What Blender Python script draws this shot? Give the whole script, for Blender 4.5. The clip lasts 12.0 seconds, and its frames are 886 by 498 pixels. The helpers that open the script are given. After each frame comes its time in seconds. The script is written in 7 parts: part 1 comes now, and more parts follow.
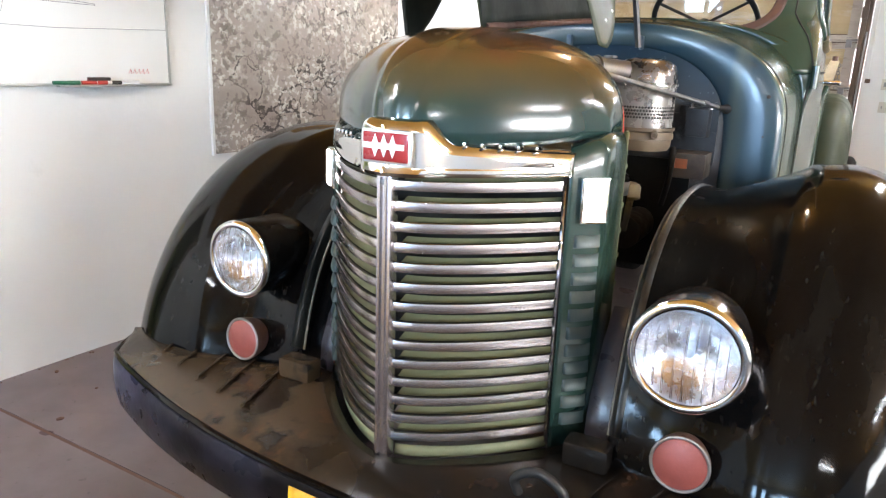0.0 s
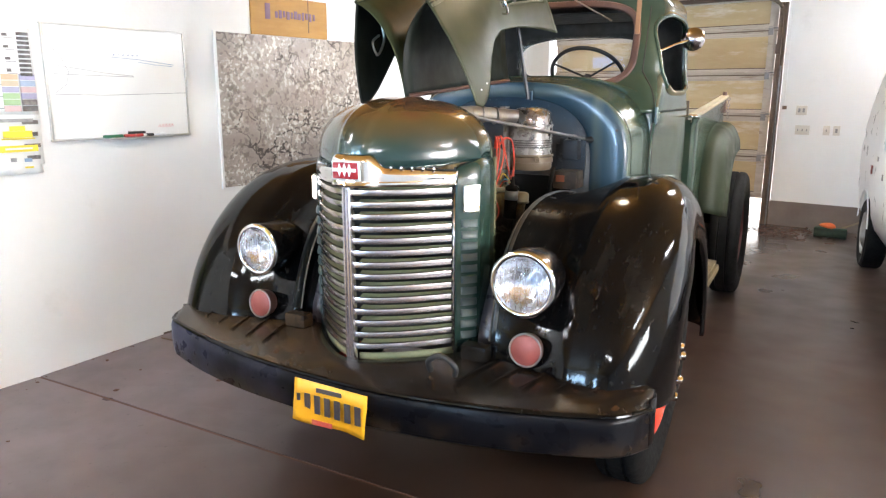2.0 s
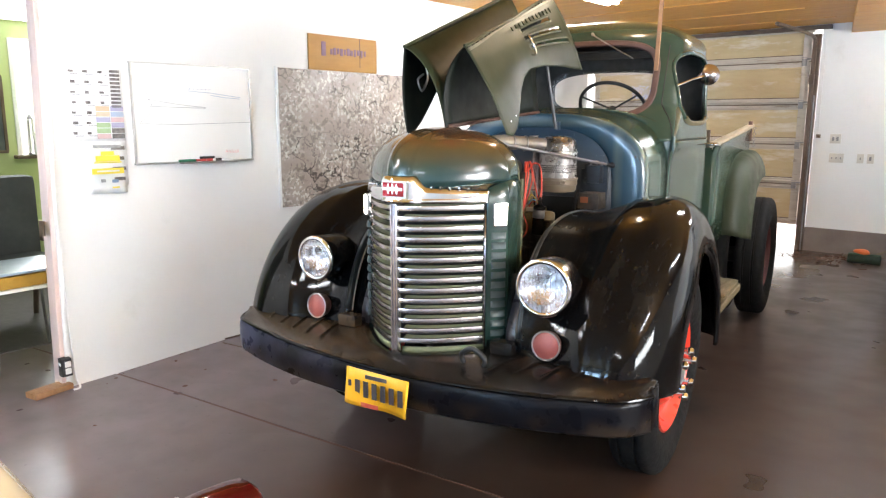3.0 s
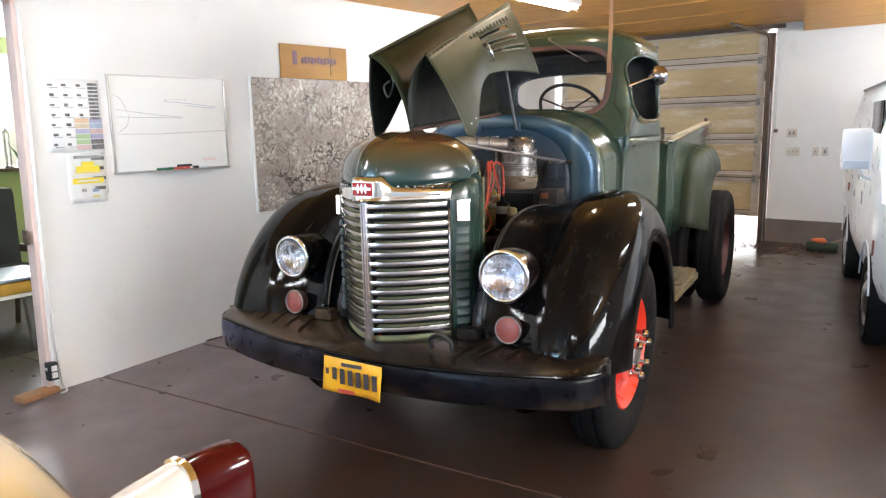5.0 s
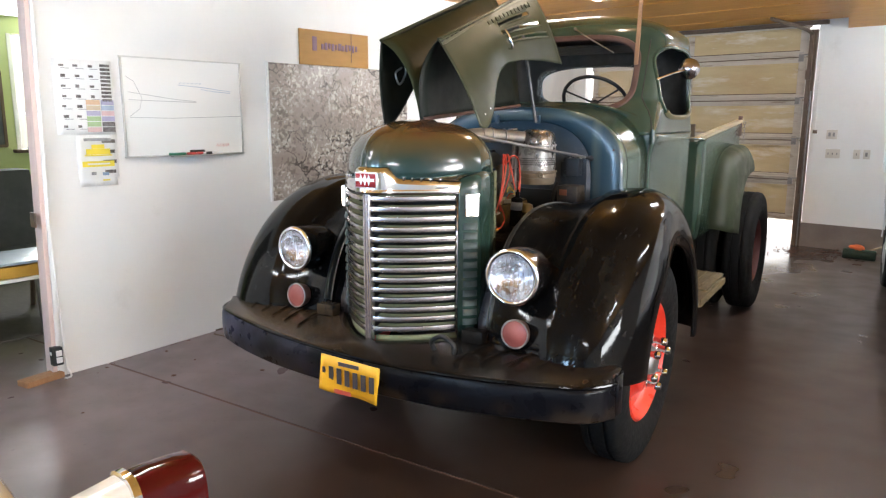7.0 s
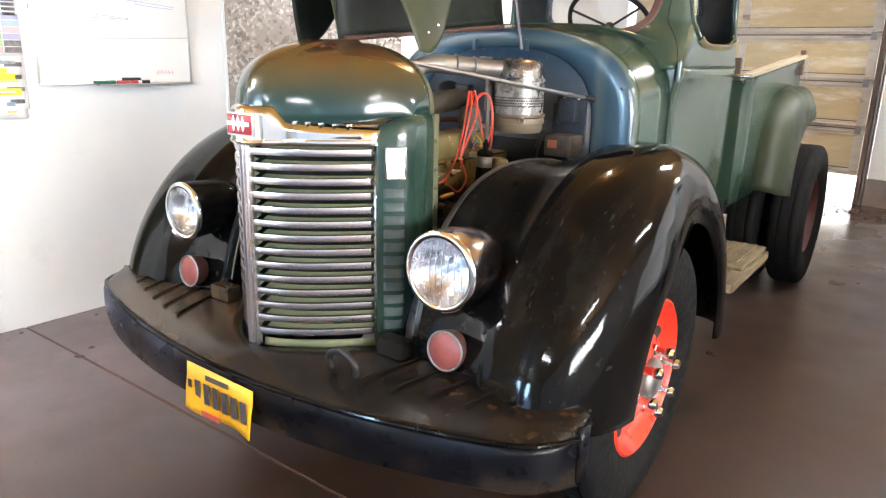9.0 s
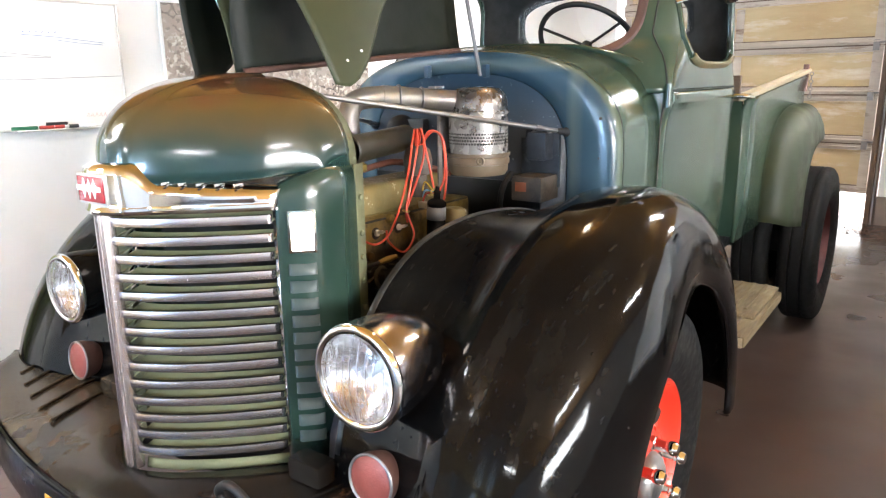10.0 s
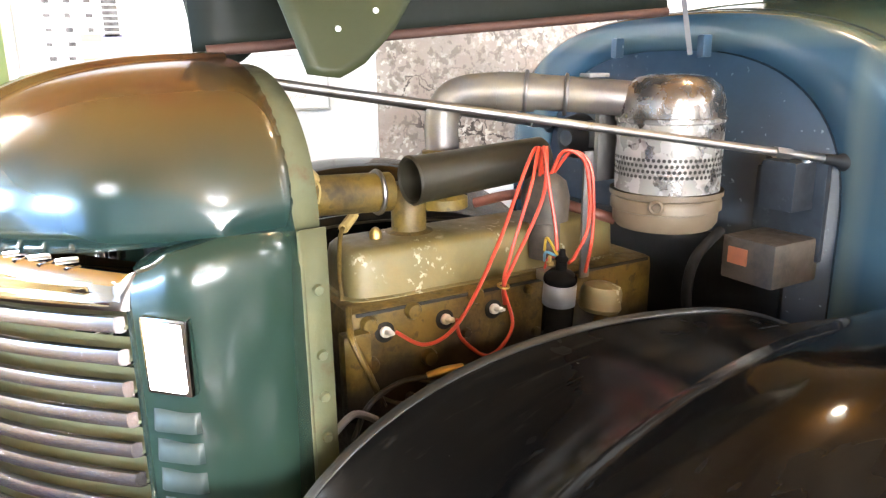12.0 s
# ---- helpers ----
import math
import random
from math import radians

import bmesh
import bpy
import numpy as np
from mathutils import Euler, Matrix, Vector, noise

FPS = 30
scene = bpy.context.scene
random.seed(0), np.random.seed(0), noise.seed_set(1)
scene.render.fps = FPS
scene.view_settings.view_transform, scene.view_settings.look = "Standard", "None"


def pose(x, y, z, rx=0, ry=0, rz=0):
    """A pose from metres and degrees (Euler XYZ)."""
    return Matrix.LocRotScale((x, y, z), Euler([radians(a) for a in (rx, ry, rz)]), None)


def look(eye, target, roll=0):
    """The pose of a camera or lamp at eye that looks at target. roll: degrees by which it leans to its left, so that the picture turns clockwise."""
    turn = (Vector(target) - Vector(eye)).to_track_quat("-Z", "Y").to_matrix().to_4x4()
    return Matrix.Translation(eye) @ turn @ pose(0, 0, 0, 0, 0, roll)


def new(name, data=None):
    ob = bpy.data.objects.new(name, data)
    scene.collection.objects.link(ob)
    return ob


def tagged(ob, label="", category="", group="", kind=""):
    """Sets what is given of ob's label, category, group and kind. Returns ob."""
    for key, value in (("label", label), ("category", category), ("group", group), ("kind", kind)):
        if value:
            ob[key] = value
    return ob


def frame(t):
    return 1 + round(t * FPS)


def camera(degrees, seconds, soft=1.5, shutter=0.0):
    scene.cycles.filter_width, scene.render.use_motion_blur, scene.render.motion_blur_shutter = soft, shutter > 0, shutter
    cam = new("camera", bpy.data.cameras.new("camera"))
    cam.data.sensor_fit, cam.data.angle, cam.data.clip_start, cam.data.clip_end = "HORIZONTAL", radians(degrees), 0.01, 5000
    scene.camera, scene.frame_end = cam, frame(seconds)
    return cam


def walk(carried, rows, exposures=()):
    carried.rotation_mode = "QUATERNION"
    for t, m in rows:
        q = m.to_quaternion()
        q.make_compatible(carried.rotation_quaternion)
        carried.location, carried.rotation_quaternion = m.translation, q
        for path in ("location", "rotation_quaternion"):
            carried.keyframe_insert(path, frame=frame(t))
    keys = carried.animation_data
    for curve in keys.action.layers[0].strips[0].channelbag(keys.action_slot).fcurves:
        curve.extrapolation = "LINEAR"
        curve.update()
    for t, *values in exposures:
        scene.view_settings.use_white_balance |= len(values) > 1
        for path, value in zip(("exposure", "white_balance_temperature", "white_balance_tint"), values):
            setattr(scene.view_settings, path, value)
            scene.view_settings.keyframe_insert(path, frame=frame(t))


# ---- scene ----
cam = camera(64.1, 12.0, soft=1.25)
PATH = [
    (0, (0.415, 0.196, 1.564), (-0.79, 1.705, 1.044), 2.1),
    (0.5, (0.663, 0.086, 1.565), (-0.589, 1.567, 1.077), 5.7),
    (1, (0.845, -0.094, 1.604), (-0.431, 1.366, 1.115), 3.0),
    (1.5, (1.005, -0.297, 1.614), (-0.225, 1.213, 1.16), 0.7),
    (2, (1.196, -0.486, 1.648), (-0.006, 1.054, 1.22), 0.1),
    (2.5, (1.392, -0.623, 1.655), (0.103, 0.862, 1.287), 0.2),
    (2.7, (1.434, -0.692, 1.661), (0.126, 0.779, 1.304), 0.3),
    (4.3, (1.616, -0.951, 1.664), (0.363, 0.568, 1.315), -1.2),
    (4.5, (1.639, -0.935, 1.664), (0.389, 0.587, 1.316), -0.9),
    (5, (1.665, -0.922, 1.661), (0.407, 0.593, 1.315), -1.2),
    (5.5, (1.663, -0.916, 1.661), (0.397, 0.593, 1.315), -1.0),
    (6, (1.652, -0.89, 1.656), (0.382, 0.615, 1.306), -1.2),
    (6.5, (1.666, -0.821, 1.658), (0.373, 0.664, 1.302), -0.3),
    (7, (1.628, -0.731, 1.645), (0.31, 0.729, 1.281), 0.2),
    (7.2, (1.575, -0.668, 1.634), (0.264, 0.796, 1.261), 0.3),
    (8.8, (1.331, 0.092, 1.605), (-0.015, 1.478, 1.088), 0.8),
    (9, (1.324, 0.194, 1.606), (-0.054, 1.54, 1.069), 1.3),
    (9.5, (1.199, 0.429, 1.593), (-0.176, 1.775, 1.047), 1.3),
    (10, (1.084, 0.675, 1.619), (-0.311, 2.029, 1.148), -0.8),
    (10.5, (0.948, 0.914, 1.617), (-0.529, 2.167, 1.116), -1.6),
    (11, (0.831, 1.202, 1.603), (-0.77, 2.302, 1.127), -0.4),
    (11.5, (0.7, 1.426, 1.603), (-1.0, 2.352, 1.101), -0.4),
    (12, (0.592, 1.59, 1.624), (-1.235, 2.215, 1.103), -0.9),
]
walk(cam, [(t, look(eye, target, roll)) for t, eye, target, roll in PATH], [(0, 1.65), (1, 1.66), (2.5, 1.74), (4.5, 1.37), (7, 1.30), (9, 1.95), (10.5, 2.09), (11.3, 2.40), (12, 2.46)])

# ---- light ----
world = bpy.data.worlds.new("daylight")
scene.world = world
world.use_nodes = True
wn = world.node_tree
sky = wn.nodes.new("ShaderNodeTexSky")
sky.sky_type, sky.sun_disc, sky.sun_elevation, sky.sun_rotation = "NISHITA", False, radians(64), radians(20)
wn.nodes["Background"].inputs["Strength"].default_value = 0.15
wn.links.new(sky.outputs["Color"], wn.nodes["Background"].inputs["Color"])
SUN_DIR = (radians(-26), 0, radians(20))
sun = new("sun", bpy.data.lights.new("sun", "SUN"))
sun.data.energy, sun.data.angle, sun.data.color = 5.0, radians(0.5), (1.0, 0.95, 0.86)
sun.rotation_euler = SUN_DIR


def area(name, m, sx, sy, watts, color):
    lamp = bpy.data.lights.new(name, "AREA")
    lamp.shape, lamp.size, lamp.size_y, lamp.energy, lamp.color = "RECTANGLE", sx, sy, watts, color
    ob = new(name, lamp)
    ob.matrix_world = m
    return ob


# sky light that enters by the two windows behind the walk, by the wide east window and by the side room's window
for wx in (-0.75, 1.35):
    area("daylight_south", look((wx, -6.97, 1.85), (wx, 0, 1.80)), 0.82, 0.92, 80, (0.42, 0.68, 1.0))
area("daylight_south_door", look((0.3, -6.97, 0.70), (0.3, 0, 0.72)), 4.8, 1.1, 36, (0.16, 0.40, 1.0))
area("daylight_east", look((5.27, 1.3, 1.78), (0, 1.3, 1.75)), 3.3, 0.50, 138, (0.95, 0.98, 1.0))
area("daylight_side_room", look((-6.64, 2.10, 1.89), (-4.0, 2.10, 1.89)), 0.56, 1.12, 34, (0.92, 0.96, 1.0))

# ---- materials ----
def surf(name, c1, c2=None, scale=3.0, rough=0.5, rough2=None, metal=0.0, bump=0.05, bscale=60.0, coat=0.0,
         wear=None, wear_soft=0.16, wear_at=0.62, wear_scale=6.0, wear_rough=0.8, stretch=(1, 1, 1), spec=0.5, coat_rough=0.08, detail=6):
    """A surface with broad colour variation, fine grain in the relief and, where wear is given, patches of it."""
    m = bpy.data.materials.new(name)
    m.use_nodes = True
    nt = m.node_tree
    N, L = nt.nodes, nt.links
    b = N["Principled BSDF"]
    tc, mp = N.new("ShaderNodeTexCoord"), N.new("ShaderNodeMapping")
    mp.inputs["Scale"].default_value = stretch
    L.new(tc.outputs["Object"], mp.inputs["Vector"])
    big = N.new("ShaderNodeTexNoise")
    big.inputs["Scale"].default_value, big.inputs["Detail"].default_value, big.inputs["Roughness"].default_value = scale, detail, 0.62
    L.new(mp.outputs["Vector"], big.inputs["Vector"])
    ramp = N.new("ShaderNodeValToRGB")
    c2 = c2 or tuple(v * 0.8 for v in c1)
    ramp.color_ramp.elements[0].position, ramp.color_ramp.elements[1].position = 0.33, 0.68
    ramp.color_ramp.elements[0].color, ramp.color_ramp.elements[1].color = (*c1, 1), (*c2, 1)
    L.new(big.outputs["Fac"], ramp.inputs["Fac"])
    col = ramp.outputs["Color"]
    rr = N.new("ShaderNodeMapRange")
    rr.inputs["To Min"].default_value, rr.inputs["To Max"].default_value = rough, rough if rough2 is None else rough2
    rr.inputs["From Min"].default_value, rr.inputs["From Max"].default_value = 0.3, 0.7
    fine = N.new("ShaderNodeTexNoise")
    fine.inputs["Scale"].default_value, fine.inputs["Detail"].default_value = bscale, 4
    L.new(mp.outputs["Vector"], fine.inputs["Vector"])
    mid = N.new("ShaderNodeTexNoise")
    mid.inputs["Scale"].default_value, mid.inputs["Detail"].default_value = scale * 4.3, min(5, detail)
    L.new(mp.outputs["Vector"], mid.inputs["Vector"])
    L.new(mid.outputs["Fac"], rr.inputs["Value"])
    ro = rr.outputs["Result"]
    if wear:
        wn_ = N.new("ShaderNodeTexNoise")
        wn_.inputs["Scale"].default_value, wn_.inputs["Detail"].default_value, wn_.inputs["Roughness"].default_value = wear_scale, detail + 2, 0.7 if detail > 3 else 0.5
        L.new(mp.outputs["Vector"], wn_.inputs["Vector"])
        wr = N.new("ShaderNodeValToRGB")
        wr.color_ramp.elements[0].position, wr.color_ramp.elements[1].position = wear_at - 0.3 * wear_soft, wear_at + 0.7 * wear_soft
        L.new(wn_.outputs["Fac"], wr.inputs["Fac"])
        mx = N.new("ShaderNodeMix")
        mx.data_type = "RGBA"
        mx.inputs[7].default_value = (*wear, 1)
        L.new(wr.outputs["Color"], mx.inputs[0])
        L.new(col, mx.inputs[6])
        col = mx.outputs[2]
        mr = N.new("ShaderNodeMix")
        mr.inputs[3].default_value = wear_rough
        L.new(wr.outputs["Color"], mr.inputs[0])
        L.new(ro, mr.inputs[2])
        ro = mr.outputs[0]
    L.new(col, b.inputs["Base Color"])
    L.new(ro, b.inputs["Roughness"])
    b.inputs["Metallic"].default_value = metal
    b.inputs["Specular IOR Level"].default_value = spec
    b.inputs["Coat Weight"].default_value, b.inputs["Coat Roughness"].default_value = coat, coat_rough
    if bump:
        bp = N.new("ShaderNodeBump")
        bp.inputs["Strength"].default_value, bp.inputs["Distance"].default_value = bump, 0.01
        L.new(fine.outputs["Fac"], bp.inputs["Height"])
        L.new(bp.outputs["Normal"], b.inputs["Normal"])
    return m


def lamp_mat(name, color, strength):
    m = bpy.data.materials.new(name)
    m.use_nodes = True
    b = m.node_tree.nodes["Principled BSDF"]
    b.inputs["Base Color"].default_value = (*color, 1)
    b.inputs["Emission Color"].default_value = (*color, 1)
    b.inputs["Emission Strength"].default_value = strength
    return m


def glass_mat(name, tint=(1, 1, 1), rough=0.0, ior=1.45):
    m = bpy.data.materials.new(name)
    m.use_nodes = True
    b = m.node_tree.nodes["Principled BSDF"]
    b.inputs["Base Color"].default_value = (*tint, 1)
    b.inputs["Transmission Weight"].default_value, b.inputs["Roughness"].default_value, b.inputs["IOR"].default_value = 1, rough, ior
    return m


def more(m, fn):
    """Lays a further colour over a material by a mask that fn makes from its nodes."""
    nt = m.node_tree
    b = nt.nodes["Principled BSDF"]
    src = b.inputs["Base Color"].links[0].from_socket
    nt.links.new(fn(nt.nodes, nt.links, src), b.inputs["Base Color"])
    return m


def over(N, L, src, mask, color):
    mx = N.new("ShaderNodeMix")
    mx.data_type = "RGBA"
    mx.inputs[7].default_value = (*color, 1)
    L.new(mask, mx.inputs[0])
    L.new(src, mx.inputs[6])
    return mx.outputs[2]


def math_node(N, L, op, a, b, clamp=False):
    n = N.new("ShaderNodeMath")
    n.operation, n.use_clamp = op, clamp
    for i, v in enumerate((a, b)):
        if isinstance(v, (int, float)):
            n.inputs[i].default_value = v
        else:
            L.new(v, n.inputs[i])
    return n.outputs[0]


def split(N, L):
    tc, sp = N.new("ShaderNodeTexCoord"), N.new("ShaderNodeSeparateXYZ")
    L.new(tc.outputs["Object"], sp.inputs[0])
    return tc.outputs["Object"], sp.outputs


def noise_node(N, L, vec, scale, detail=5):
    n = N.new("ShaderNodeTexNoise")
    n.inputs["Scale"].default_value, n.inputs["Detail"].default_value = scale, detail
    L.new(vec, n.inputs["Vector"])
    return n.outputs["Fac"]


def ramp_node(N, L, fac, a, b):
    r = N.new("ShaderNodeMapRange")
    r.inputs["From Min"].default_value, r.inputs["From Max"].default_value = a, b
    L.new(fac, r.inputs["Value"])
    return r.outputs["Result"]


GREEN = surf("green_paint", (0.012, 0.030, 0.024), (0.020, 0.040, 0.030), 2.5, 0.22, 0.22, bump=0.008, bscale=160, coat=0.25, detail=1)
NOSE = surf("nose_paint", (0.012, 0.031, 0.030), (0.018, 0.040, 0.033), 3, 0.18, 0.18, bump=0.008, bscale=150, coat=0.4, detail=1)
def rust_band(N, L, src):
    vec, xyz = split(N, L)
    n = noise_node(N, L, vec, 5, 2)
    h = math_node(N, L, "ADD", xyz[2], math_node(N, L, "MULTIPLY", math_node(N, L, "SUBTRACT", n, 0.5), 0.085))
    lobe = math_node(N, L, "ADD", xyz[0], math_node(N, L, "MULTIPLY", math_node(N, L, "SUBTRACT", n, 0.5), 0.25))
    lobe = math_node(N, L, "ADD", math_node(N, L, "MULTIPLY", ramp_node(N, L, lobe, -0.16, 0.0), 0.7), 0.3, True)
    src = over(N, L, src, math_node(N, L, "MULTIPLY", math_node(N, L, "MULTIPLY", ramp_node(N, L, h, 1.46, 1.57), 0.9, True), lobe), (0.088, 0.052, 0.016))
    n2 = noise_node(N, L, vec, 9, 2)
    f = math_node(N, L, "MULTIPLY", ramp_node(N, L, h, 1.545, 1.60), math_node(N, L, "MULTIPLY", ramp_node(N, L, n2, 0.34, 0.62), lobe), True)
    return over(N, L, src, f, (0.090, 0.035, 0.016))
more(NOSE, rust_band)
CAB = surf("cab_green", (0.019, 0.038, 0.027), (0.029, 0.050, 0.034), 1.8, 0.17, 0.24, bump=0.012, bscale=140, coat=0.25, detail=2,
           wear=(0.046, 0.064, 0.037), wear_at=0.58, wear_scale=2.2, wear_soft=0.35, wear_rough=0.28)
HOOD = surf("hood_olive", (0.020, 0.026, 0.011), (0.032, 0.037, 0.016), 2.2, 0.36, 0.5, bump=0.03, bscale=120, coat=0.0, spec=0.25,
            wear=(0.09, 0.09, 0.06), wear_at=0.76, wear_scale=14)
FENDER_DUSTY = surf("rear_fender_olive", (0.019, 0.025, 0.013), (0.029, 0.034, 0.018), 2.4, 0.40, 0.6, bump=0.03, bscale=60, spec=0.25, wear=(0.042, 0.040, 0.024), wear_at=0.62, wear_scale=5)
HOOD_STRIP = surf("hood_strip", (0.055, 0.062, 0.036), (0.085, 0.09, 0.055), 9, 0.35, 0.5, bump=0.05, wear=(0.20, 0.19, 0.14), wear_at=0.64, wear_scale=30)
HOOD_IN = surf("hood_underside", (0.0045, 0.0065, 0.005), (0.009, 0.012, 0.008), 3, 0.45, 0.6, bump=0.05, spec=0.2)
BLUE = surf("firewall_blue", (0.016, 0.042, 0.078), (0.026, 0.056, 0.090), 3, 0.4, 0.6, bump=0.04, bscale=90,
            wear=(0.10, 0.115, 0.10), wear_at=0.70, wear_scale=5)
BLUE_DIRTY = surf("grimy_blue", (0.008, 0.010, 0.015), (0.020, 0.026, 0.034), 9, 0.45, 0.65, bump=0.08, wear=(0.09, 0.10, 0.105), wear_at=0.62, wear_scale=16)
def firewall_dark_low(N, L, src):
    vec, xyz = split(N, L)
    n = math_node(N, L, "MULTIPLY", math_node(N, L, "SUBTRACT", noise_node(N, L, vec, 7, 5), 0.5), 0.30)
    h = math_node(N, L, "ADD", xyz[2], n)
    # Blue gets darker towards the bottom with a ragged edge; pale specks over it.
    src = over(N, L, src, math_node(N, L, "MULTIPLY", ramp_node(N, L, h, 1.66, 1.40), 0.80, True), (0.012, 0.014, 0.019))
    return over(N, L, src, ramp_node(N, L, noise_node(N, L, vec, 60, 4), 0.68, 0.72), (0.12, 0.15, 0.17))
more(BLUE, firewall_dark_low)
COWL = surf("cowl_faded", (0.024, 0.045, 0.032), (0.031, 0.052, 0.036), 2.6, 0.24, 0.24, bump=0.02, bscale=110, coat=0.15, detail=2)
def cowl_blue(N, L, src):
    vec, xyz = split(N, L)
    n = math_node(N, L, "MULTIPLY", math_node(N, L, "SUBTRACT", noise_node(N, L, vec, 4, 2), 0.5), 0.012)
    d = math_node(N, L, "ADD", xyz[1], n)
    # The crease's pale olive highlight is painted in as a colour band.
    band = math_node(N, L, "MULTIPLY", ramp_node(N, L, d, 1.254, 1.268), ramp_node(N, L, d, 1.302, 1.274), True)
    src = over(N, L, src, ramp_node(N, L, d, 1.288, 1.264), (0.024, 0.056, 0.090))
    src = over(N, L, src, math_node(N, L, "MULTIPLY", band, 0.55), (0.115, 0.135, 0.085))
    green = math_node(N, L, "MULTIPLY", ramp_node(N, L, noise_node(N, L, vec, 1.8, 2), 0.35, 0.75), 0.25)
    src = over(N, L, src, green, (0.052, 0.082, 0.050))
    e = math_node(N, L, "SUBTRACT", math_node(N, L, "ABSOLUTE", xyz[0], 0.0), 0.452)
    e = math_node(N, L, "ADD", math_node(N, L, "MAXIMUM", e, math_node(N, L, "SUBTRACT", xyz[2], 1.653)), math_node(N, L, "MULTIPLY", n, 0.25))
    crease = math_node(N, L, "MULTIPLY", ramp_node(N, L, e, -0.025, 0.0), ramp_node(N, L, e, 0.045, 0.008), True)
    return over(N, L, src, math_node(N, L, "MULTIPLY", crease, 0.4), (0.13, 0.16, 0.13))
more(COWL, cowl_blue)
LOUVRE = surf("louvre_worn", (0.020, 0.038, 0.038), (0.045, 0.060, 0.056), 14, 0.34, 0.5, bump=0.02, spec=0.4)
FLANGE = surf("flange_olive", (0.105, 0.108, 0.054), (0.078, 0.09, 0.052), 9, 0.5, 0.7, bump=0.1, wear=(0.10, 0.055, 0.025), wear_at=0.62, wear_scale=16)
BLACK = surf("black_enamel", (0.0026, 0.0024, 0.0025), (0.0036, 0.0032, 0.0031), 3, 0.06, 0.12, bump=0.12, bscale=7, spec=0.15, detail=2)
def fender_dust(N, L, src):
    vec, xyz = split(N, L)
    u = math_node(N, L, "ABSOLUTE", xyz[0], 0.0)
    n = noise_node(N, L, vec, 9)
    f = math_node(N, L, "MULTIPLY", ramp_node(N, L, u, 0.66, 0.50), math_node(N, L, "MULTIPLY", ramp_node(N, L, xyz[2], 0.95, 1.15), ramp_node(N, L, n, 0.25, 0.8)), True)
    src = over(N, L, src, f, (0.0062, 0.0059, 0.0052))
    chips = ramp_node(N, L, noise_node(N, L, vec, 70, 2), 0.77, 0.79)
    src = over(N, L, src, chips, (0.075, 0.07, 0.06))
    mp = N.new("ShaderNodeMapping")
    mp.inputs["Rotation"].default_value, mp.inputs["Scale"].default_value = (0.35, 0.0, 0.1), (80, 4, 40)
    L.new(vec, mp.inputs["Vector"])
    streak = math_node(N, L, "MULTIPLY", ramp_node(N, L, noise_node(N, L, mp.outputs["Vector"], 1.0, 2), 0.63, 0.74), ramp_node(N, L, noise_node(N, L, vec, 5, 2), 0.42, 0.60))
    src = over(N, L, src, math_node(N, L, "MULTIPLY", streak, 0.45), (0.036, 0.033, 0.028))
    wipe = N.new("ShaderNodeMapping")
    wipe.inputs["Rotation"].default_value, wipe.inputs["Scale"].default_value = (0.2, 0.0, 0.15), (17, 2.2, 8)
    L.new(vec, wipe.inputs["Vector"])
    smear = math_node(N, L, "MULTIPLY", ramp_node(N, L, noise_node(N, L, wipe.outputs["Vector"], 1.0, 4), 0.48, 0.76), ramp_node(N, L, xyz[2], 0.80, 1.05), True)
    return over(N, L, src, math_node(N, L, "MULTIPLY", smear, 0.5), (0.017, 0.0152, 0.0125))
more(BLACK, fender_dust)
def dusty_gloss(m):
    """Dust on the inner slope of the fenders takes the gloss away."""
    N, L = m.node_tree.nodes, m.node_tree.links
    rough = N["Principled BSDF"].inputs["Roughness"]
    vec, xyz = split(N, L)
    u = math_node(N, L, "ABSOLUTE", xyz[0], 0.0)
    f = math_node(N, L, "MULTIPLY", ramp_node(N, L, u, 0.74, 0.60), ramp_node(N, L, noise_node(N, L, vec, 6, 4), 0.05, 0.45), True)
    f = math_node(N, L, "MULTIPLY", f, ramp_node(N, L, xyz[2], 0.95, 1.12), True)
    L.new(math_node(N, L, "ADD", rough.links[0].from_socket, math_node(N, L, "MULTIPLY", f, 0.16)), rough)
    L.new(math_node(N, L, "SUBTRACT", 0.15, math_node(N, L, "MULTIPLY", f, 0.125)), N["Principled BSDF"].inputs["Specular IOR Level"])
dusty_gloss(BLACK)
# Paler grey than the fender black, broken by darker flecks.
APRON = surf("grey_apron", (0.042, 0.038, 0.044), (0.060, 0.054, 0.060), 5, 0.25, 0.4, bump=0.04, spec=0.5, wear=(0.012, 0.011, 0.011), wear_at=0.62, wear_scale=22)
BLACK_FLAT = surf("black_dusty", (0.006, 0.006, 0.0065), (0.012, 0.011, 0.010), 5, 0.45, 0.7, bump=0.08)
BLACK_DUST = surf("dusty_black", (0.005, 0.0055, 0.0055), (0.010, 0.0105, 0.0095), 9, 0.3, 0.5, bump=0.1, wear=(0.060, 0.055, 0.042), wear_at=0.66, wear_scale=42, wear_soft=0.06)
DECK = surf("bumper_deck", (0.0055, 0.005, 0.0045), (0.013, 0.009, 0.0065), 4, 0.27, 0.27, bump=0.04, bscale=50, spec=0.28, wear_soft=0.3,
            wear=(0.006, 0.006, 0.0055), wear_at=0.54, wear_scale=6, wear_rough=0.27)
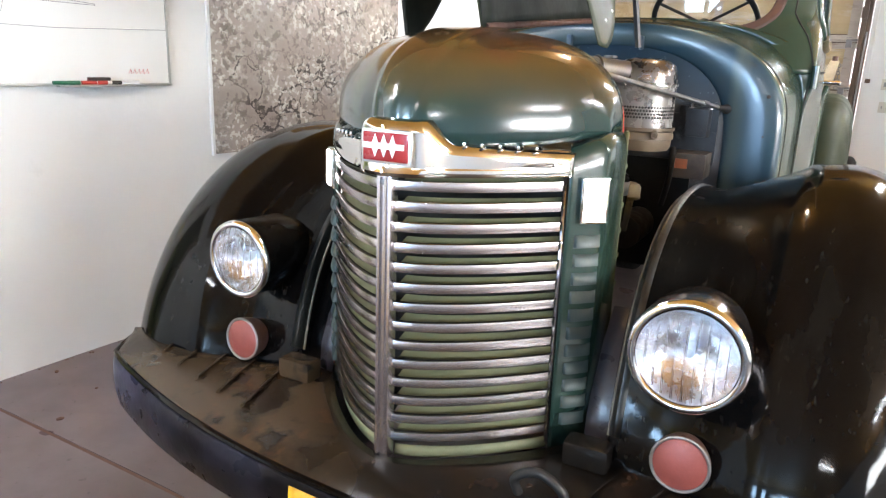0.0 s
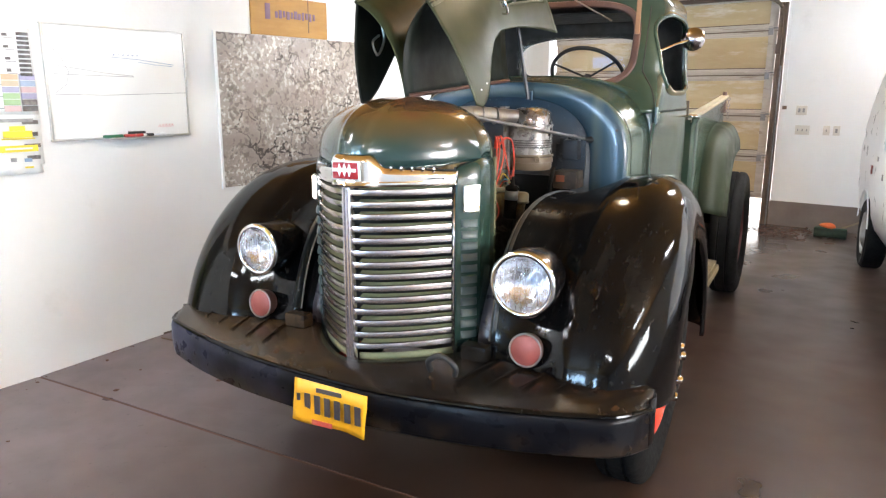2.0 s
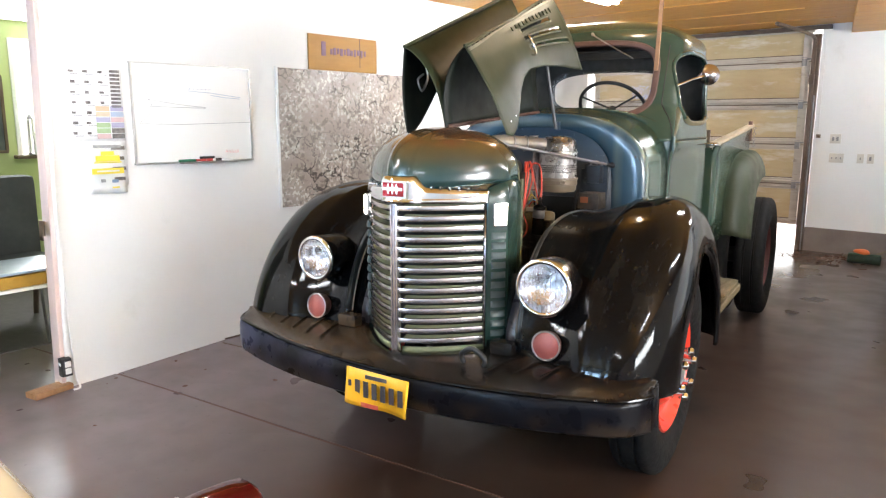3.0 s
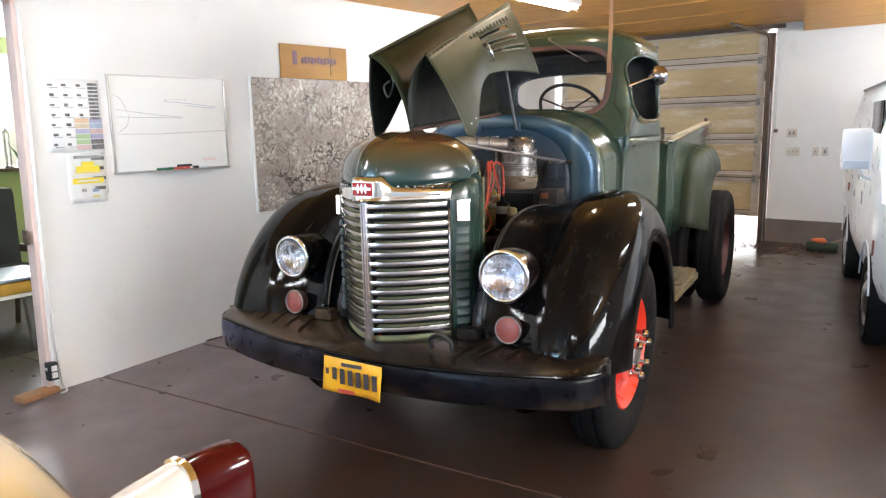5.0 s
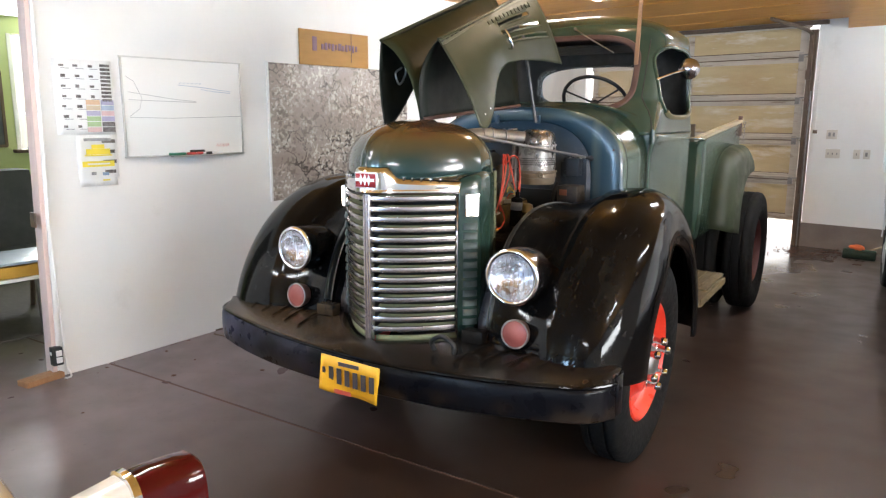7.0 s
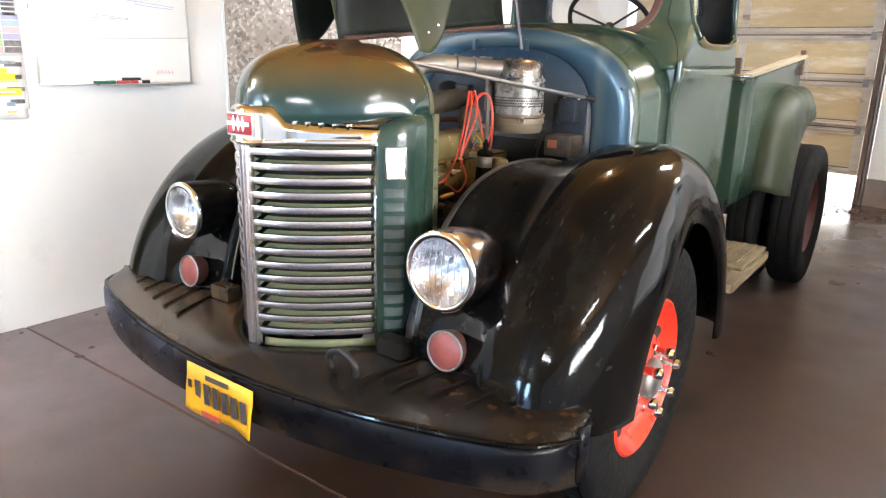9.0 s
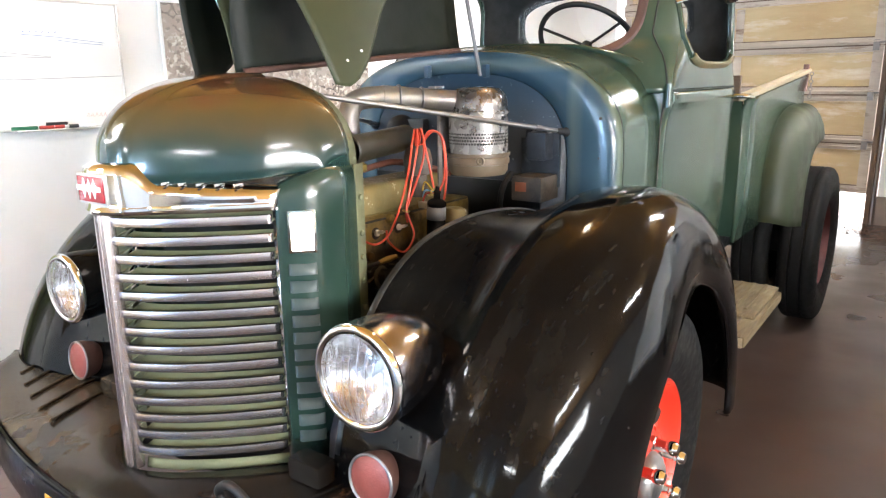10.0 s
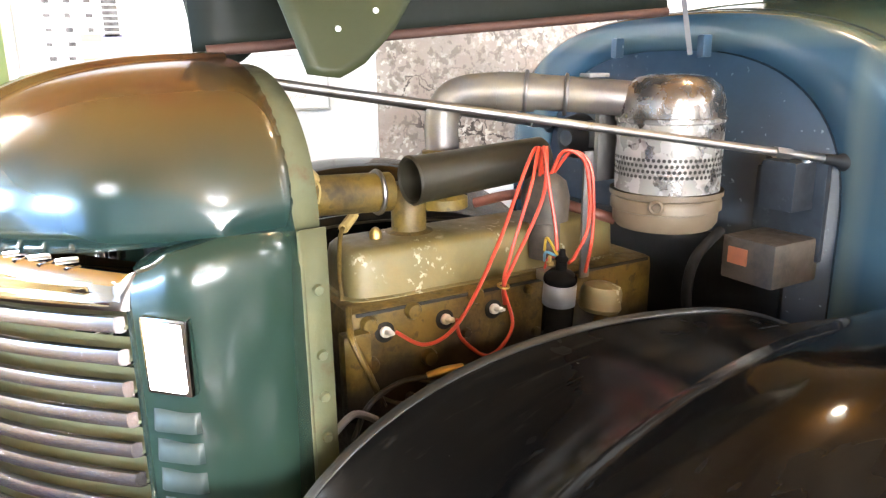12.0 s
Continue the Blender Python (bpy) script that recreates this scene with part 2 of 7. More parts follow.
def deck_rust(N, L, src):
    vec, xyz = split(N, L)
    n = noise_node(N, L, vec, 6)
    f = math_node(N, L, "MULTIPLY", ramp_node(N, L, math_node(N, L, "MULTIPLY", xyz[0], -1.0), -0.02, 0.25), ramp_node(N, L, n, 0.30, 0.48), True)
    src = over(N, L, src, f, (0.048, 0.032, 0.019))
    spot = ramp_node(N, L, noise_node(N, L, vec, 11, 5), 0.58, 0.66)
    src = over(N, L, src, math_node(N, L, "MULTIPLY", spot, 0.85), (0.012, 0.011, 0.011))
    rust = math_node(N, L, "MULTIPLY", ramp_node(N, L, noise_node(N, L, vec, 17, 5), 0.60, 0.70), 0.35)
    return over(N, L, src, rust, (0.085, 0.038, 0.018))
more(DECK, deck_rust)
BUMPER = surf("bumper_paint", (0.0028, 0.0028, 0.004), (0.005, 0.005, 0.007), 3, 0.22, 0.40, bump=0.06, bscale=60, coat=0.0, spec=0.12,
              wear=(0.022, 0.016, 0.014), wear_at=0.70, wear_scale=8, wear_rough=0.6)
def bumper_blue(N, L, src):
    vec, xyz = split(N, L)
    # Left half: scuffs, with a bluish daylight sheen painted into the same colour.
    f = math_node(N, L, "MULTIPLY", ramp_node(N, L, math_node(N, L, "MULTIPLY", xyz[0], -1.0), -0.1, 0.6), ramp_node(N, L, noise_node(N, L, vec, 5), 0.36, 0.6), True)
    src = over(N, L, src, f, (0.034, 0.035, 0.058))
    low = math_node(N, L, "MULTIPLY", ramp_node(N, L, xyz[2], 0.62, 0.55), ramp_node(N, L, noise_node(N, L, vec, 9), 0.45, 0.62), True)
    return over(N, L, src, low, (0.026, 0.018, 0.013))
more(BUMPER, bumper_blue)
MIRROR = surf("lamp_reflector", (0.90, 0.92, 0.96), (0.86, 0.88, 0.92), 9, 0.22, 0.3, metal=1, bump=0.0)
CHROME = surf("chrome", (0.80, 0.79, 0.77), (0.76, 0.74, 0.72), 6, 0.07, 0.07, metal=1, bump=0.01, bscale=40)
LAMPBOWL = surf("dulled_chrome", (0.44, 0.41, 0.43), (0.36, 0.33, 0.34), 9, 0.14, 0.24, metal=1, bump=0.02, bscale=60)
STEEL = surf("worn_stainless", (0.62, 0.58, 0.59), (0.53, 0.48, 0.48), 2, 0.26, 0.26, metal=1, bump=0.0, detail=1)
DULL = surf("dull_steel", (0.34, 0.33, 0.33), (0.25, 0.24, 0.23), 7, 0.35, 0.55, metal=1, bump=0.06, wear=(0.16, 0.12, 0.08), wear_at=0.64, wear_scale=14)
SLAT_BACK = surf("slat_back_olive", (0.17, 0.178, 0.098), (0.13, 0.14, 0.08), 8, 0.5, 0.7, bump=0.06)
DARK = surf("dark_interior", (0.010, 0.010, 0.009), (0.018, 0.016, 0.013), 5, 0.7, 0.9, bump=0.1)
RUBBER = surf("tyre_rubber", (0.0038, 0.0038, 0.004), (0.0080, 0.0076, 0.0072), 9, 0.6, 0.8, bump=0.15, bscale=70, spec=0.16)
RED = surf("wheel_red", (0.62, 0.042, 0.018), (0.52, 0.030, 0.014), 4, 0.25, 0.4, bump=0.02, coat=0.3)
# Darker copy of the wheel red: the deep dish's shade is in the colour.
RED_SHADED = surf("wheel_red_shaded", (0.075, 0.009, 0.007), (0.045, 0.007, 0.006), 4, 0.5, 0.7, bump=0.03)
RED_PLATE = surf("emblem_red", (0.30, 0.009, 0.014), (0.24, 0.008, 0.012), 9, 0.2, 0.3, bump=0.0, coat=0.5)
WHITE_PAINT = surf("white_enamel", (0.80, 0.80, 0.80), (0.74, 0.74, 0.74), 9, 0.3, 0.45, bump=0.0)
LENS_RED = surf("faded_red_lens", (0.18, 0.036, 0.029), (0.23, 0.058, 0.047), 14, 0.3, 0.5, bump=0.1, bscale=150)
PLATE = surf("plate_yellow", (0.72, 0.40, 0.012), (0.64, 0.34, 0.012), 10, 0.4, 0.55, bump=0.04, bscale=70, wear=(0.42, 0.22, 0.03), wear_at=0.66, wear_scale=16)
PLATE_INK = surf("plate_ink", (0.035, 0.035, 0.055), (0.06, 0.055, 0.06), 20, 0.5, 0.6, bump=0.0)
STICKER = surf("red_sticker", (0.55, 0.05, 0.04), (0.50, 0.12, 0.10), 30, 0.5, 0.6, bump=0.0)
ENGINE = surf("engine_olive", (0.135, 0.082, 0.010), (0.175, 0.115, 0.020), 9, 0.35, 0.6, bump=0.2, bscale=60, wear=(0.034, 0.022, 0.009), wear_at=0.50, wear_scale=8, wear_soft=0.25)
def engine_shade_oil(N, L, src):
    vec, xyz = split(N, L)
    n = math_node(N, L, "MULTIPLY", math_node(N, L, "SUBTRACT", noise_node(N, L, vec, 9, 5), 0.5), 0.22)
    # Shade low in the engine bay is painted in by height; later specks are oil.
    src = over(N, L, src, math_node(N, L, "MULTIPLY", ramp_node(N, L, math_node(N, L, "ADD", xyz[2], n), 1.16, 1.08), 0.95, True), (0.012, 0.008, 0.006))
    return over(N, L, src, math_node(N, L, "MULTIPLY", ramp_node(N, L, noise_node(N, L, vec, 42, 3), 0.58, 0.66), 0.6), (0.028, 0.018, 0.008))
more(ENGINE, engine_shade_oil)
ROCKER = surf("rocker_cover_tan", (0.115, 0.088, 0.028), (0.165, 0.140, 0.066), 7, 0.3, 0.5, bump=0.08, wear=(0.22, 0.15, 0.05), wear_at=0.52, wear_scale=6, wear_soft=0.3)
def rocker_chips(N, L, src):
    vec, xyz = split(N, L)
    return over(N, L, src, math_node(N, L, "MULTIPLY", ramp_node(N, L, noise_node(N, L, vec, 85), 0.56, 0.62), ramp_node(N, L, noise_node(N, L, vec, 13), 0.52, 0.62)), (0.50, 0.47, 0.36))
more(ROCKER, rocker_chips)
PIPE = surf("pipe_silver_brown", (0.22, 0.205, 0.20), (0.13, 0.108, 0.095), 5, 0.3, 0.5, metal=0.55, bump=0.06, wear=(0.30, 0.25, 0.16), wear_at=0.55, wear_scale=8, wear_soft=0.3)
CANISTER = surf("cleaner_worn", (0.30, 0.28, 0.275), (0.15, 0.135, 0.125), 7, 0.16, 0.36, metal=0.8, bump=0.08, wear=(0.16, 0.14, 0.12), wear_at=0.56, wear_scale=9, wear_soft=0.12)
def flakes(N, L, src):
    vec, xyz = split(N, L)
    return over(N, L, src, math_node(N, L, "MULTIPLY", ramp_node(N, L, noise_node(N, L, vec, 20), 0.45, 0.48), ramp_node(N, L, xyz[2], 1.515, 1.50)), (0.27, 0.26, 0.25))
more(CANISTER, flakes)
def flake_metal(m):
    """Where old silver paint is left, the metal is covered."""
    N, L = m.node_tree.nodes, m.node_tree.links
    vec, xyz = split(N, L)
    f = math_node(N, L, "MULTIPLY", ramp_node(N, L, noise_node(N, L, vec, 20), 0.45, 0.48), ramp_node(N, L, xyz[2], 1.515, 1.50))
    L.new(math_node(N, L, "SUBTRACT", 0.85, math_node(N, L, "MULTIPLY", f, 0.6)), N["Principled BSDF"].inputs["Metallic"])
flake_metal(CANISTER)
REGBOX = surf("regulator_dusty", (0.046, 0.036, 0.027), (0.070, 0.056, 0.042), 9, 0.5, 0.7, bump=0.1, wear=(0.035, 0.03, 0.028), wear_at=0.55, wear_scale=14)
PANEL_BLACK = surf("panel_black", (0.004, 0.0038, 0.004), (0.008, 0.0075, 0.008), 6, 0.4, 0.6, bump=0.1, spec=0.2)
DUCT = surf("duct_olive_black", (0.015, 0.013, 0.008), (0.026, 0.022, 0.013), 6, 0.35, 0.5, bump=0.06)
HOSERED = surf("red_brown_hose", (0.16, 0.045, 0.026), (0.12, 0.04, 0.025), 9, 0.5, 0.7, bump=0.1)
EDGEWORN = surf("worn_edge", (0.15, 0.125, 0.085), (0.07, 0.06, 0.045), 25, 0.4, 0.6, bump=0.1)
TANCLOTH = surf("tan_leather", (0.42, 0.31, 0.12), (0.34, 0.24, 0.09), 12, 0.5, 0.7, bump=0.2)
PROPSTEEL = surf("grey_prop", (0.075, 0.075, 0.08), (0.11, 0.11, 0.115), 12, 0.45, 0.6, metal=0.2, bump=0.05, spec=0.3)
ZINC = surf("grey_zinc", (0.20, 0.21, 0.22), (0.16, 0.165, 0.17), 12, 0.4, 0.55, metal=0.3, bump=0.03)
OILBOWL = surf("oil_bowl_brown", (0.095, 0.068, 0.044), (0.135, 0.10, 0.064), 8, 0.4, 0.6, bump=0.06)
WIRE = surf("red_wire", (0.50, 0.050, 0.022), (0.42, 0.04, 0.02), 30, 0.35, 0.45, bump=0.0)
BRASS = surf("brass", (0.55, 0.40, 0.14), (0.42, 0.30, 0.12), 14, 0.35, 0.5, metal=1, bump=0.05)
WOOD_GREY = surf("weathered_wood", (0.27, 0.215, 0.135), (0.19, 0.148, 0.092), 5, 0.65, 0.8, bump=0.25, bscale=40, stretch=(6, 0.7, 6))
SILLRUST = surf("sill_rust", (0.15, 0.10, 0.045), (0.09, 0.085, 0.045), 14, 0.5, 0.7, bump=0.1)
BOARDWOOD = surf("running_board_dust", (0.135, 0.098, 0.042), (0.075, 0.052, 0.024), 5, 0.6, 0.8, bump=0.25, bscale=40, stretch=(6, 0.7, 6), wear=(0.22, 0.18, 0.11), wear_at=0.6, wear_scale=9)
RUSTY = surf("rusty_frame", (0.060, 0.026, 0.020), (0.085, 0.038, 0.028), 10, 0.5, 0.7, bump=0.1)
GLASS = glass_mat("window_glass")
SEAT = surf("seat_cloth", (0.05, 0.052, 0.06), (0.08, 0.08, 0.085), 8, 0.8, 0.9, bump=0.2)
MARKER = lamp_mat("marker_lit", (1.0, 0.88, 0.80), 9.0)
BULB = lamp_mat("bulb_lit", (1.0, 0.86, 0.66), 60.0)
TUBE = lamp_mat("tube_lit", (0.905, 0.945, 1.0), 47.0)
WALL = surf("wall_white", (0.78, 0.775, 0.755), (0.72, 0.715, 0.69), 0.7, 0.7, 0.85, bump=0.08, bscale=45, wear=(0.66, 0.65, 0.62), wear_at=0.66, wear_scale=2.0)
TRIMWOOD = surf("jamb_pink_wood", (0.70, 0.54, 0.49), (0.62, 0.46, 0.41), 3, 0.55, 0.7, bump=0.1, stretch=(8, 8, 0.6))
WHITEWOOD = surf("white_casing", (0.78, 0.77, 0.75), (0.70, 0.69, 0.67), 3, 0.45, 0.6, bump=0.05)
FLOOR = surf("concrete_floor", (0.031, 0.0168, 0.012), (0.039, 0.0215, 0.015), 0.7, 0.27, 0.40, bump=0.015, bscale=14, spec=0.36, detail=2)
def floor_light_stains(N, L, src):
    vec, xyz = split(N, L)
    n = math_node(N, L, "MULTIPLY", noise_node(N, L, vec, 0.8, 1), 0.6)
    # Stronger light on the west side and far end is painted in as paler concrete.
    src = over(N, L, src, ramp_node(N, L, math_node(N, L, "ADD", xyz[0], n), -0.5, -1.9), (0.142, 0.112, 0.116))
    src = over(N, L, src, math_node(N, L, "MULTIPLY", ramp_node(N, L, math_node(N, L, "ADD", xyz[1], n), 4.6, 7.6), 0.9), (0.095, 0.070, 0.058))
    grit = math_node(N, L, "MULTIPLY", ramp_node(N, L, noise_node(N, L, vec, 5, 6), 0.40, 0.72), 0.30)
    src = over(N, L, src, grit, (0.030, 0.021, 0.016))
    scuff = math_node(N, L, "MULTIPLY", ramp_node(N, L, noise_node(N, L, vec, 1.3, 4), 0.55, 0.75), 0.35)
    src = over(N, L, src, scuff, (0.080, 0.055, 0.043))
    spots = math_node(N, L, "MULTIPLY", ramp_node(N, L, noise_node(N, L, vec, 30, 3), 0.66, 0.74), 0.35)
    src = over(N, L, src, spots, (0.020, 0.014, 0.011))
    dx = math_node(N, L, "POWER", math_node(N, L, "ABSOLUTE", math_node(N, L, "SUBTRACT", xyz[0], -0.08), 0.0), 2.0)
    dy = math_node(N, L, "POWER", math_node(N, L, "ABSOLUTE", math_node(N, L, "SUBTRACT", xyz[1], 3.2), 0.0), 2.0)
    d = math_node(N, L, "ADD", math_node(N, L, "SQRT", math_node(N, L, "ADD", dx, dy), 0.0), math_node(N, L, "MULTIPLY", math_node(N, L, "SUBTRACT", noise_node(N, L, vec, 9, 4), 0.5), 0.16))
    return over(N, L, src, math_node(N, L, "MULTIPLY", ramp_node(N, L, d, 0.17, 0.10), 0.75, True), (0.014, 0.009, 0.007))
more(FLOOR, floor_light_stains)
def trodden_gloss(m):
    """The sealed concrete is polished smooth inside the garage door."""
    N, L = m.node_tree.nodes, m.node_tree.links
    rough = N["Principled BSDF"].inputs["Roughness"]
    vec, xyz = split(N, L)
    y = math_node(N, L, "ADD", xyz[1], math_node(N, L, "MULTIPLY", math_node(N, L, "SUBTRACT", noise_node(N, L, vec, 2.5, 5), 0.5), 1.6))
    f = math_node(N, L, "MULTIPLY", ramp_node(N, L, y, 6.6, 7.8), ramp_node(N, L, xyz[0], -0.4, -1.1), True)
    L.new(math_node(N, L, "SUBTRACT", rough.links[0].from_socket, math_node(N, L, "MULTIPLY", f, 0.235)), rough)
trodden_gloss(FLOOR)
JOINT = surf("joint_dirt", (0.12, 0.062, 0.042), (0.09, 0.05, 0.035), 12, 0.85, 0.95, bump=0.3)
STEM = surf("stem_concrete", (0.15, 0.118, 0.098), (0.20, 0.16, 0.135), 3, 0.8, 0.9, bump=0.2)
CEIL = surf("ceiling_ply", (0.68, 0.345, 0.060), (0.58, 0.275, 0.045), 2.0, 0.45, 0.6, bump=0.06, stretch=(1, 5, 1), wear=(0.42, 0.17, 0.03), wear_at=0.66, wear_scale=3)
DOORPANEL = surf("garage_panel", (0.58, 0.46, 0.26), (0.46, 0.34, 0.18), 1.3, 0.5, 0.7, bump=0.06, stretch=(0.7, 1, 3), wear=(0.70, 0.64, 0.53), wear_at=0.56, wear_scale=1.8)
DOORRAIL = surf("garage_rail", (0.56, 0.50, 0.43), (0.44, 0.38, 0.31), 3, 0.5, 0.7, bump=0.08, stretch=(0.5, 1, 3), wear=(0.17, 0.10, 0.06), wear_at=0.60, wear_scale=4)
BROWNSTEEL = surf("brown_track", (0.085, 0.055, 0.038), (0.13, 0.085, 0.055), 5, 0.5, 0.7, bump=0.08)
SIGNWOOD = surf("sign_plywood", (0.40, 0.205, 0.040), (0.33, 0.16, 0.03), 3, 0.5, 0.65, bump=0.05, stretch=(1, 2, 5))
PURPLE = surf("purple_ink", (0.16, 0.09, 0.14), (0.20, 0.12, 0.15), 14, 0.6, 0.7, bump=0.0)
ALU = surf("aluminium_trim", (0.62, 0.62, 0.60), (0.54, 0.54, 0.52), 9, 0.3, 0.4, metal=1, bump=0.0)
BOARD = surf("whiteboard_face", (0.80, 0.80, 0.775), (0.79, 0.79, 0.765), 1.5, 0.25, 0.25, bump=0.0, detail=1)
PAPER = surf("paper_white", (0.78, 0.78, 0.77), (0.73, 0.73, 0.72), 5, 0.8, 0.9, bump=0.03)
GREYINK = surf("grey_print", (0.075, 0.068, 0.065), (0.24, 0.22, 0.21), 40, 0.8, 0.9, bump=0.0)
VAN = surf("van_white", (0.82, 0.84, 0.85), (0.76, 0.78, 0.79), 1.6, 0.25, 0.4, bump=0.02, coat=0.2, wear=(0.30, 0.31, 0.31), wear_at=0.70, wear_scale=5)
CREAM = surf("cream_paint", (0.56, 0.43, 0.22), (0.60, 0.48, 0.27), 1.5, 0.15, 0.22, bump=0.0, coat=0.6, coat_rough=0.03)
IVORY = surf("ivory_paint", (0.66, 0.59, 0.50), (0.70, 0.63, 0.54), 1.5, 0.15, 0.22, bump=0.0, coat=0.5, coat_rough=0.03)
BROWNWOOD = surf("brown_pine", (0.30, 0.155, 0.070), (0.24, 0.115, 0.05), 4, 0.55, 0.7, bump=0.1, stretch=(8, 8, 0.7))
MAROON = surf("maroon_lens", (0.040, 0.0022, 0.002), (0.055, 0.003, 0.003), 5, 0.06, 0.10, bump=0.0, spec=0.3)
GREENWALL = surf("side_room_green", (0.46, 0.52, 0.25), (0.42, 0.48, 0.22), 1.2, 0.7, 0.8, bump=0.05)
CHAIRCLOTH = surf("chair_grey", (0.075, 0.078, 0.078), (0.055, 0.058, 0.06), 7, 0.85, 0.95, bump=0.3, bscale=200)
SIDEFLOOR = surf("side_room_carpet", (0.075, 0.062, 0.065), (0.095, 0.08, 0.08), 5, 0.8, 0.95, bump=0.25, bscale=120)
MUSTARD = surf("mustard_cloth", (0.44, 0.25, 0.035), (0.38, 0.21, 0.03), 9, 0.8, 0.9, bump=0.2)
ORANGE = surf("orange_plastic", (0.75, 0.16, 0.03), (0.68, 0.13, 0.03), 12, 0.4, 0.5, bump=0.1)

# ---- builders ----
def part(name, bm, material, parent=None, label="", smooth=True, thick=0.0, bevel=0.0, weld=True, angle=40):
    """Links a bmesh as one mesh object, under parent if given."""
    if weld:
        bmesh.ops.remove_doubles(bm, verts=bm.verts, dist=1e-5)
    bmesh.ops.recalc_face_normals(bm, faces=bm.faces)
    me = bpy.data.meshes.new(name)
    bm.to_mesh(me)
    bm.free()
    for p in me.polygons:
        p.use_smooth = smooth
    if smooth:
        me.set_sharp_from_angle(angle=radians(angle))
    me.materials.append(material)
    ob = new(name, me)
    ob.parent = parent
    if thick:
        s = ob.modifiers.new("thickness", "SOLIDIFY")
        s.thickness, s.offset = thick, -1
    if bevel:
        s = ob.modifiers.new("edge", "BEVEL")
        s.width, s.segments, s.limit_method = bevel, 2, "ANGLE"
    if label:
        ob["label"] = label
    return ob


def thing(name, label, category, m=None, group="", kind=""):
    ob = new(name)
    ob.empty_display_size = 0.1
    if m is not None:
        ob.matrix_world = m
    return tagged(ob, label, category, group, kind)


def grid(rows, closed=False, bm=None, caps=False):
    """A skin over rows of points; closed: each row is a loop."""
    bm = bm or bmesh.new()
    vs = [[bm.verts.new(p) for p in r] for r in rows]
    n = len(rows[0])
    for a, b in zip(vs, vs[1:]):
        for i in range(n if closed else n - 1):
            j = (i + 1) % n
            try:
                bm.faces.new((a[i], a[j], b[j], b[i]))
            except ValueError:
                pass
    if caps:
        bm.faces.new(vs[0][::-1])
        bm.faces.new(vs[-1])
    return bm


def lathe(profile, seg=40, m=Matrix(), bm=None):
    """A body turned round the z axis of m: profile of (radius, height)."""
    rows = [[m @ Vector((r * math.cos(2 * math.pi * i / seg), r * math.sin(2 * math.pi * i / seg), h)) for i in range(seg)] for r, h in profile]
    return grid(rows, True, bm)


def box(c, s, bm=None, bevel=0.0, m=Matrix()):
    bm2 = bmesh.new()
    bmesh.ops.create_cube(bm2, size=1, matrix=Matrix.LocRotScale(c, None, s))
    if bevel:
        bmesh.ops.bevel(bm2, geom=bm2.edges[:], offset=bevel, segments=2, profile=0.7, affect="EDGES")
    bmesh.ops.transform(bm2, matrix=m, verts=bm2.verts)
    if bm is None:
        return bm2
    me = bpy.data.meshes.new("tmp")
    bm2.to_mesh(me)
    bm2.free()
    bm.from_mesh(me)
    bpy.data.meshes.remove(me)
    return bm


def bez(points, n=10):
    """A smooth line through points."""
    P = [Vector(p) for p in points]
    out = []
    for i in range(len(P) - 1):
        a, b, c, d = P[max(i - 1, 0)], P[i], P[i + 1], P[min(i + 2, len(P) - 1)]
        for k in range(n):
            t = k / n
            out.append(0.5 * ((2 * b) + (c - a) * t + (2 * a - 5 * b + 4 * c - d) * t * t + (3 * b - a - 3 * c + d) * t ** 3))
    return out + [P[-1]]


def tube(points, r, seg=10, bm=None, caps=True, flat=1.0):
    """A round bar along points; r: a radius or one for each point."""
    P = [Vector(p) for p in points]
    rows, side = [], None
    for i, p in enumerate(P):
        d = (P[min(i + 1, len(P) - 1)] - P[max(i - 1, 0)]).normalized()
        if side is None:
            side = d.orthogonal().normalized()
        side = (side - d * side.dot(d)).normalized()
        up = d.cross(side)
        rad = r[i] if isinstance(r, (list, tuple)) else r
        rows.append([p + rad * (math.cos(a) * side + flat * math.sin(a) * up) for a in (2 * math.pi * k / seg for k in range(seg))])
    return grid(rows, True, bm, caps)


def tor(R, r, m=Matrix(), seg=40, ring=10):
    return lathe([(R + r * math.cos(2 * math.pi * k / ring), r * math.sin(2 * math.pi * k / ring)) for k in range(ring + 1)], seg, m)


def prism(loop, a, b, axis="z", bm=None):
    """A slab with the outline loop (2D) from a to b along axis."""
    def at(p, h):
        return {"x": (h, p[0], p[1]), "y": (p[0], h, p[1]), "z": (p[0], p[1], h)}[axis]
    return grid([[at(p, a) for p in loop], [at(p, b) for p in loop]], True, bm, True)


def se(t, n):
    """A superellipse quarter: (cos, sin) with the exponent n."""
    c, s = math.cos(t), math.sin(t)
    return math.copysign(abs(c) ** (2 / n), c), math.copysign(abs(s) ** (2 / n), s)


def face_m(p, d):
    """A frame at p whose z axis points along d."""
    return Matrix.Translation(p) @ Vector(d).to_track_quat("Z", "Y").to_matrix().to_4x4()


# ---- room ----
WX, BY, CZ = -3.11, 9.30, 2.75
EX, SY = 5.2, -6.9
T = 0.14
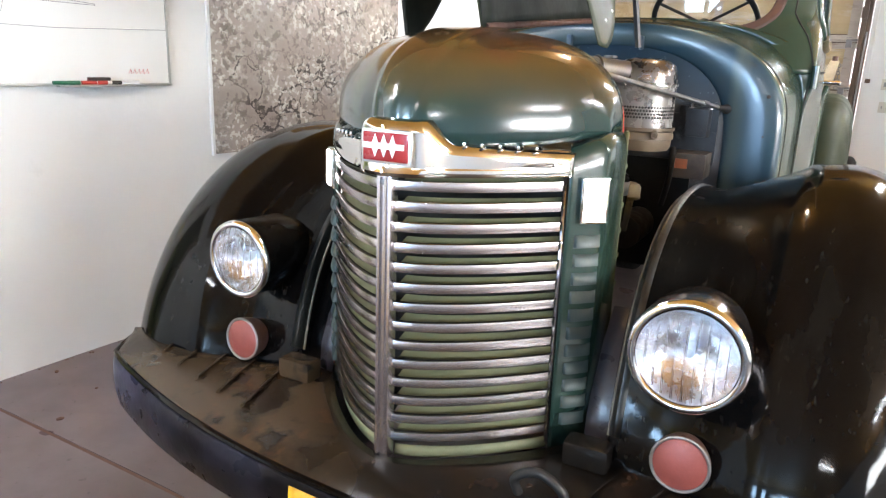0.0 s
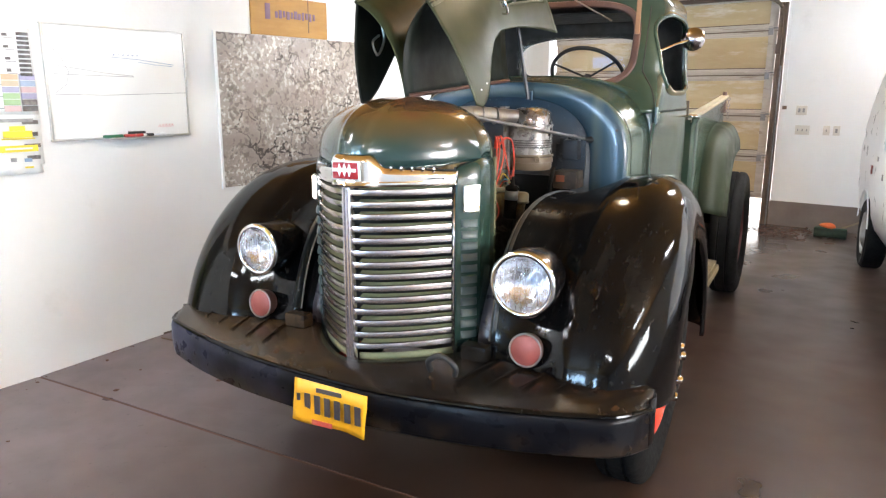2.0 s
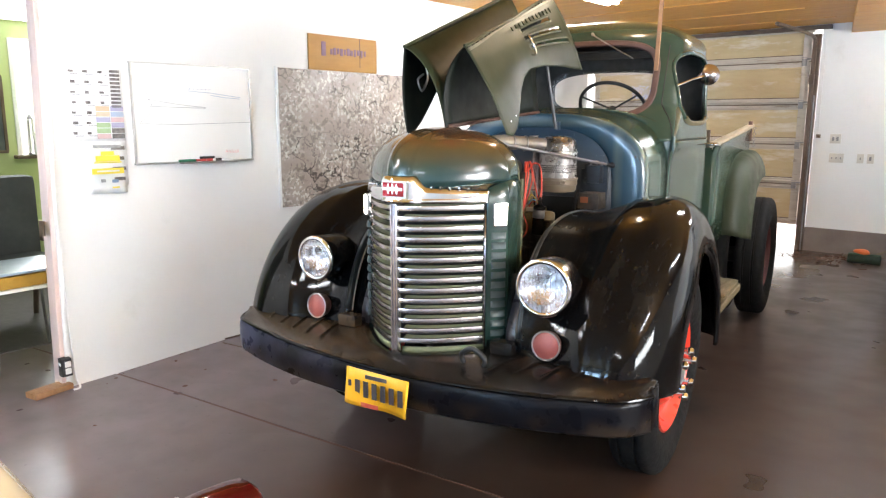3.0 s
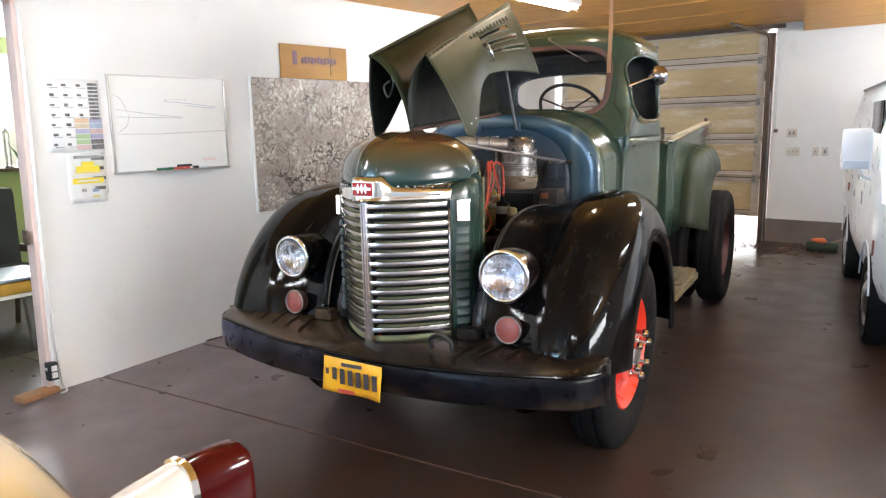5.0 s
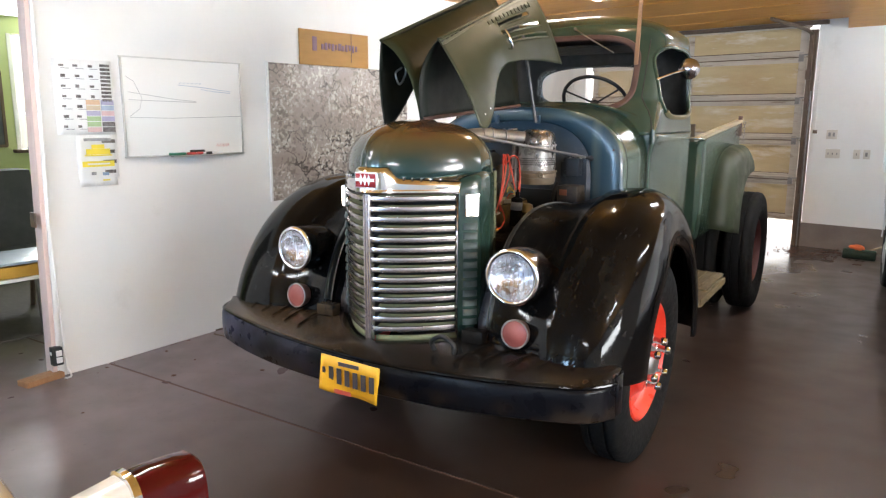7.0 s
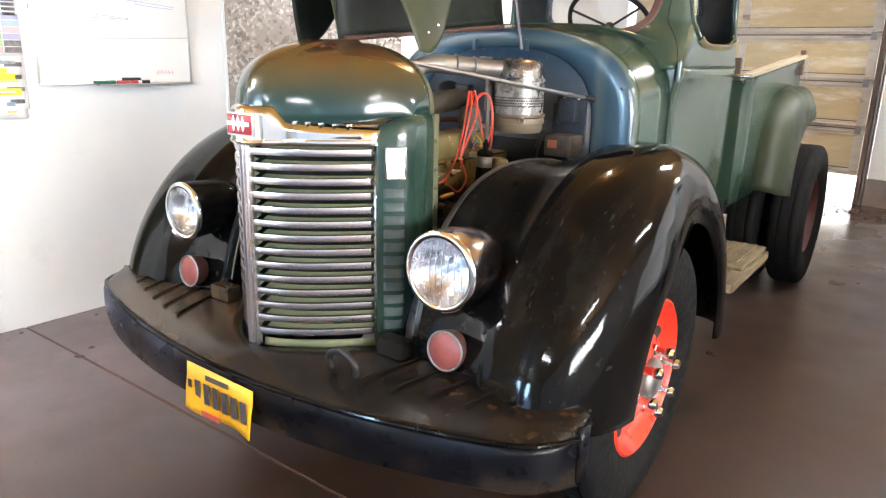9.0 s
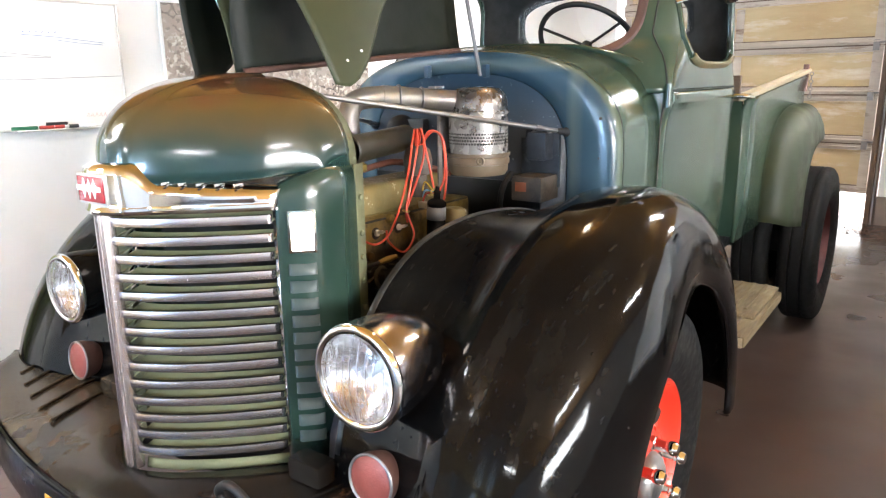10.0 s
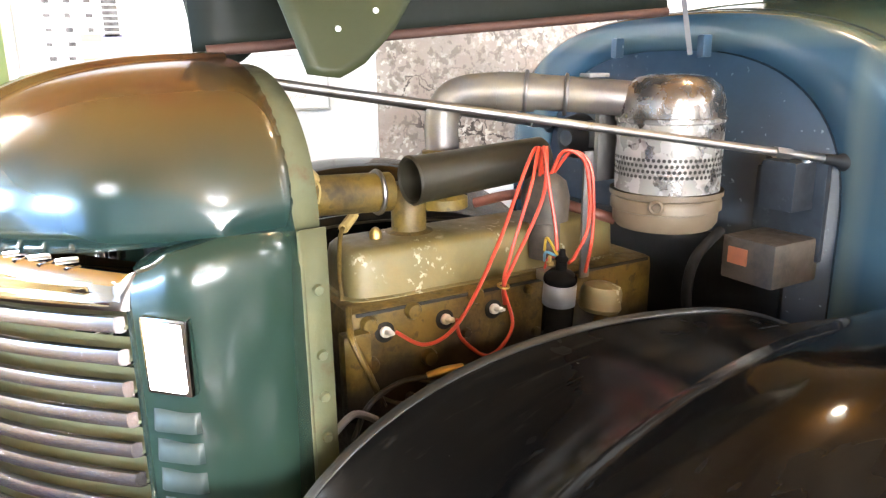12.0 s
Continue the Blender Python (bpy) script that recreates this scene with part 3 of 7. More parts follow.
# floor, with its saw-cut joint filled with dirt
def joint_y(x):
    return 1.142 + (x - WX) * 0.157
def fz(x, y):
    """The slab rises a little towards the foot of the west wall."""
    a, c = min(1, max(0, (y - 1.0) / 0.95)), min(1, max(0, (-1.5 - x) / 1.5))
    return 0.052 * a * c * (x > -3.4)
bm = bmesh.new()
xs = [-7.0, -3.42, -3.39, WX, -2.8, -2.4, -2.0, -1.5, 0.0, 2.4, EX + 0.3]
g = 0.009
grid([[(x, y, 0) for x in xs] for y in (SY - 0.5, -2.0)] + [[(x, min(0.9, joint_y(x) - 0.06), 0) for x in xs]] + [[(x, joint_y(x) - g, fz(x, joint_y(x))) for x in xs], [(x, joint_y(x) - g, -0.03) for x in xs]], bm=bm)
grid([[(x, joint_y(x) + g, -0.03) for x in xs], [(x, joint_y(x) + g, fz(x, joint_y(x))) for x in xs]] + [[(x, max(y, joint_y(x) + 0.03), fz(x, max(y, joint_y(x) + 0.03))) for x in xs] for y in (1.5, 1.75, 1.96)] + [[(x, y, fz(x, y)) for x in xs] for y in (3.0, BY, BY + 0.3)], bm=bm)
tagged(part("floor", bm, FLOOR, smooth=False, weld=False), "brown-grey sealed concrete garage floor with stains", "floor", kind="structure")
bm = grid([[(x, joint_y(x) - g - 0.004, fz(x, joint_y(x)) - 0.004) for x in xs], [(x, joint_y(x) + g + 0.004, fz(x, joint_y(x)) - 0.004) for x in xs]])
tagged(part("floor_joint", bm, JOINT), "dirt-filled joint cut across the concrete", "floor joint", kind="structure")
bm = box((-5.4, 0.5, 0.003), (2.5, 4.2, 0.006))
tagged(part("side_room_floor", bm, SIDEFLOOR, smooth=False), "dark carpet of the side room", "floor", kind="structure")

DY0, DY1, DZ = -0.12, 0.82, 2.46      # doorway in the west wall
LEAN = 0.045 / DZ                      # the old doorway leans a little
def wall(name, boxes, label, material=WALL, bm=None):
    bm = bm or bmesh.new()
    for a, b in boxes:
        box([(p + q) / 2 for p, q in zip(a, b)], [q - p for p, q in zip(a, b)], bm)
    return tagged(part(name, bm, material, smooth=False), label, "wall", kind="structure")
wall("wall_west", [((-6.2, 5.46, 0), (WX - T, 5.6, CZ)), ((-6.34, 5.46, 0), (-6.2, BY + T, CZ)), ((WX - T, DY0, DZ), (WX, DY1 + 0.044, CZ)), ((WX - T, SY, 0), (WX, DY0, CZ))],
     "white painted wallboard wall with a doorway", bm=prism([(DY1, 0), (5.6, 0), (5.6, CZ), (DY1 + LEAN * CZ, CZ)], WX - T, WX, "x"))
GX0, GX1, GZ = -4.30, -1.16, 2.85       # garage door opening in the north wall
wall("wall_north", [((GX1 + 0.1, BY, 0.31), (EX, BY + T, CZ + 0.2)), ((GX0 - 0.1, BY, GZ), (GX1 + 0.1, BY + T, CZ + 0.2)), ((-6.2, BY, 0), (GX0 - 0.1, BY + T, CZ + 0.2))],
     "white painted back wall beside the garage door")
wall("stem_wall", [((GX1 + 0.1, BY - 0.03, 0), (EX, BY + T, 0.31))], "bare brown-grey concrete footing under the white wall", STEM)
wall("wall_east", [((EX, SY, 0), (EX + T, -0.4, CZ)), ((EX, 3.0, 0), (EX + T, BY, CZ)), ((EX, -0.4, 0), (EX + T, 3.0, 1.5)), ((EX, -0.4, 2.06), (EX + T, 3.0, CZ))],
     "white wall with a wide low window")
wall("wall_south", [((WX - T, SY - T, 0), (-2.2, SY, CZ)), ((2.8, SY - T, 0), (EX + T, SY, CZ)), ((-2.2, SY - T, 1.30), (-1.18, SY, CZ)), ((-0.32, SY - T, 1.30), (0.92, SY, CZ)), ((1.78, SY - T, 1.30), (2.8, SY, CZ))]
     + [((x, SY - T, a), (x + 0.86, SY, b)) for x in (-1.18, 0.92) for a, b in ((1.30, 1.37), (2.33, CZ))],
     "white wall with two windows over a wide low opening")
bm = bmesh.new()
def seam_x(y):
    """Plan of the step between the low and the high ceiling panels."""
    return -0.74 + 0.23 * (BY - y)
def high_z(y):
    return CZ + 0.125 * min(1.0, max(0.0, (y - 5.6) / 3.4))
ys = [5.6, 6.4, 7.2, 8.0, 8.8, BY + T]
box(((WX + EX) / 2, (SY + 5.6) / 2, CZ + 0.05), (EX - WX + 0.4, 5.6 - SY + 0.4, 0.1), bm)
grid([[(seam_x(y), y, CZ), (EX + 0.2, y, CZ)] for y in ys], bm=bm)
grid([[(-6.4, y, high_z(y)), (seam_x(y), y, high_z(y))] for y in ys], bm=bm)
grid([[(seam_x(y), y, high_z(y) + 0.002), (seam_x(y), y, CZ)] for y in ys], bm=bm)
box((-0.5, 7.5, CZ + 0.21), (12.0, 4.2, 0.08), bm)
for x in (-1.9, -0.68, 0.54, 1.76, 2.98, 4.2):
    box((x, (SY + 5.6) / 2, CZ - 0.002), (0.05, 5.6 - SY, 0.012), bm)
for y in (6.1, 7.32, 8.54):
    box((-1.9, y, high_z(y) - 0.002), (2.3, 0.05, 0.010), bm)
tagged(part("ceiling", bm, CEIL, smooth=False), "varnished orange-brown plywood ceiling", "ceiling", kind="structure")

# A thin dark box stands in for the shadow line at the wall's foot.
tagged(part("wall_gap_shade", box((WX + 0.003, 3.75, 0.058), (0.006, 3.6, 0.012)), BROWNSTEEL, smooth=False), "dark strip painting in the shaded gap along the white wall", "trim", kind="structure")

# doorway casing: pinkish timber jamb and a white painted edge
LEAN_M = Matrix.Translation((0, DY1, 0)) @ Matrix.Rotation(-math.atan(LEAN), 4, "X") @ Matrix.Translation((0, -DY1, 0))
door_1 = thing("door_1", "open doorway with a worn pinkish timber jamb and white edge", "doorway", kind="structure")
bm = box((WX - 0.050, DY1 - 0.012, DZ / 2), (0.12, 0.026, DZ), bevel=0.004, m=LEAN_M)
part("jamb", bm, TRIMWOOD, door_1)
bm = box((WX - 0.05, DY0 + 0.028, DZ / 2), (0.19, 0.055, DZ), bevel=0.004)
part("jamb", bm, WHITEWOOD, door_1)
bm = box((WX - 0.05, (DY0 + DY1) / 2 + 0.015, DZ - 0.02), (0.19, DY1 - DY0 - 0.085, 0.04), bevel=0.004)
part("head", bm, WHITEWOOD, door_1)
bm = box((WX + 0.012, DY1 + 0.012, DZ / 2 + 0.03), (0.02, 0.02, DZ - 0.06), bevel=0.004, m=LEAN_M)
part("edge_bead", bm, WHITEWOOD, door_1)
bm = box((WX - 0.02, DY1 - 0.06, 1.02), (0.07, 0.012, 0.09), bevel=0.002, m=LEAN_M)
part("strike_plate", bm, BROWNSTEEL, door_1)

TRUCK_M = pose(-0.572, 1.375, 0, 0, 0, 10.2)
truck = thing("truck", "old green pickup truck with black fenders, open hood and chrome grille", "truck", TRUCK_M)

# ---- truck: grille and nose ----
def plan_v(u):
    """How far back the grille's plan curve lies at u."""
    return -0.160 + 0.225 * (abs(u) / 0.30) ** 1.55
Z0, Z1 = 0.715, 1.345
grille = part("grille_post", box((0, -0.166, (Z0 + Z1) / 2), (0.034, 0.03, Z1 - Z0), bevel=0.007), STEEL, truck, "worn stainless centre post of the grille")
bm = bmesh.new()
for u in (-0.007, 0.007):
    box((u, -0.183, (Z0 + Z1) / 2), (0.004, 0.006, Z1 - Z0 - 0.02), bm)
part("rib", bm, STEEL, grille)
part("screw", lathe([(0, 0.003), (0.005, 0.002), (0.006, 0)], 12, face_m((0, -0.182, 1.325), (0, -1, 0))), DULL, grille)
NB = 14
for k in range(NB):
    z = 1.318 - k * 0.0425
    for s in (1, -1):
        us = [0.014 + (0.290 - 0.014) * i / 12 for i in range(13)]
        sec = [(0.000, -0.011), (-0.006, -0.0095), (-0.008, 0.0), (-0.006, 0.0095), (0.0, 0.011), (0.006, 0.010), (0.006, -0.010)]
        bm = grid([[(s * u, plan_v(u) + a, z + b) for a, b in sec] for u in us], True, caps=True)
        bar = part("grille_bar", bm, STEEL, truck)
        sec = [(0.004, -0.008), (0.048, 0.010), (0.048, 0.013), (0.004, -0.004)]
        bm = grid([[(s * u, plan_v(u) + a, z + b) for a, b in sec] for u in us], True, caps=True)
        part("bar_backing", bm, SLAT_BACK, bar, "olive painted back of the bar")
# lower filler under the bars
for s in (1, -1):
    us = [0.014 + (0.290 - 0.014) * i / 12 for i in range(13)]
    bm = grid([[(s * u, plan_v(u) + 0.012, 0.71), (s * u, plan_v(u) + 0.016, 0.735)] for u in us])
    part("grille_sill", bm, SLAT_BACK, truck, thick=0.004)
    bm = grid([[(s * (u), plan_v(u) + 0.014, z) for z in (Z0, 0.9, 1.1, Z1)] for u in (0.287, 0.298)])
    part("grille_edge", bm, STEEL, truck, thick=0.006)
bm = box((0, 0.16, 1.04), (0.56, 0.03, 0.66))
part("radiator", bm, DARK, truck, "dark radiator core behind the grille")

# corner shells with the side lamps
def shell_plan(n=8):
    return [(0.298, 0.062), (0.305, 0.069), (0.315, 0.079), (0.327, 0.0905), (0.339, 0.1020), (0.349, 0.1135), (0.3565, 0.1260), (0.361, 0.141), (0.363, 0.16), (0.363, 0.18), (0.362, 0.21), (0.360, 0.262)]
for s in (1, -1):
    rows = []
    for z, inset in ((0.70, 0), (0.85, 0), (1.0, 0), (1.15, 0), (1.30, 0), (1.375, 0), (1.398, 0.003), (1.413, 0.009), (1.424, 0.019), (1.430, 0.032)):
        row = []
        for u, v in shell_plan():
            f = min(1, max(0, (v - 0.06) / 0.05))
            row.append((s * (u - inset * (0.5 + 0.5 * f)), v + inset * (1 - f) * 1.2 if v < 0.2 else v, z - 0.03 * (1 - min(1, max(0, (v - 0.06) / 0.12))) * (z > 1.35)))
        rows.append(row)
    shell = part("grille_shell", grid(rows), GREEN, truck, "dark green side panel of the nose", thick=0.003)
    # rear flange with bolts
    rows = [[(s * 0.361, 0.262, z), (s * 0.352, 0.268, z), (s * 0.350, 0.30, z)] for z in (0.70, 0.9, 1.1, 1.3, 1.42)]
    fl = part("flange", grid(rows), FLANGE, shell, "worn olive bolt flange", thick=0.004)
    for z in (0.84, 0.98, 1.06, 1.13, 1.19, 1.25, 1.34):
        part("bolt", lathe([(0, 0.005), (0.006, 0.005), (0.008, 0)], 12, face_m((s * 0.3525, 0.284, z), (s, 0, 0))), FLANGE, shell)
    # side lamp: lit lens in a chrome rim
    m = Matrix.Translation((s * 0.3395, 0.1010, 1.287)) @ Matrix.Rotation(s * radians(44), 4, "Z")
    part("side_lamp", box((0, -0.002, 0), (0.064, 0.016, 0.098), bevel=0.005, m=m), CHROME, shell, "chrome rim of the side lamp")
    part("lens", box((0, -0.008, 0), (0.050, 0.012, 0.086), bevel=0.004, m=m), MARKER, shell, "lit white side lamp lens")
    for k in range(11):
        z = 1.198 - k * 0.0415
        rows = []
        for zz, d in ((z + 0.014, 0.0), (z + 0.010, 0.005), (z - 0.009, 0.0095), (z - 0.0125, 0.0095), (z - 0.0145, 0.0)):
            row = []
            for f, k_ in ((0.0, 0), (0.05, 0.75), (0.14, 1), (0.5, 1), (0.86, 1), (0.95, 0.75), (1.0, 0)):
                u, v = 0.3135 + 0.0425 * f, 0.0770 + 0.0475 * f ** 1.06
                row.append((s * (u + d * k_ * 0.72), v - d * k_ * 0.69, zz))
            rows.append(row)
        part("louvre", grid(rows), LOUVRE, shell)

# nose dome above the grille
def dome_base(u):
    return plan_v(u) + 0.004 if abs(u) < 0.29 else plan_v(0.29) + 0.004 + (abs(u) - 0.29) / 0.055 * 0.12
rows = []
NT, DN = 22, 2.5
half_us = [0, 0.015, 0.03, 0.042, 0.048, 0.054, 0.060, 0.066, 0.075, 0.09, 0.11, 0.135, 0.16, 0.185, 0.21, 0.235, 0.26, 0.28, 0.297, 0.312, 0.324, 0.333, 0.339, 0.343, 0.345]
dome_us = [-u for u in reversed(half_us[1:])] + half_us
for j in range(NT + 1):
    row = []
    for u in dome_us:
        cz = (1 - (abs(u) / 0.345) ** DN) ** (1 / DN)
        za = 1.418 + 0.212 * cz
        vb = dome_base(u)
        zb = 1.395 + 0.025 * (abs(u) / 0.345) ** 3
        t = math.pi / 2 * j / NT
        ct, st = se(t, 2.7)
        ct, st = max(ct, 0), max(st, 0)
        k = min(1, max(0, (0.066 - abs(u)) / 0.018))
        lift = 0.008 * k * k * (3 - 2 * k) * min(1, max(0, (0.262 - (0.262 - vb) * st - vb) / 0.02 + 0.35))
        v = 0.262 - (0.262 - vb) * st - lift * st
        z = zb + (za - zb) * ct + lift * ct
        row.append((u, v, z))
    rows.append(row)
nose = part("nose_dome", grid(rows), NOSE, truck, "dark green nose with a rust-brown top", thick=0.003, angle=60)
NU = 44
bm = grid([[(0.345 * se(math.pi * i / NU, DN)[0] * k, 0.262 + d, 1.418 + 0.212 * max(se(math.pi * i / NU, DN)[1], 0) - h) for i in range(NU + 1)] for d, k, h in ((0, 1, 0), (0.002, 0.975, 0.008), (0.036, 0.965, 0.010))])
part("flange", bm, FLANGE, nose, "worn olive flange", thick=0.004)

# chrome trim and emblem
us = [-0.302 + 0.604 * i / 80 for i in range(81)]
def trim_sec(u):
    """The band's section at u: it swells forward and up round the emblem."""
    a = abs(u - 0.010)
    k = min(1, max(0, (0.105 - a) / 0.045))
    k = k * k * (3 - 2 * k)
    e = min(1, max(0, (0.30 - a) / 0.2))
    zt = 1.382 + 0.020 * e + 0.046 * k
    p = 0.020 * k
    v = plan_v(u)
    return [(u, v + 0.004, 1.337), (u, v - 0.010 - p, 1.338), (u, v - 0.015 - p, 1.346), (u, v - 0.011 - p, 1.354), (u, v - 0.010 - p, 1.360), (u, v - 0.012 - p, zt - 0.024), (u, v - 0.009 - p, zt - 0.010), (u, v - 0.002 - 0.7 * p, zt - 0.002), (u, v + 0.010, zt + 0.002), (u, v + 0.045, zt + 0.004), (u, v + 0.045, 1.337)]
trim = part("nose_trim", grid([trim_sec(u) for u in us], True, caps=True), CHROME, truck, "chrome band above the grille", angle=50)
for s in (1, -1):
    for k in range(5):
        u = s * (0.135 + 0.028 * k)
        part("tooth", box((u, plan_v(u) + 0.002, 1.404 - 0.002 * k), (0.006, 0.026, 0.008), bevel=0.002), CHROME, trim)
part("emblem_frame", box((0.012, -0.190, 1.396), (0.112, 0.008, 0.066), bevel=0.0035), ALU, trim, "bright frame round the emblem")
part("emblem", box((0.012, -0.193, 1.396), (0.102, 0.008, 0.056), bevel=0.004), RED_PLATE, trim, "red enamel emblem plate")
bm = bmesh.new()
for du in (-0.020, 0.0, 0.020):
    for sgn in (1, -1):
        prism([(0.010 + du - 0.009, 1.398), (0.010 + du + 0.009, 1.398), (0.010 + du, 1.398 + sgn * 0.022)], -0.1985, -0.1965, "y", bm)
box((0.010, -0.1990, 1.398), (0.092, 0.003, 0.011), bm)
part("emblem_shape", bm, WHITE_PAINT, trim, "plain white shapes on the emblem", smooth=False)

# ---- truck: lamps ----
def head_lamp(s):
    c = (s * 0.58, 0.0, 1.025)
    m = face_m(c, (s * 0.02, -1, 0.0))
    ring = 0.114 if s > 0 else 0.104
    bowl = [(0.040, -0.26), (0.075, -0.22), (0.100, -0.16), (ring - 0.004, -0.10), (ring, -0.06), (ring, -0.03), (ring - 0.002, -0.01)]
    lamp = part("headlamp", lathe(bowl, 48, m), LAMPBOWL if s > 0 else BLACK, truck, "chrome headlamp bowl" if s > 0 else "black headlamp bowl with a chrome rim")
    part("rim", tor(ring - 0.008, 0.011, m @ Matrix.Translation((0, 0, -0.004)), 48), CHROME, lamp, "chrome lamp rim")
    part("reflector", lathe([(0.006, -0.075), (0.03, -0.072), (0.06, -0.055), (0.085, -0.028), (ring - 0.012, -0.002)], 48, m), MIRROR, lamp, "bright lamp reflector")
    rows = [(ring - 0.010, 0.0), (0.085, 0.008), (0.06, 0.016), (0.03, 0.022), (0.0, 0.024)]
    bm = lathe(rows, 48, m)
    rib = glass_mat("ribbed_lens", (0.97, 0.98, 1.0), 0.08, 1.35)
    ob = part("lens", bm, rib, lamp, "clear ribbed headlamp lens", thick=0.003)
    for k in range(-4, 5):
        u = k * 0.019
        h = math.sqrt(max(0, 0.088 ** 2 - u * u))
        if h > 0.02:
            part("lens_rib", tube([m @ Vector((u, y, 0.004 + 0.019 * (1 - (u * u + y * y) / 0.0081))) for y in (-h, -h / 2, 0, h / 2, h)], 0.0022, 6), rib, lamp)
    part("bulb", lathe([(0, 0.0), (0.010, -0.006), (0.013, -0.02), (0.010, -0.05)], 16, m @ Matrix.Translation((0, 0, -0.02))), WHITE_PAINT, lamp)
for s in (1, -1):
    head_lamp(s)
    m = face_m((s * 0.592, 0.02, 0.790), (s * 0.03, -1, 0.10))
    fog = part("signal_lamp", lathe([(0.0, -0.075), (0.03, -0.072), (0.05, -0.045), (0.058, -0.015), (0.060, 0.004), (0.056, 0.008)], 36, m), RUSTY, truck, "brown rusted signal lamp bowl")
    part("lens", lathe([(0.055, 0.004), (0.04, 0.010), (0.02, 0.013), (0, 0.014)], 36, m), LENS_RED, fog, "faded red lens")
    part("lamp_rim", tor(0.057, 0.0035, m @ Matrix.Translation((0, 0, 0.005)), 36, 8), DULL, fog)
    part("stem", tube([(s * 0.592, 0.06, 0.79), (s * 0.592, 0.075, 0.74), (s * 0.592, 0.07, 0.705)], 0.014, 10), BLACK_FLAT, fog)

# ---- truck: fenders ----
VC, ZC = 0.83, 0.50
# across the fender: u, radius over the wheel, radius at the front
PROF = [(0.405, 0.64, 0.70), (0.428, 0.710, 0.78), (0.442, 0.730, 0.80), (0.458, 0.728, 0.80), (0.50, 0.722, 0.80), (0.56, 0.738, 0.815), (0.63, 0.768, 0.84), (0.70, 0.800, 0.857), (0.722, 0.816, 0.868), (0.755, 0.821, 0.866), (0.79, 0.824, 0.866),
        *((0.80 + 0.20 * k, 0.575 + 0.251 * (1 - k ** 2.5) ** (1 / 2.5), 0.50 + 0.368 * (1 - k ** 2.5) ** (1 / 2.5)) for k in (0.1, 0.25, 0.4, 0.54, 0.66, 0.76, 0.84, 0.90, 0.945, 0.975, 0.993, 1.0)),
        (0.996, 0.566, 0.488), (0.982, 0.562, 0.482)]
def fender_point(u, r, rf, th):
    c, s_ = math.cos(th), math.sin(th)
    front = max(0.0, -c)
    inner = min(1.0, max(0.0, (0.62 - u) / 0.14))
    r = r + (rf - r) * front + inner * (0.085 * math.exp(-((th - 2.3) / 0.42) ** 2) - 0.04 * max(0.0, c))
    wide = min(1.0, max(0.0, (0.25 - c) / 0.85))
    u += 0.045 * wide * wide * (3 - 2 * wide) * min(1.0, max(0.0, (u - 0.78) / 0.2))
    return (u, VC + r * c, ZC + r * s_)
for s in (1, -1):
    rows = []
    for j in range(61):
        th = math.radians(-2 + (170 + 2) * j / 60)
        rows.append([(s * (p[0] + (0.092 * max(0.0, p[0] - 0.5) / 0.45 if s < 0 else 0.0)), p[1], p[2]) for p in (fender_point(u, r, rf, th) for u, r, rf in PROF)])
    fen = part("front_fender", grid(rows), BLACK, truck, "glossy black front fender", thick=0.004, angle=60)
    rows = [[(s * 0.43, VC + r * math.cos(th), ZC + r * math.sin(th)) for r in (0.72, 0.55, 0.40)] for th in (math.radians(5 + 150 * j / 30) for j in range(31))]
    lip = [[(s * p[0], p[1], p[2] + 0.003) for p in (fender_point(u, r, rf, th) for u, r, rf in PROF[1:4])] for th in (math.radians(12 + 148 * j / 50) for j in range(51))]
    part("flange", grid(lip), BLACK_DUST, fen, "dusty inner flange of the fender", thick=0.004)
    rim = [fender_point(0.428, 0.710, 0.78, math.radians(12 + 148 * j / 40)) for j in range(41)]
    part("worn_edge", tube([(s * p[0], p[1], p[2] + 0.002) for p in rim], 0.0035, 6), EDGEWORN, fen, "bare worn edge of the fender")
    part("inner_panel", grid(rows), BLACK_FLAT, fen, "dusty black inner fender panel", thick=0.003)
    # apron between fender and nose
    rows = []
    for i in range(9):
        f = i / 8
        u = 0.362 + (0.62 - 0.362) * f
        rows.append([(s * u, 0.12 + 0.04 * f + 0.16 * g * g, 0.705 + 0.30 * g) for g in (0, 0.25, 0.5, 0.75, 1.0)])
    part("apron", grid(rows), APRON, fen, "grey-black splash apron", thick=0.003)

# ---- truck: bumper ----
def bump_front(u):
    return -0.300 + 0.220 * (abs(u) / 1.04) ** 2.2
def bump_edge(u):
    """The front edge, which turns back round the ends."""
    return bump_front(u) + (0.11 * (max(0, u - 0.90) / 0.14) ** 2.4 if u > 0 else 0.06 * (max(0, -u - 0.97) / 0.07) ** 2)
def bump_back(u):
    a = abs(u)
    if a < 0.33:
        return max(bump_front(u) + 0.075, plan_v(u) - 0.016)
    return plan_v(0.33) + (a - 0.33) * 0.12 if a < 0.9 else plan_v(0.33) + 0.068 - (a - 0.9) * 0.9
us = [-1.055 + 2.08 * i / 64 for i in range(65)]
def lip_z(u):
    """Height of the deck's front lip, which hangs lower than the back of the deck."""
    return 0.716 - 0.020 - 0.020 * min(1, max(0, (u + 0.7) / 0.8))
bm = bmesh.new()
rows = []
for u in us:
    vf, vb = bump_edge(u), bump_back(u)
    rows.append([(u, vf + (vb - vf) * f, 0.718 + (lip_z(u) - 0.718) * (1 - f) ** 2.2 + 0.004 * math.sin(f * 3.1)) for f in (0, 0.06, 0.13, 0.2, 0.3, 0.4, 0.6, 0.8, 1.0)])
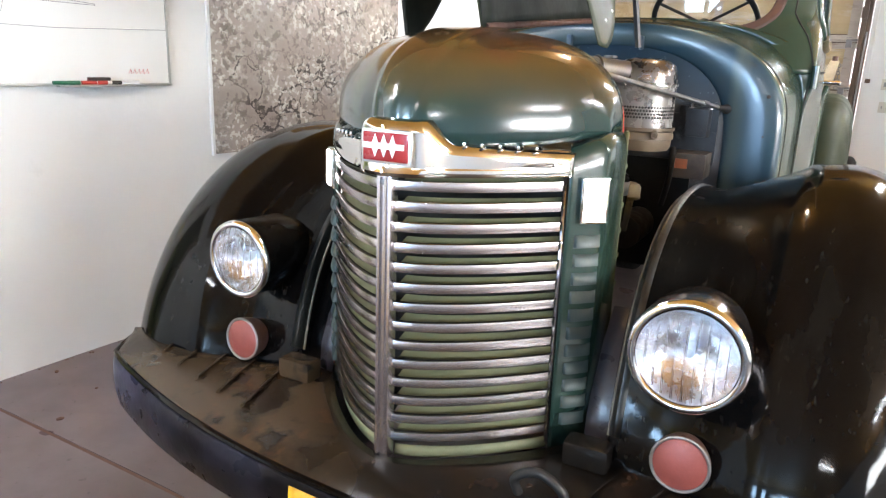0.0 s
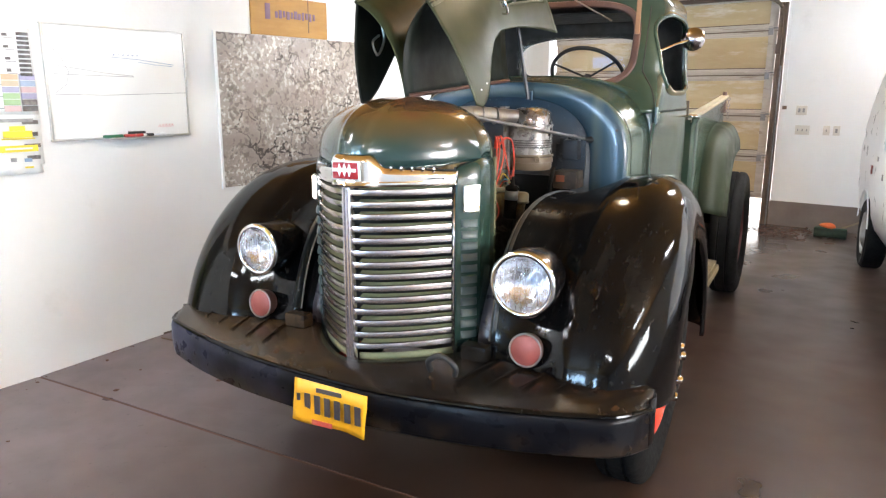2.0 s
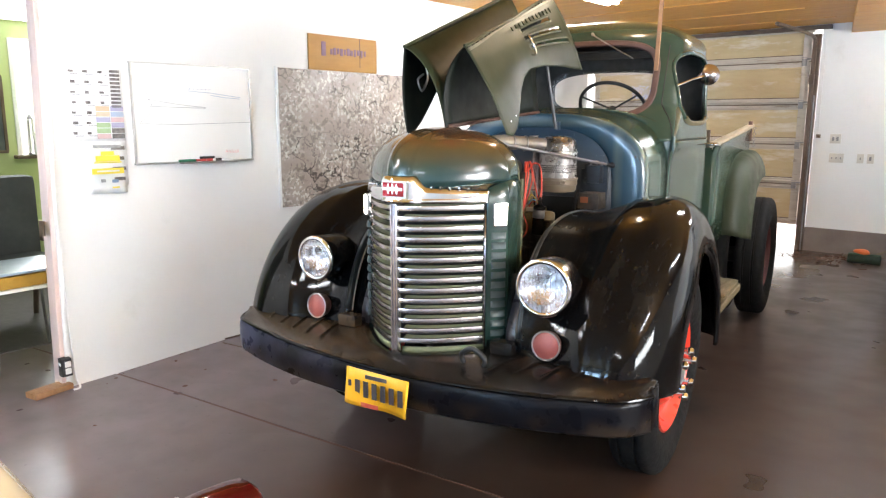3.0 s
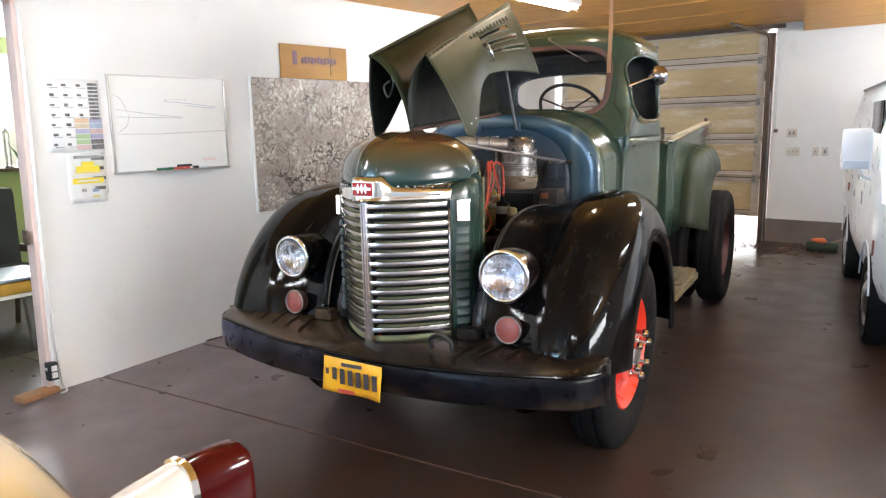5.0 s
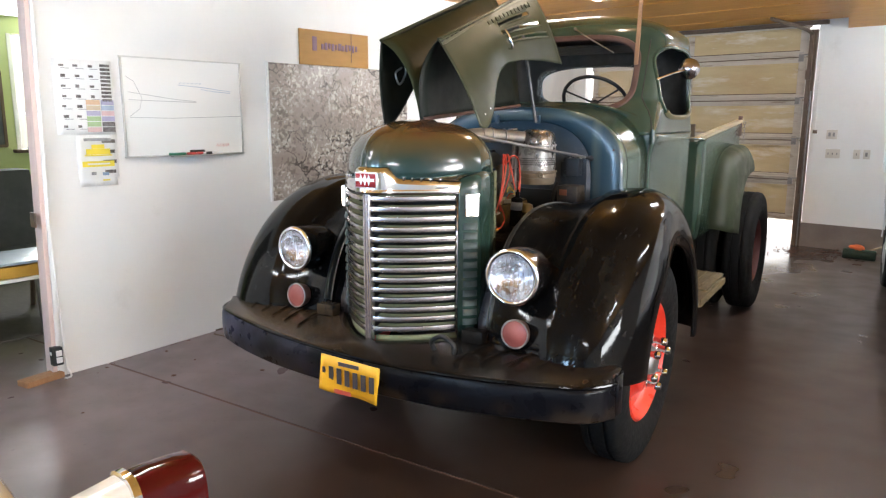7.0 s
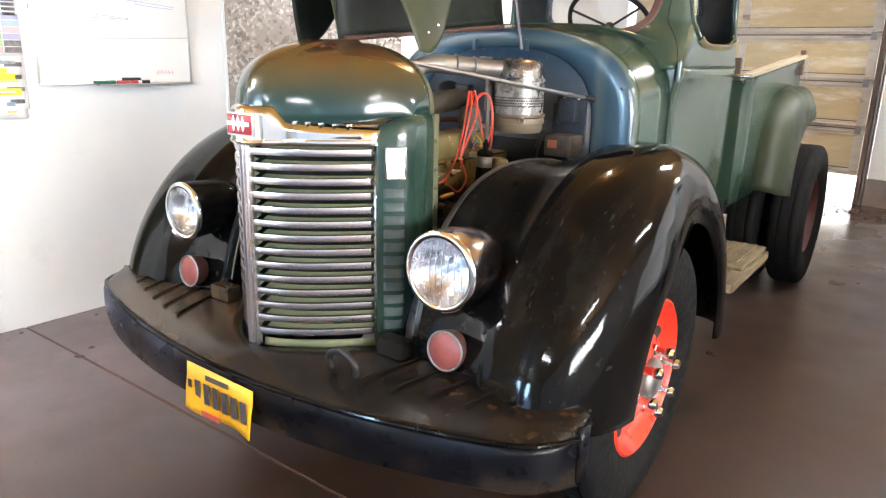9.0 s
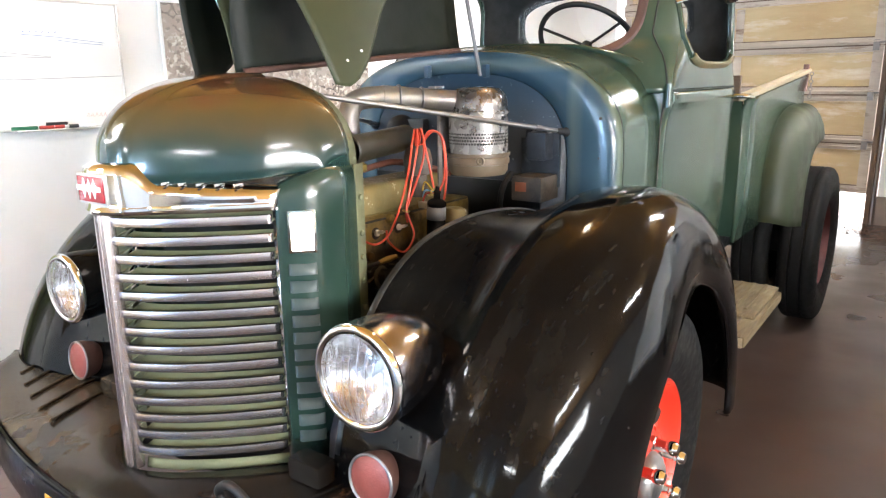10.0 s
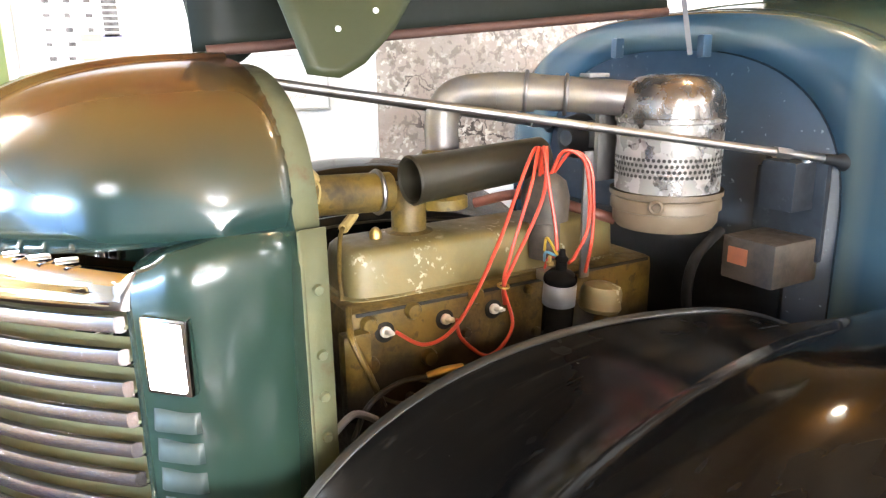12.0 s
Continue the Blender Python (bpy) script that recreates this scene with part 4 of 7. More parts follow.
bumper = part("front_bumper", grid(rows, bm=bm), DECK, truck, "bumper with a broad rust-stained steel deck", thick=0.004)
part("deck_lip", tube([(u, bump_edge(u) + 0.004, lip_z(u)) for u in us], 0.008, 8), BLACK, bumper, "rolled black front lip of the deck")
rows = []
for u in us:
    vf = bump_edge(u)
    zl = lip_z(u) - 0.712
    rows.append([(u, vf + a, z) for a, z in ((0.012, 0.712 + zl), (-0.004, 0.704 + zl), (-0.010, 0.69 + zl), (-0.012, 0.63), (-0.010, 0.58), (-0.002, 0.545), (0.012, 0.535))])
part("bumper_face", grid(rows), BUMPER, bumper, "dark blue-black bumper face", thick=0.006)
for s in (1, -1):
    ue = 1.055 if s < 0 else 1.025
    rows = [[(s * (ue + 0.010 * math.sin(math.pi * f)), bump_edge(ue) + f * (max(bump_back(ue), bump_edge(ue) + 0.02) + 0.01 - bump_edge(ue)), z) for z in (0.706, 0.64, 0.55)] for f in (0, 0.25, 0.5, 0.75, 1)]
    part("bumper_end", grid(rows), BUMPER, bumper, thick=0.006)
    for k in range(5):
        u = s * (0.45 + 0.105 * k)
        v0, v1 = bump_front(u) + 0.10, bump_back(u) - 0.04
        part("deck_rib", tube([(u - s * 0.03, v0, 0.715), (u, (v0 + v1) / 2, 0.722), (u + s * 0.03, v1, 0.722)], 0.008, 8, flat=0.45), DECK, bumper)
    part("deck_bracket", box((s * 0.40, 0.03, 0.748), (0.10, 0.06, 0.055), bevel=0.012), DECK, bumper, "bracket on the bumper deck")
    tow = part("tow_hook", tube(bez([(s * 0.36 - 0.045, -0.15, 0.722), (s * 0.36 - 0.05, -0.16, 0.76), (s * 0.36, -0.165, 0.79), (s * 0.36 + 0.05, -0.16, 0.76), (s * 0.36 + 0.045, -0.15, 0.722)], 6), 0.010, 10), BLACK_FLAT, bumper, "black steel tow hook") if s > 0 else None
# number plate, its writing as plain bars
pm = Matrix.Translation((0.012, -0.328, 0.594)) @ Matrix.Rotation(radians(2), 4, "Y") @ Matrix.Rotation(radians(-4), 4, "X")
rows = []
for i in range(17):
    x = -0.1525 + 0.305 * i / 16
    rows.append([pm @ Vector((x, (0.010 * math.sin(x * 22 + 0.6) if z < 0.02 else 0.002) * (0.076 - z) / 0.15, z)) for z in (-0.076, -0.055, -0.03, 0.0, 0.03, 0.076)])
plate = part("number_plate", grid(rows), PLATE, bumper, "bent yellow number plate with dark marks", thick=0.002)
for k in range(6):
    part("plate_bar", box(pm @ Vector((-0.088 + k * 0.042, -0.006, 0.0)), (0.024, 0.003, 0.068)), PLATE_INK, plate, smooth=False)
part("plate_bar", box(pm @ Vector((-0.128, -0.006, 0.012)), (0.014, 0.003, 0.026)), PLATE_INK, plate, smooth=False)
part("plate_bar", box(pm @ Vector((0.0, -0.006, 0.055)), (0.105, 0.003, 0.016)), PLATE_INK, plate, smooth=False)
part("sticker", box(pm @ Vector((-0.02, -0.010, -0.062)), (0.085, 0.003, 0.018)), STICKER, plate, "red registration sticker", smooth=False)

# ---- truck: wheels ----
def tyre_profile(R, w):
    h = w / 2
    return [(0.278, -h * 0.62), (0.306, -h * 0.80), (0.36, -h * 0.98), (0.42, -h), (R - 0.035, -h * 0.93), (R - 0.012, -h * 0.80), (R - 0.004, -h * 0.70), (R, -h * 0.5), (R, -0.045), (R - 0.012, -0.042), (R - 0.012, -0.030), (R, -0.027),
            (R, 0.027), (R - 0.012, 0.030), (R - 0.012, 0.042), (R, 0.045), (R, h * 0.5), (R - 0.004, h * 0.70), (R - 0.012, h * 0.80), (R - 0.035, h * 0.93), (0.42, h), (0.36, h * 0.98), (0.306, h * 0.80), (0.278, h * 0.62)]
def wheel(c, s, steer=0.0, lugs=True, dish=False, R=0.495, w=0.21, name="front_wheel", camber=0.0):
    m = Matrix.Translation(c) @ Matrix.Rotation(radians(steer), 4, "Z") @ Matrix.Rotation(radians(camber), 4, "Y") @ face_m((0, 0, 0), (s, 0, 0))
    wh = part(name, lathe(tyre_profile(R, w), 72, m), RUBBER, truck, "worn black truck tyre on a red steel wheel")
    rim = [(0.262, -0.06), (0.275, 0.062), (0.279, 0.078), (0.270, 0.084), (0.262, 0.072), (0.252, 0.040), (0.235, 0.022), (0.20, 0.018), (0.165, 0.045), (0.145, 0.070), (0.10, 0.078), (0.075, 0.078)]
    rim = [(r_ * 1.05 if r_ > 0.2 else r_, z_) for r_, z_ in rim]
    if dish:
        rim = [(0.262, -0.06), (0.275, 0.062), (0.279, 0.078), (0.270, 0.084), (0.258, 0.060), (0.250, -0.06), (0.235, -0.085), (0.18, -0.09), (0.075, -0.09)]
    part("wheel_disc", lathe(rim, 72, m), RED_SHADED if dish else RED, wh, "deep-set red wheel disc, its shade painted darker" if dish else "bright red steel wheel disc")
    for k in range(0 if dish else 5):
        a = 2 * math.pi * k / 5 + 0.5
        p = m @ Vector((0.203 * math.cos(a), 0.203 * math.sin(a), 0.024))
        q = face_m(p, m.to_3x3() @ Vector((-0.25 * math.cos(a), -0.25 * math.sin(a), 1)))
        part("hand_hole", lathe([(0, 0.003), (0.034, 0.003), (0.040, 0.004), (0.043, 0.0)], 20, q @ Matrix.Diagonal((1, 0.8, 1, 1))), DARK, wh, "dark hand hole in the disc")
    part("hub", lathe([(0.078, -0.09 if dish else 0.070), (0.080, 0.0 if dish else 0.085), (0.070, 0.02 if dish else 0.105), (0.050, 0.03 if dish else 0.118), (0.0, 0.032 if dish else 0.122)], 32, m), DULL, wh, "bare steel hub cap")
    if lugs:
        for k in range(6):
            a = 2 * math.pi * (k + 0.35) / 6
            p = m @ Vector((0.108 * math.cos(a), 0.108 * math.sin(a), 0.074))
            part("lug_nut", lathe([(0.021, 0), (0.021, 0.014), (0.016, 0.017), (0.016, 0.048), (0.020, 0.052), (0.021, 0.068), (0.015, 0.080), (0.0, 0.084)], 18, face_m(p, m.to_3x3() @ Vector((0, 0, 1)))), CHROME, wh, "chrome lug nut cap")
    return wh
wheel((0.835, 0.83, 0.497), 1, 0, camber=2)
wheel((-0.835, 0.83, 0.497), -1, 0, camber=-2)
for s in (1, -1):
    wheel((s * 0.81, 4.20, 0.510), s, lugs=False, dish=True, R=0.51, w=0.23, name="rear_wheel")
    part("rear_inner_tyre", lathe(tyre_profile(0.51, 0.22), 48, face_m((s * 0.53, 4.20, 0.510), (s, 0, 0))), RUBBER, truck, "inner twin tyre")
# frame, axles and dark underside
for s in (1, -1):
    part("frame_rail", box((s * 0.38, 2.3, 0.62), (0.07, 4.9, 0.15), bevel=0.01), BLACK_FLAT, truck)
part("front_axle", tube([(-0.78, 0.83, 0.46), (-0.4, 0.83, 0.42), (0.4, 0.83, 0.42), (0.78, 0.83, 0.46)], 0.04, 10), BLACK_FLAT, truck)
part("rear_axle", tube([(-0.7, 4.2, 0.50), (0.7, 4.2, 0.50)], 0.07, 12), BLACK_FLAT, truck)
part("floor_pan", box((0, 1.95, 0.86), (1.20, 1.15, 0.03)), BLACK_FLAT, truck, smooth=False)

# ---- truck: cowl and firewall ----
def arch(w, z0, zt, n=2.6, N=36, floor_z=0.86):
    """An upright arch: straight sides from floor_z, then a superellipse up to zt."""
    pts = [(w, floor_z), (w, (floor_z + z0) / 2)]
    for i in range(N + 1):
        cu, cz = se(math.pi * i / N, n)
        pts.append((w * cu, z0 + (zt - z0) * max(cz, 0)))
    return pts + [(-w, (floor_z + z0) / 2), (-w, floor_z)]
rows = []
for v, w, z0, zt in ((1.256, 0.430, 1.30, 1.632), (1.252, 0.438, 1.30, 1.640), (1.246, 0.450, 1.305, 1.648), (1.240, 0.490, 1.31, 1.668), (1.241, 0.550, 1.32, 1.690), (1.245, 0.588, 1.33, 1.703),
                     (1.254, 0.605, 1.335, 1.709), (1.272, 0.613, 1.34, 1.713), (1.285, 0.615, 1.342, 1.714), (1.36, 0.620, 1.36, 1.720), (1.46, 0.630, 1.38, 1.730), (1.565, 0.642, 1.40, 1.742)):
    rows.append([(u, v, z) for u, z in arch(w, z0, zt)])
cowl = part("cowl", grid(rows), COWL, truck, "faded green and blue cowl in front of the doors", thick=0.003, angle=60)
part("seam", tube([(u * 1.001, 1.305, z + 0.0005) for u, z in arch(0.6165, 1.347, 1.7155)], 0.0014, 6), DARK, cowl)
a = arch(0.430, 1.30, 1.632)
bm = bmesh.new()
bm.faces.new([bm.verts.new((u, 1.256, z)) for u, z in a])
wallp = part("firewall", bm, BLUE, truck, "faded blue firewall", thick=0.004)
for s in (1, -1):
    for z in (1.05, 1.2, 1.35, 1.48):
        part("rivet", lathe([(0, 0.004), (0.005, 0.003), (0.007, 0)], 10, face_m((s * 0.555, 1.245, z), (s * 0.3, -1, 0))), DARK, cowl)
# Added black sheet, no real part; it holds the firewall's foot in the dark.
part("foot_panel", box((-0.04, 1.247, 1.05), (0.76, 0.012, 0.40), bevel=0.004), PANEL_BLACK, wallp, "added black panel that keeps the firewall's foot dark")
part("wiring_plate", box((0.335, 1.248, 1.325), (0.15, 0.012, 0.17), bevel=0.004), BLUE_DIRTY, wallp, "grime-dark plate on the firewall")

# ---- truck: cab ----
def cab_plan(z, t):
    """A point of the cab's skin: height z, turn t (0 = driver's side, going to the front)."""
    if z <= 2.10:
        f = (z - 1.56) / 0.54
        W, F, Rr, n = 0.676 - 0.026 * f, 1.525 + 0.205 * f, 2.52 - 0.03 * f, 5.0 + 7.0 * max(0.0, (1.75 - z) / 0.19)
    else:
        k = (1 - min(1, (z - 2.10) / 0.18) ** 2.3) ** (1 / 2.3)
        W, F, Rr, n = 0.65 * k, 2.10 - 0.37 * k, 2.10 + 0.39 * k, 5.0 - 2.0 * (1 - k)
    c, s_ = se(t, n if math.sin(t) >= 0 else n + 4)
    h, mid = (Rr - F) / 2, (Rr + F) / 2
    return (W * c, mid - h * s_, z)
def cab_w(v, z):
    """Half the cab's width at v and z, forward of its middle or behind it."""
    f = (z - 1.56) / 0.54
    W, F, Rr, n = 0.676 - 0.026 * f, 1.525 + 0.205 * f, 2.52 - 0.03 * f, 5.0 + 7.0 * max(0.0, (1.75 - z) / 0.19)
    k = abs((F + Rr) / 2 - v) / ((Rr - F) / 2)
    n = n if v < (F + Rr) / 2 else n + 4
    return W * max(0.0, 1 - min(1, k) ** n) ** (1 / n)
WSZ, WSH, WSW = 1.902, 0.220, 0.520
SWV, SWL, SWZ, SWH = 2.085, 0.335, 1.862, 0.205
RWW, RWZ, RWH = 0.46, 1.865, 0.165
def opening(v3, z):
    """Which window a point of the skin lies in: name and the distance from its middle (1 at the edge)."""
    u, v = v3[0], v3[1]
    out = []
    if v < 1.86 and abs(u) < 0.625:
        out.append(("windshield", (abs(u / WSW) ** 4 + abs((z - WSZ) / WSH) ** 4) ** 0.25))
    if v > 2.40:
        out.append(("rear_window", (abs(u / RWW) ** 3 + abs((z - RWZ) / RWH) ** 3) ** (1 / 3)))
    if abs(u) > 0.56 and 1.6 < v < 2.47:
        out.append(("side_window", (abs((v - SWV) / SWL) ** 4 + abs((z - SWZ) / SWH) ** 4) ** 0.25))
    return min(out, key=lambda o: o[1]) if out else (None, 9)
NTH = 168
ZS = [1.56 + 0.54 * i / 36 for i in range(37)] + [2.10 + 0.18 * math.sin(math.pi / 2 * i / 14) for i in range(1, 15)]
def turn_for(i):
    return 2 * math.pi * i / NTH
pts = [[Vector(cab_plan(z, turn_for(i))) for i in range(NTH)] for z in ZS]
inside = [[opening(p, p.z)[1] < 1 for p in r] for r in pts]
bm = bmesh.new()
vs = [[bm.verts.new(p) for p in r] for r in pts]
for j in range(len(ZS) - 1):
    for i in range(NTH):
        k = (i + 1) % NTH
        q = [inside[j][i], inside[j][k], inside[j + 1][k], inside[j + 1][i]]
        if sum(q) < 4 and not (sum(q) >= 3):
            bm.faces.new((vs[j][i], vs[j][k], vs[j + 1][k], vs[j + 1][i]))
bm.verts.ensure_lookup_table()
bmesh.ops.delete(bm, geom=[v for v in bm.verts if not v.link_faces], context="VERTS")
cab = part("cab", bm, CAB, truck, "green painted steel cab", thick=0.02, angle=60)
cab.data.materials.append(DARK)
cab.modifiers["thickness"].material_offset = 1
# window frames drawn round the openings
def ring_line(kind, side=1, N=64):
    out = []
    for i in range(N):
        a = 2 * math.pi * i / N
        if kind == "windshield":
            c, s_ = se(a, 4)
            u, z = WSW * c, WSZ + WSH * s_
        elif kind == "rear_window":
            c, s_ = se(a, 3)
            u, z = RWW * c, RWZ + RWH * s_
        else:
            c, s_ = se(a, 4)
            v, z = SWV + SWL * c, SWZ + SWH * s_
        lo, hi = (math.pi * 0.02, math.pi / 2) if kind == "windshield" else ((-math.pi / 2, -math.pi * 0.02) if kind == "rear_window" else (-math.pi / 2 * 0.98, math.pi / 2 * 0.98))
        for _ in range(40):
            mid = (lo + hi) / 2
            p = cab_plan(z, mid)
            if kind == "windshield":
                lo, hi = (mid, hi) if p[0] > abs(u) else (lo, mid)
            elif kind == "rear_window":
                lo, hi = (lo, mid) if p[0] > abs(u) else (mid, hi)
            else:
                lo, hi = (mid, hi) if p[1] > v else (lo, mid)
        p = cab_plan(z, (lo + hi) / 2)
        if kind == "side_window":
            out.append(Vector((side * p[0], p[1], z)))
        else:
            out.append(Vector((math.copysign(p[0], u), p[1], z)))
    return out
def ring_tube(line, r, flat=1.0):
    rows = []
    n = len(line)
    mid = sum(line, Vector()) / n
    for i, p in enumerate(line):
        d = (line[(i + 1) % n] - line[i - 1]).normalized()
        out = (p - mid).normalized()
        nrm = d.cross(out).normalized()
        out = nrm.cross(d).normalized()
        rows.append([p + r * (math.cos(a) * out + flat * math.sin(a) * nrm) for a in (2 * math.pi * k / 8 for k in range(8))])
    return grid(rows + [rows[0]], True)
part("windshield_frame", ring_tube(ring_line("windshield"), 0.019, 0.6), RUSTY, cab, "rusty brown windshield frame")
part("rear_window_frame", ring_tube(ring_line("rear_window"), 0.030, 0.5), DARK, cab)
for s in (1, -1):
    part("side_window_frame", ring_tube(ring_line("side_window", s), 0.014, 0.8), CAB, cab)
    low = [p + Vector((s * 0.006, 0, -0.004)) for p in ring_line("side_window", s) if p.z < SWZ - 0.80 * SWH]
    low.sort(key=lambda p: p.y)
    part("window_sill", tube(low, 0.016, 8, flat=0.6), SILLRUST, cab, "rubbed tan-brown window sill")
def pane(line, name, inset):
    bm = bmesh.new()
    bm.faces.new([bm.verts.new(p + Vector(inset)) for p in line])
    bmesh.ops.triangulate(bm, faces=bm.faces)
    ob = part(name, bm, GLASS, cab, smooth=False, thick=0.004)
    ob.visible_shadow = False
    return ob
pane(ring_line("rear_window"), "rear_glass", (0, -0.012, 0))
# lower body: doors
def side_u(v, z):
    base = 0.642 + 0.045 * min(1, max(0, (v - 1.565) / 0.6))
    base *= (1 - (max(0, v - 2.03) / 0.497) ** 9) ** (1 / 9)
    low = base - 0.020 * max(0, (1.25 - z) / 0.4) ** 2
    k = min(1, max(0, (z - 1.40) / 0.16))
    k = k * k * (3 - 2 * k)
    return low + (cab_w(v, 1.56) - low) * k + 0.006 * math.exp(-((z - 1.525) / 0.018) ** 2)
for s in (1, -1):
    zs = [0.80, 0.95, 1.1, 1.25, 1.38, 1.44, 1.48, 1.505, 1.515, 1.525, 1.535, 1.545, 1.562]
    rows = [[(s * side_u(v, z), v, z) for z in zs] for v in [1.572 + 0.888 * i / 14 for i in range(15)]]
    door = part("door", grid(rows), CAB, truck, "faded green cab door", thick=0.02)
    part("door_handle", tube(bez([(s * 0.672, 2.385, 1.520), (s * 0.725, 2.385, 1.520), (s * 0.742, 2.40, 1.520), (s * 0.742, 2.52, 1.514)], 5), 0.009, 10), CHROME, door, "chrome door handle")
    for v in (1.569, 2.463):
        part("door_gap", tube([(s * (side_u(v, z) + 0.0005), v, z) for z in zs[:-1]], 0.0035, 6), DARK, door)
    part("belt_seam", tube([(s * (side_u(v, 1.562) + 0.001), v, 1.562) for v in np.linspace(1.60, 2.45, 12)], 0.003, 6), DARK, door)
    part("door_edge", tube([(s * (cab_w(1.578 + 0.20 * f, 1.565 + 0.53 * f) + 0.001), 1.578 + 0.20 * f, 1.565 + 0.53 * f) for f in np.linspace(0, 1, 14)], 0.0035, 6), DARK, door)
    for z in (1.545, 1.10):
        part("door_hinge", tube([(s * 0.668, 1.568, z - 0.04), (s * 0.668, 1.568, z + 0.04)], 0.013, 10), CAB, door)
    rows = [[(s * side_u(v, z), v, z) for z in zs] for v in (2.466, 2.49, 2.515)]
    part("rear_corner", grid(rows), CAB, cab, thick=0.02)
    rows = [[(s * 0.642, 1.568, z) for z in (0.86, 1.4)] + [(s * 0.642, 1.568, 1.40)], [(s * 0.63, 1.53, z) for z in (0.86, 1.4)] + [(s * 0.655, 1.62, 1.58)]]
    board = part("running_board", box((s * 0.745, 2.46, 0.500), (0.30, 0.80, 0.055), bevel=0.022), BOARDWOOD, truck, "dusty tan running board with a rounded end")
    part("end_cap", box((s * 0.835, 2.062, 0.498), (0.10, 0.010, 0.045), bevel=0.004), WOOD_GREY, board, "pale worn end of the board")
    part("edge_groove", box((s * 0.82, 2.46, 0.5285), (0.010, 0.76, 0.004)), BROWNSTEEL, board, smooth=False)
    rows = [[(s * u, v, 0.552 - 0.020 * max(0.0, (u - 0.84) / 0.07) ** 2 - 0.016 * max(0.0, (2.36 - v) / 0.05) ** 2) for u in (0.60, 0.68, 0.70, 0.77, 0.79, 0.82, 0.845, 0.867, 0.878)] for v in (2.31, 2.325, 2.345, 2.37, 2.45, 2.65, 2.85)]
    tread = part("tread_plate", grid(rows), BOARDWOOD, board, "dusty tan tread plate laid over the board", thick=0.018)
    for k in range(4):
        part("board_rib", box((s * (0.64 + 0.06 * k), 2.61, 0.555), (0.016, 0.46, 0.006), bevel=0.002), BOARDWOOD, tread)
    # sill below the door
    part("rocker_panel", box((s * 0.62, 2.05, 0.66), (0.03, 1.0, 0.28), bevel=0.01), BLACK_FLAT, truck)
rows = [[(0.58, 2.515, z) for z in (0.80, 1.56)], [(-0.58, 2.515, z) for z in (0.80, 1.56)]]
part("cab_back", grid(rows), CAB, cab, thick=0.02, smooth=False)
# cowl top up to the windshield
rows = []
for f in (0, 0.25, 0.5, 0.75, 1.0):
    row = []
    for i in range(37):
        cu, cz = se(math.pi * i / 36, 2.6)
        u0, z0 = 0.642 * cu, 1.40 + 0.342 * max(cz, 0)
        zc_ = 1.562 + 0.158 * max(cz, 0)
        n_ = 5.0 + 7.0 * max(0.0, (1.75 - zc_) / 0.19)
        t0 = math.asin(0.905 ** (n_ / 2))
        t = t0 + (math.pi - 2 * t0) * i / 36
        p = Vector(cab_plan(zc_, t))
        q = Vector((u0, 1.565, z0))
        e = q.lerp(p, f)
        e.z += 0.012 * math.sin(math.pi * f) * max(cz, 0)
        row.append(e)
    rows.append(row)
part("cowl_top", grid(rows), CAB, cowl, thick=0.003, angle=60)
# cab inside
part("seat_back", box((0, 2.36, 1.42), (1.2, 0.14, 0.52), bevel=0.05), SEAT, cab, "dark grey seat back")
part("seat_cushion", box((0, 2.12, 1.12), (1.2, 0.5, 0.16), bevel=0.05), SEAT, cab)
part("dash", box((0, 1.66, 1.56), (1.16, 0.12, 0.22), bevel=0.03), BLACK_FLAT, cab, "dark dashboard")
part("headliner", box((0, 2.1, 2.085), (0.9, 0.5, 0.012)), DARK, cab, smooth=False)
sw = face_m((0.22, 1.86, 1.745), (0, 0.72, 0.69))
swo = part("steering_wheel", tor(0.205, 0.011, sw, 48, 10), BLACK_FLAT, cab, "thin black steering wheel")
for a in (0.5, 2.6, 4.7):
    part("spoke", tube([sw @ Vector((0.02 * math.cos(a), 0.02 * math.sin(a), -0.01)), sw @ Vector((0.2 * math.cos(a), 0.2 * math.sin(a), 0))], 0.006, 8), BLACK_FLAT, swo)
part("column", tube([sw @ Vector((0, 0, 0)), sw @ Vector((0, 0, -0.45))], 0.022, 12), BLACK_FLAT, cab)
# mirror on its arm
mir = part("side_mirror", lathe([(0.0, -0.045), (0.03, -0.040), (0.052, -0.018), (0.060, 0.004), (0.056, 0.010), (0.0, 0.012)], 32, face_m((0.772, 1.87, 1.93), (-0.1, 1, 0))), LAMPBOWL, truck, "round chrome side mirror")
part("arm", tube([(0.665, 1.60, 1.862), (0.71, 1.75, 1.90), (0.765, 1.84, 1.925)], 0.0055, 8), CHROME, mir)
# wiper hung from the windshield's top
wip = part("wiper", tube([(0.115, 1.745, 2.175), (0.27, 1.66, 2.09), (0.41, 1.60, 2.015)], 0.004, 8), DULL, truck, "thin steel windshield wiper")
part("pivot", lathe([(0, 0.02), (0.008, 0.018), (0.010, 0)], 12, face_m((0.115, 1.755, 2.175), (0, -1, 0.4))), DULL, wip)

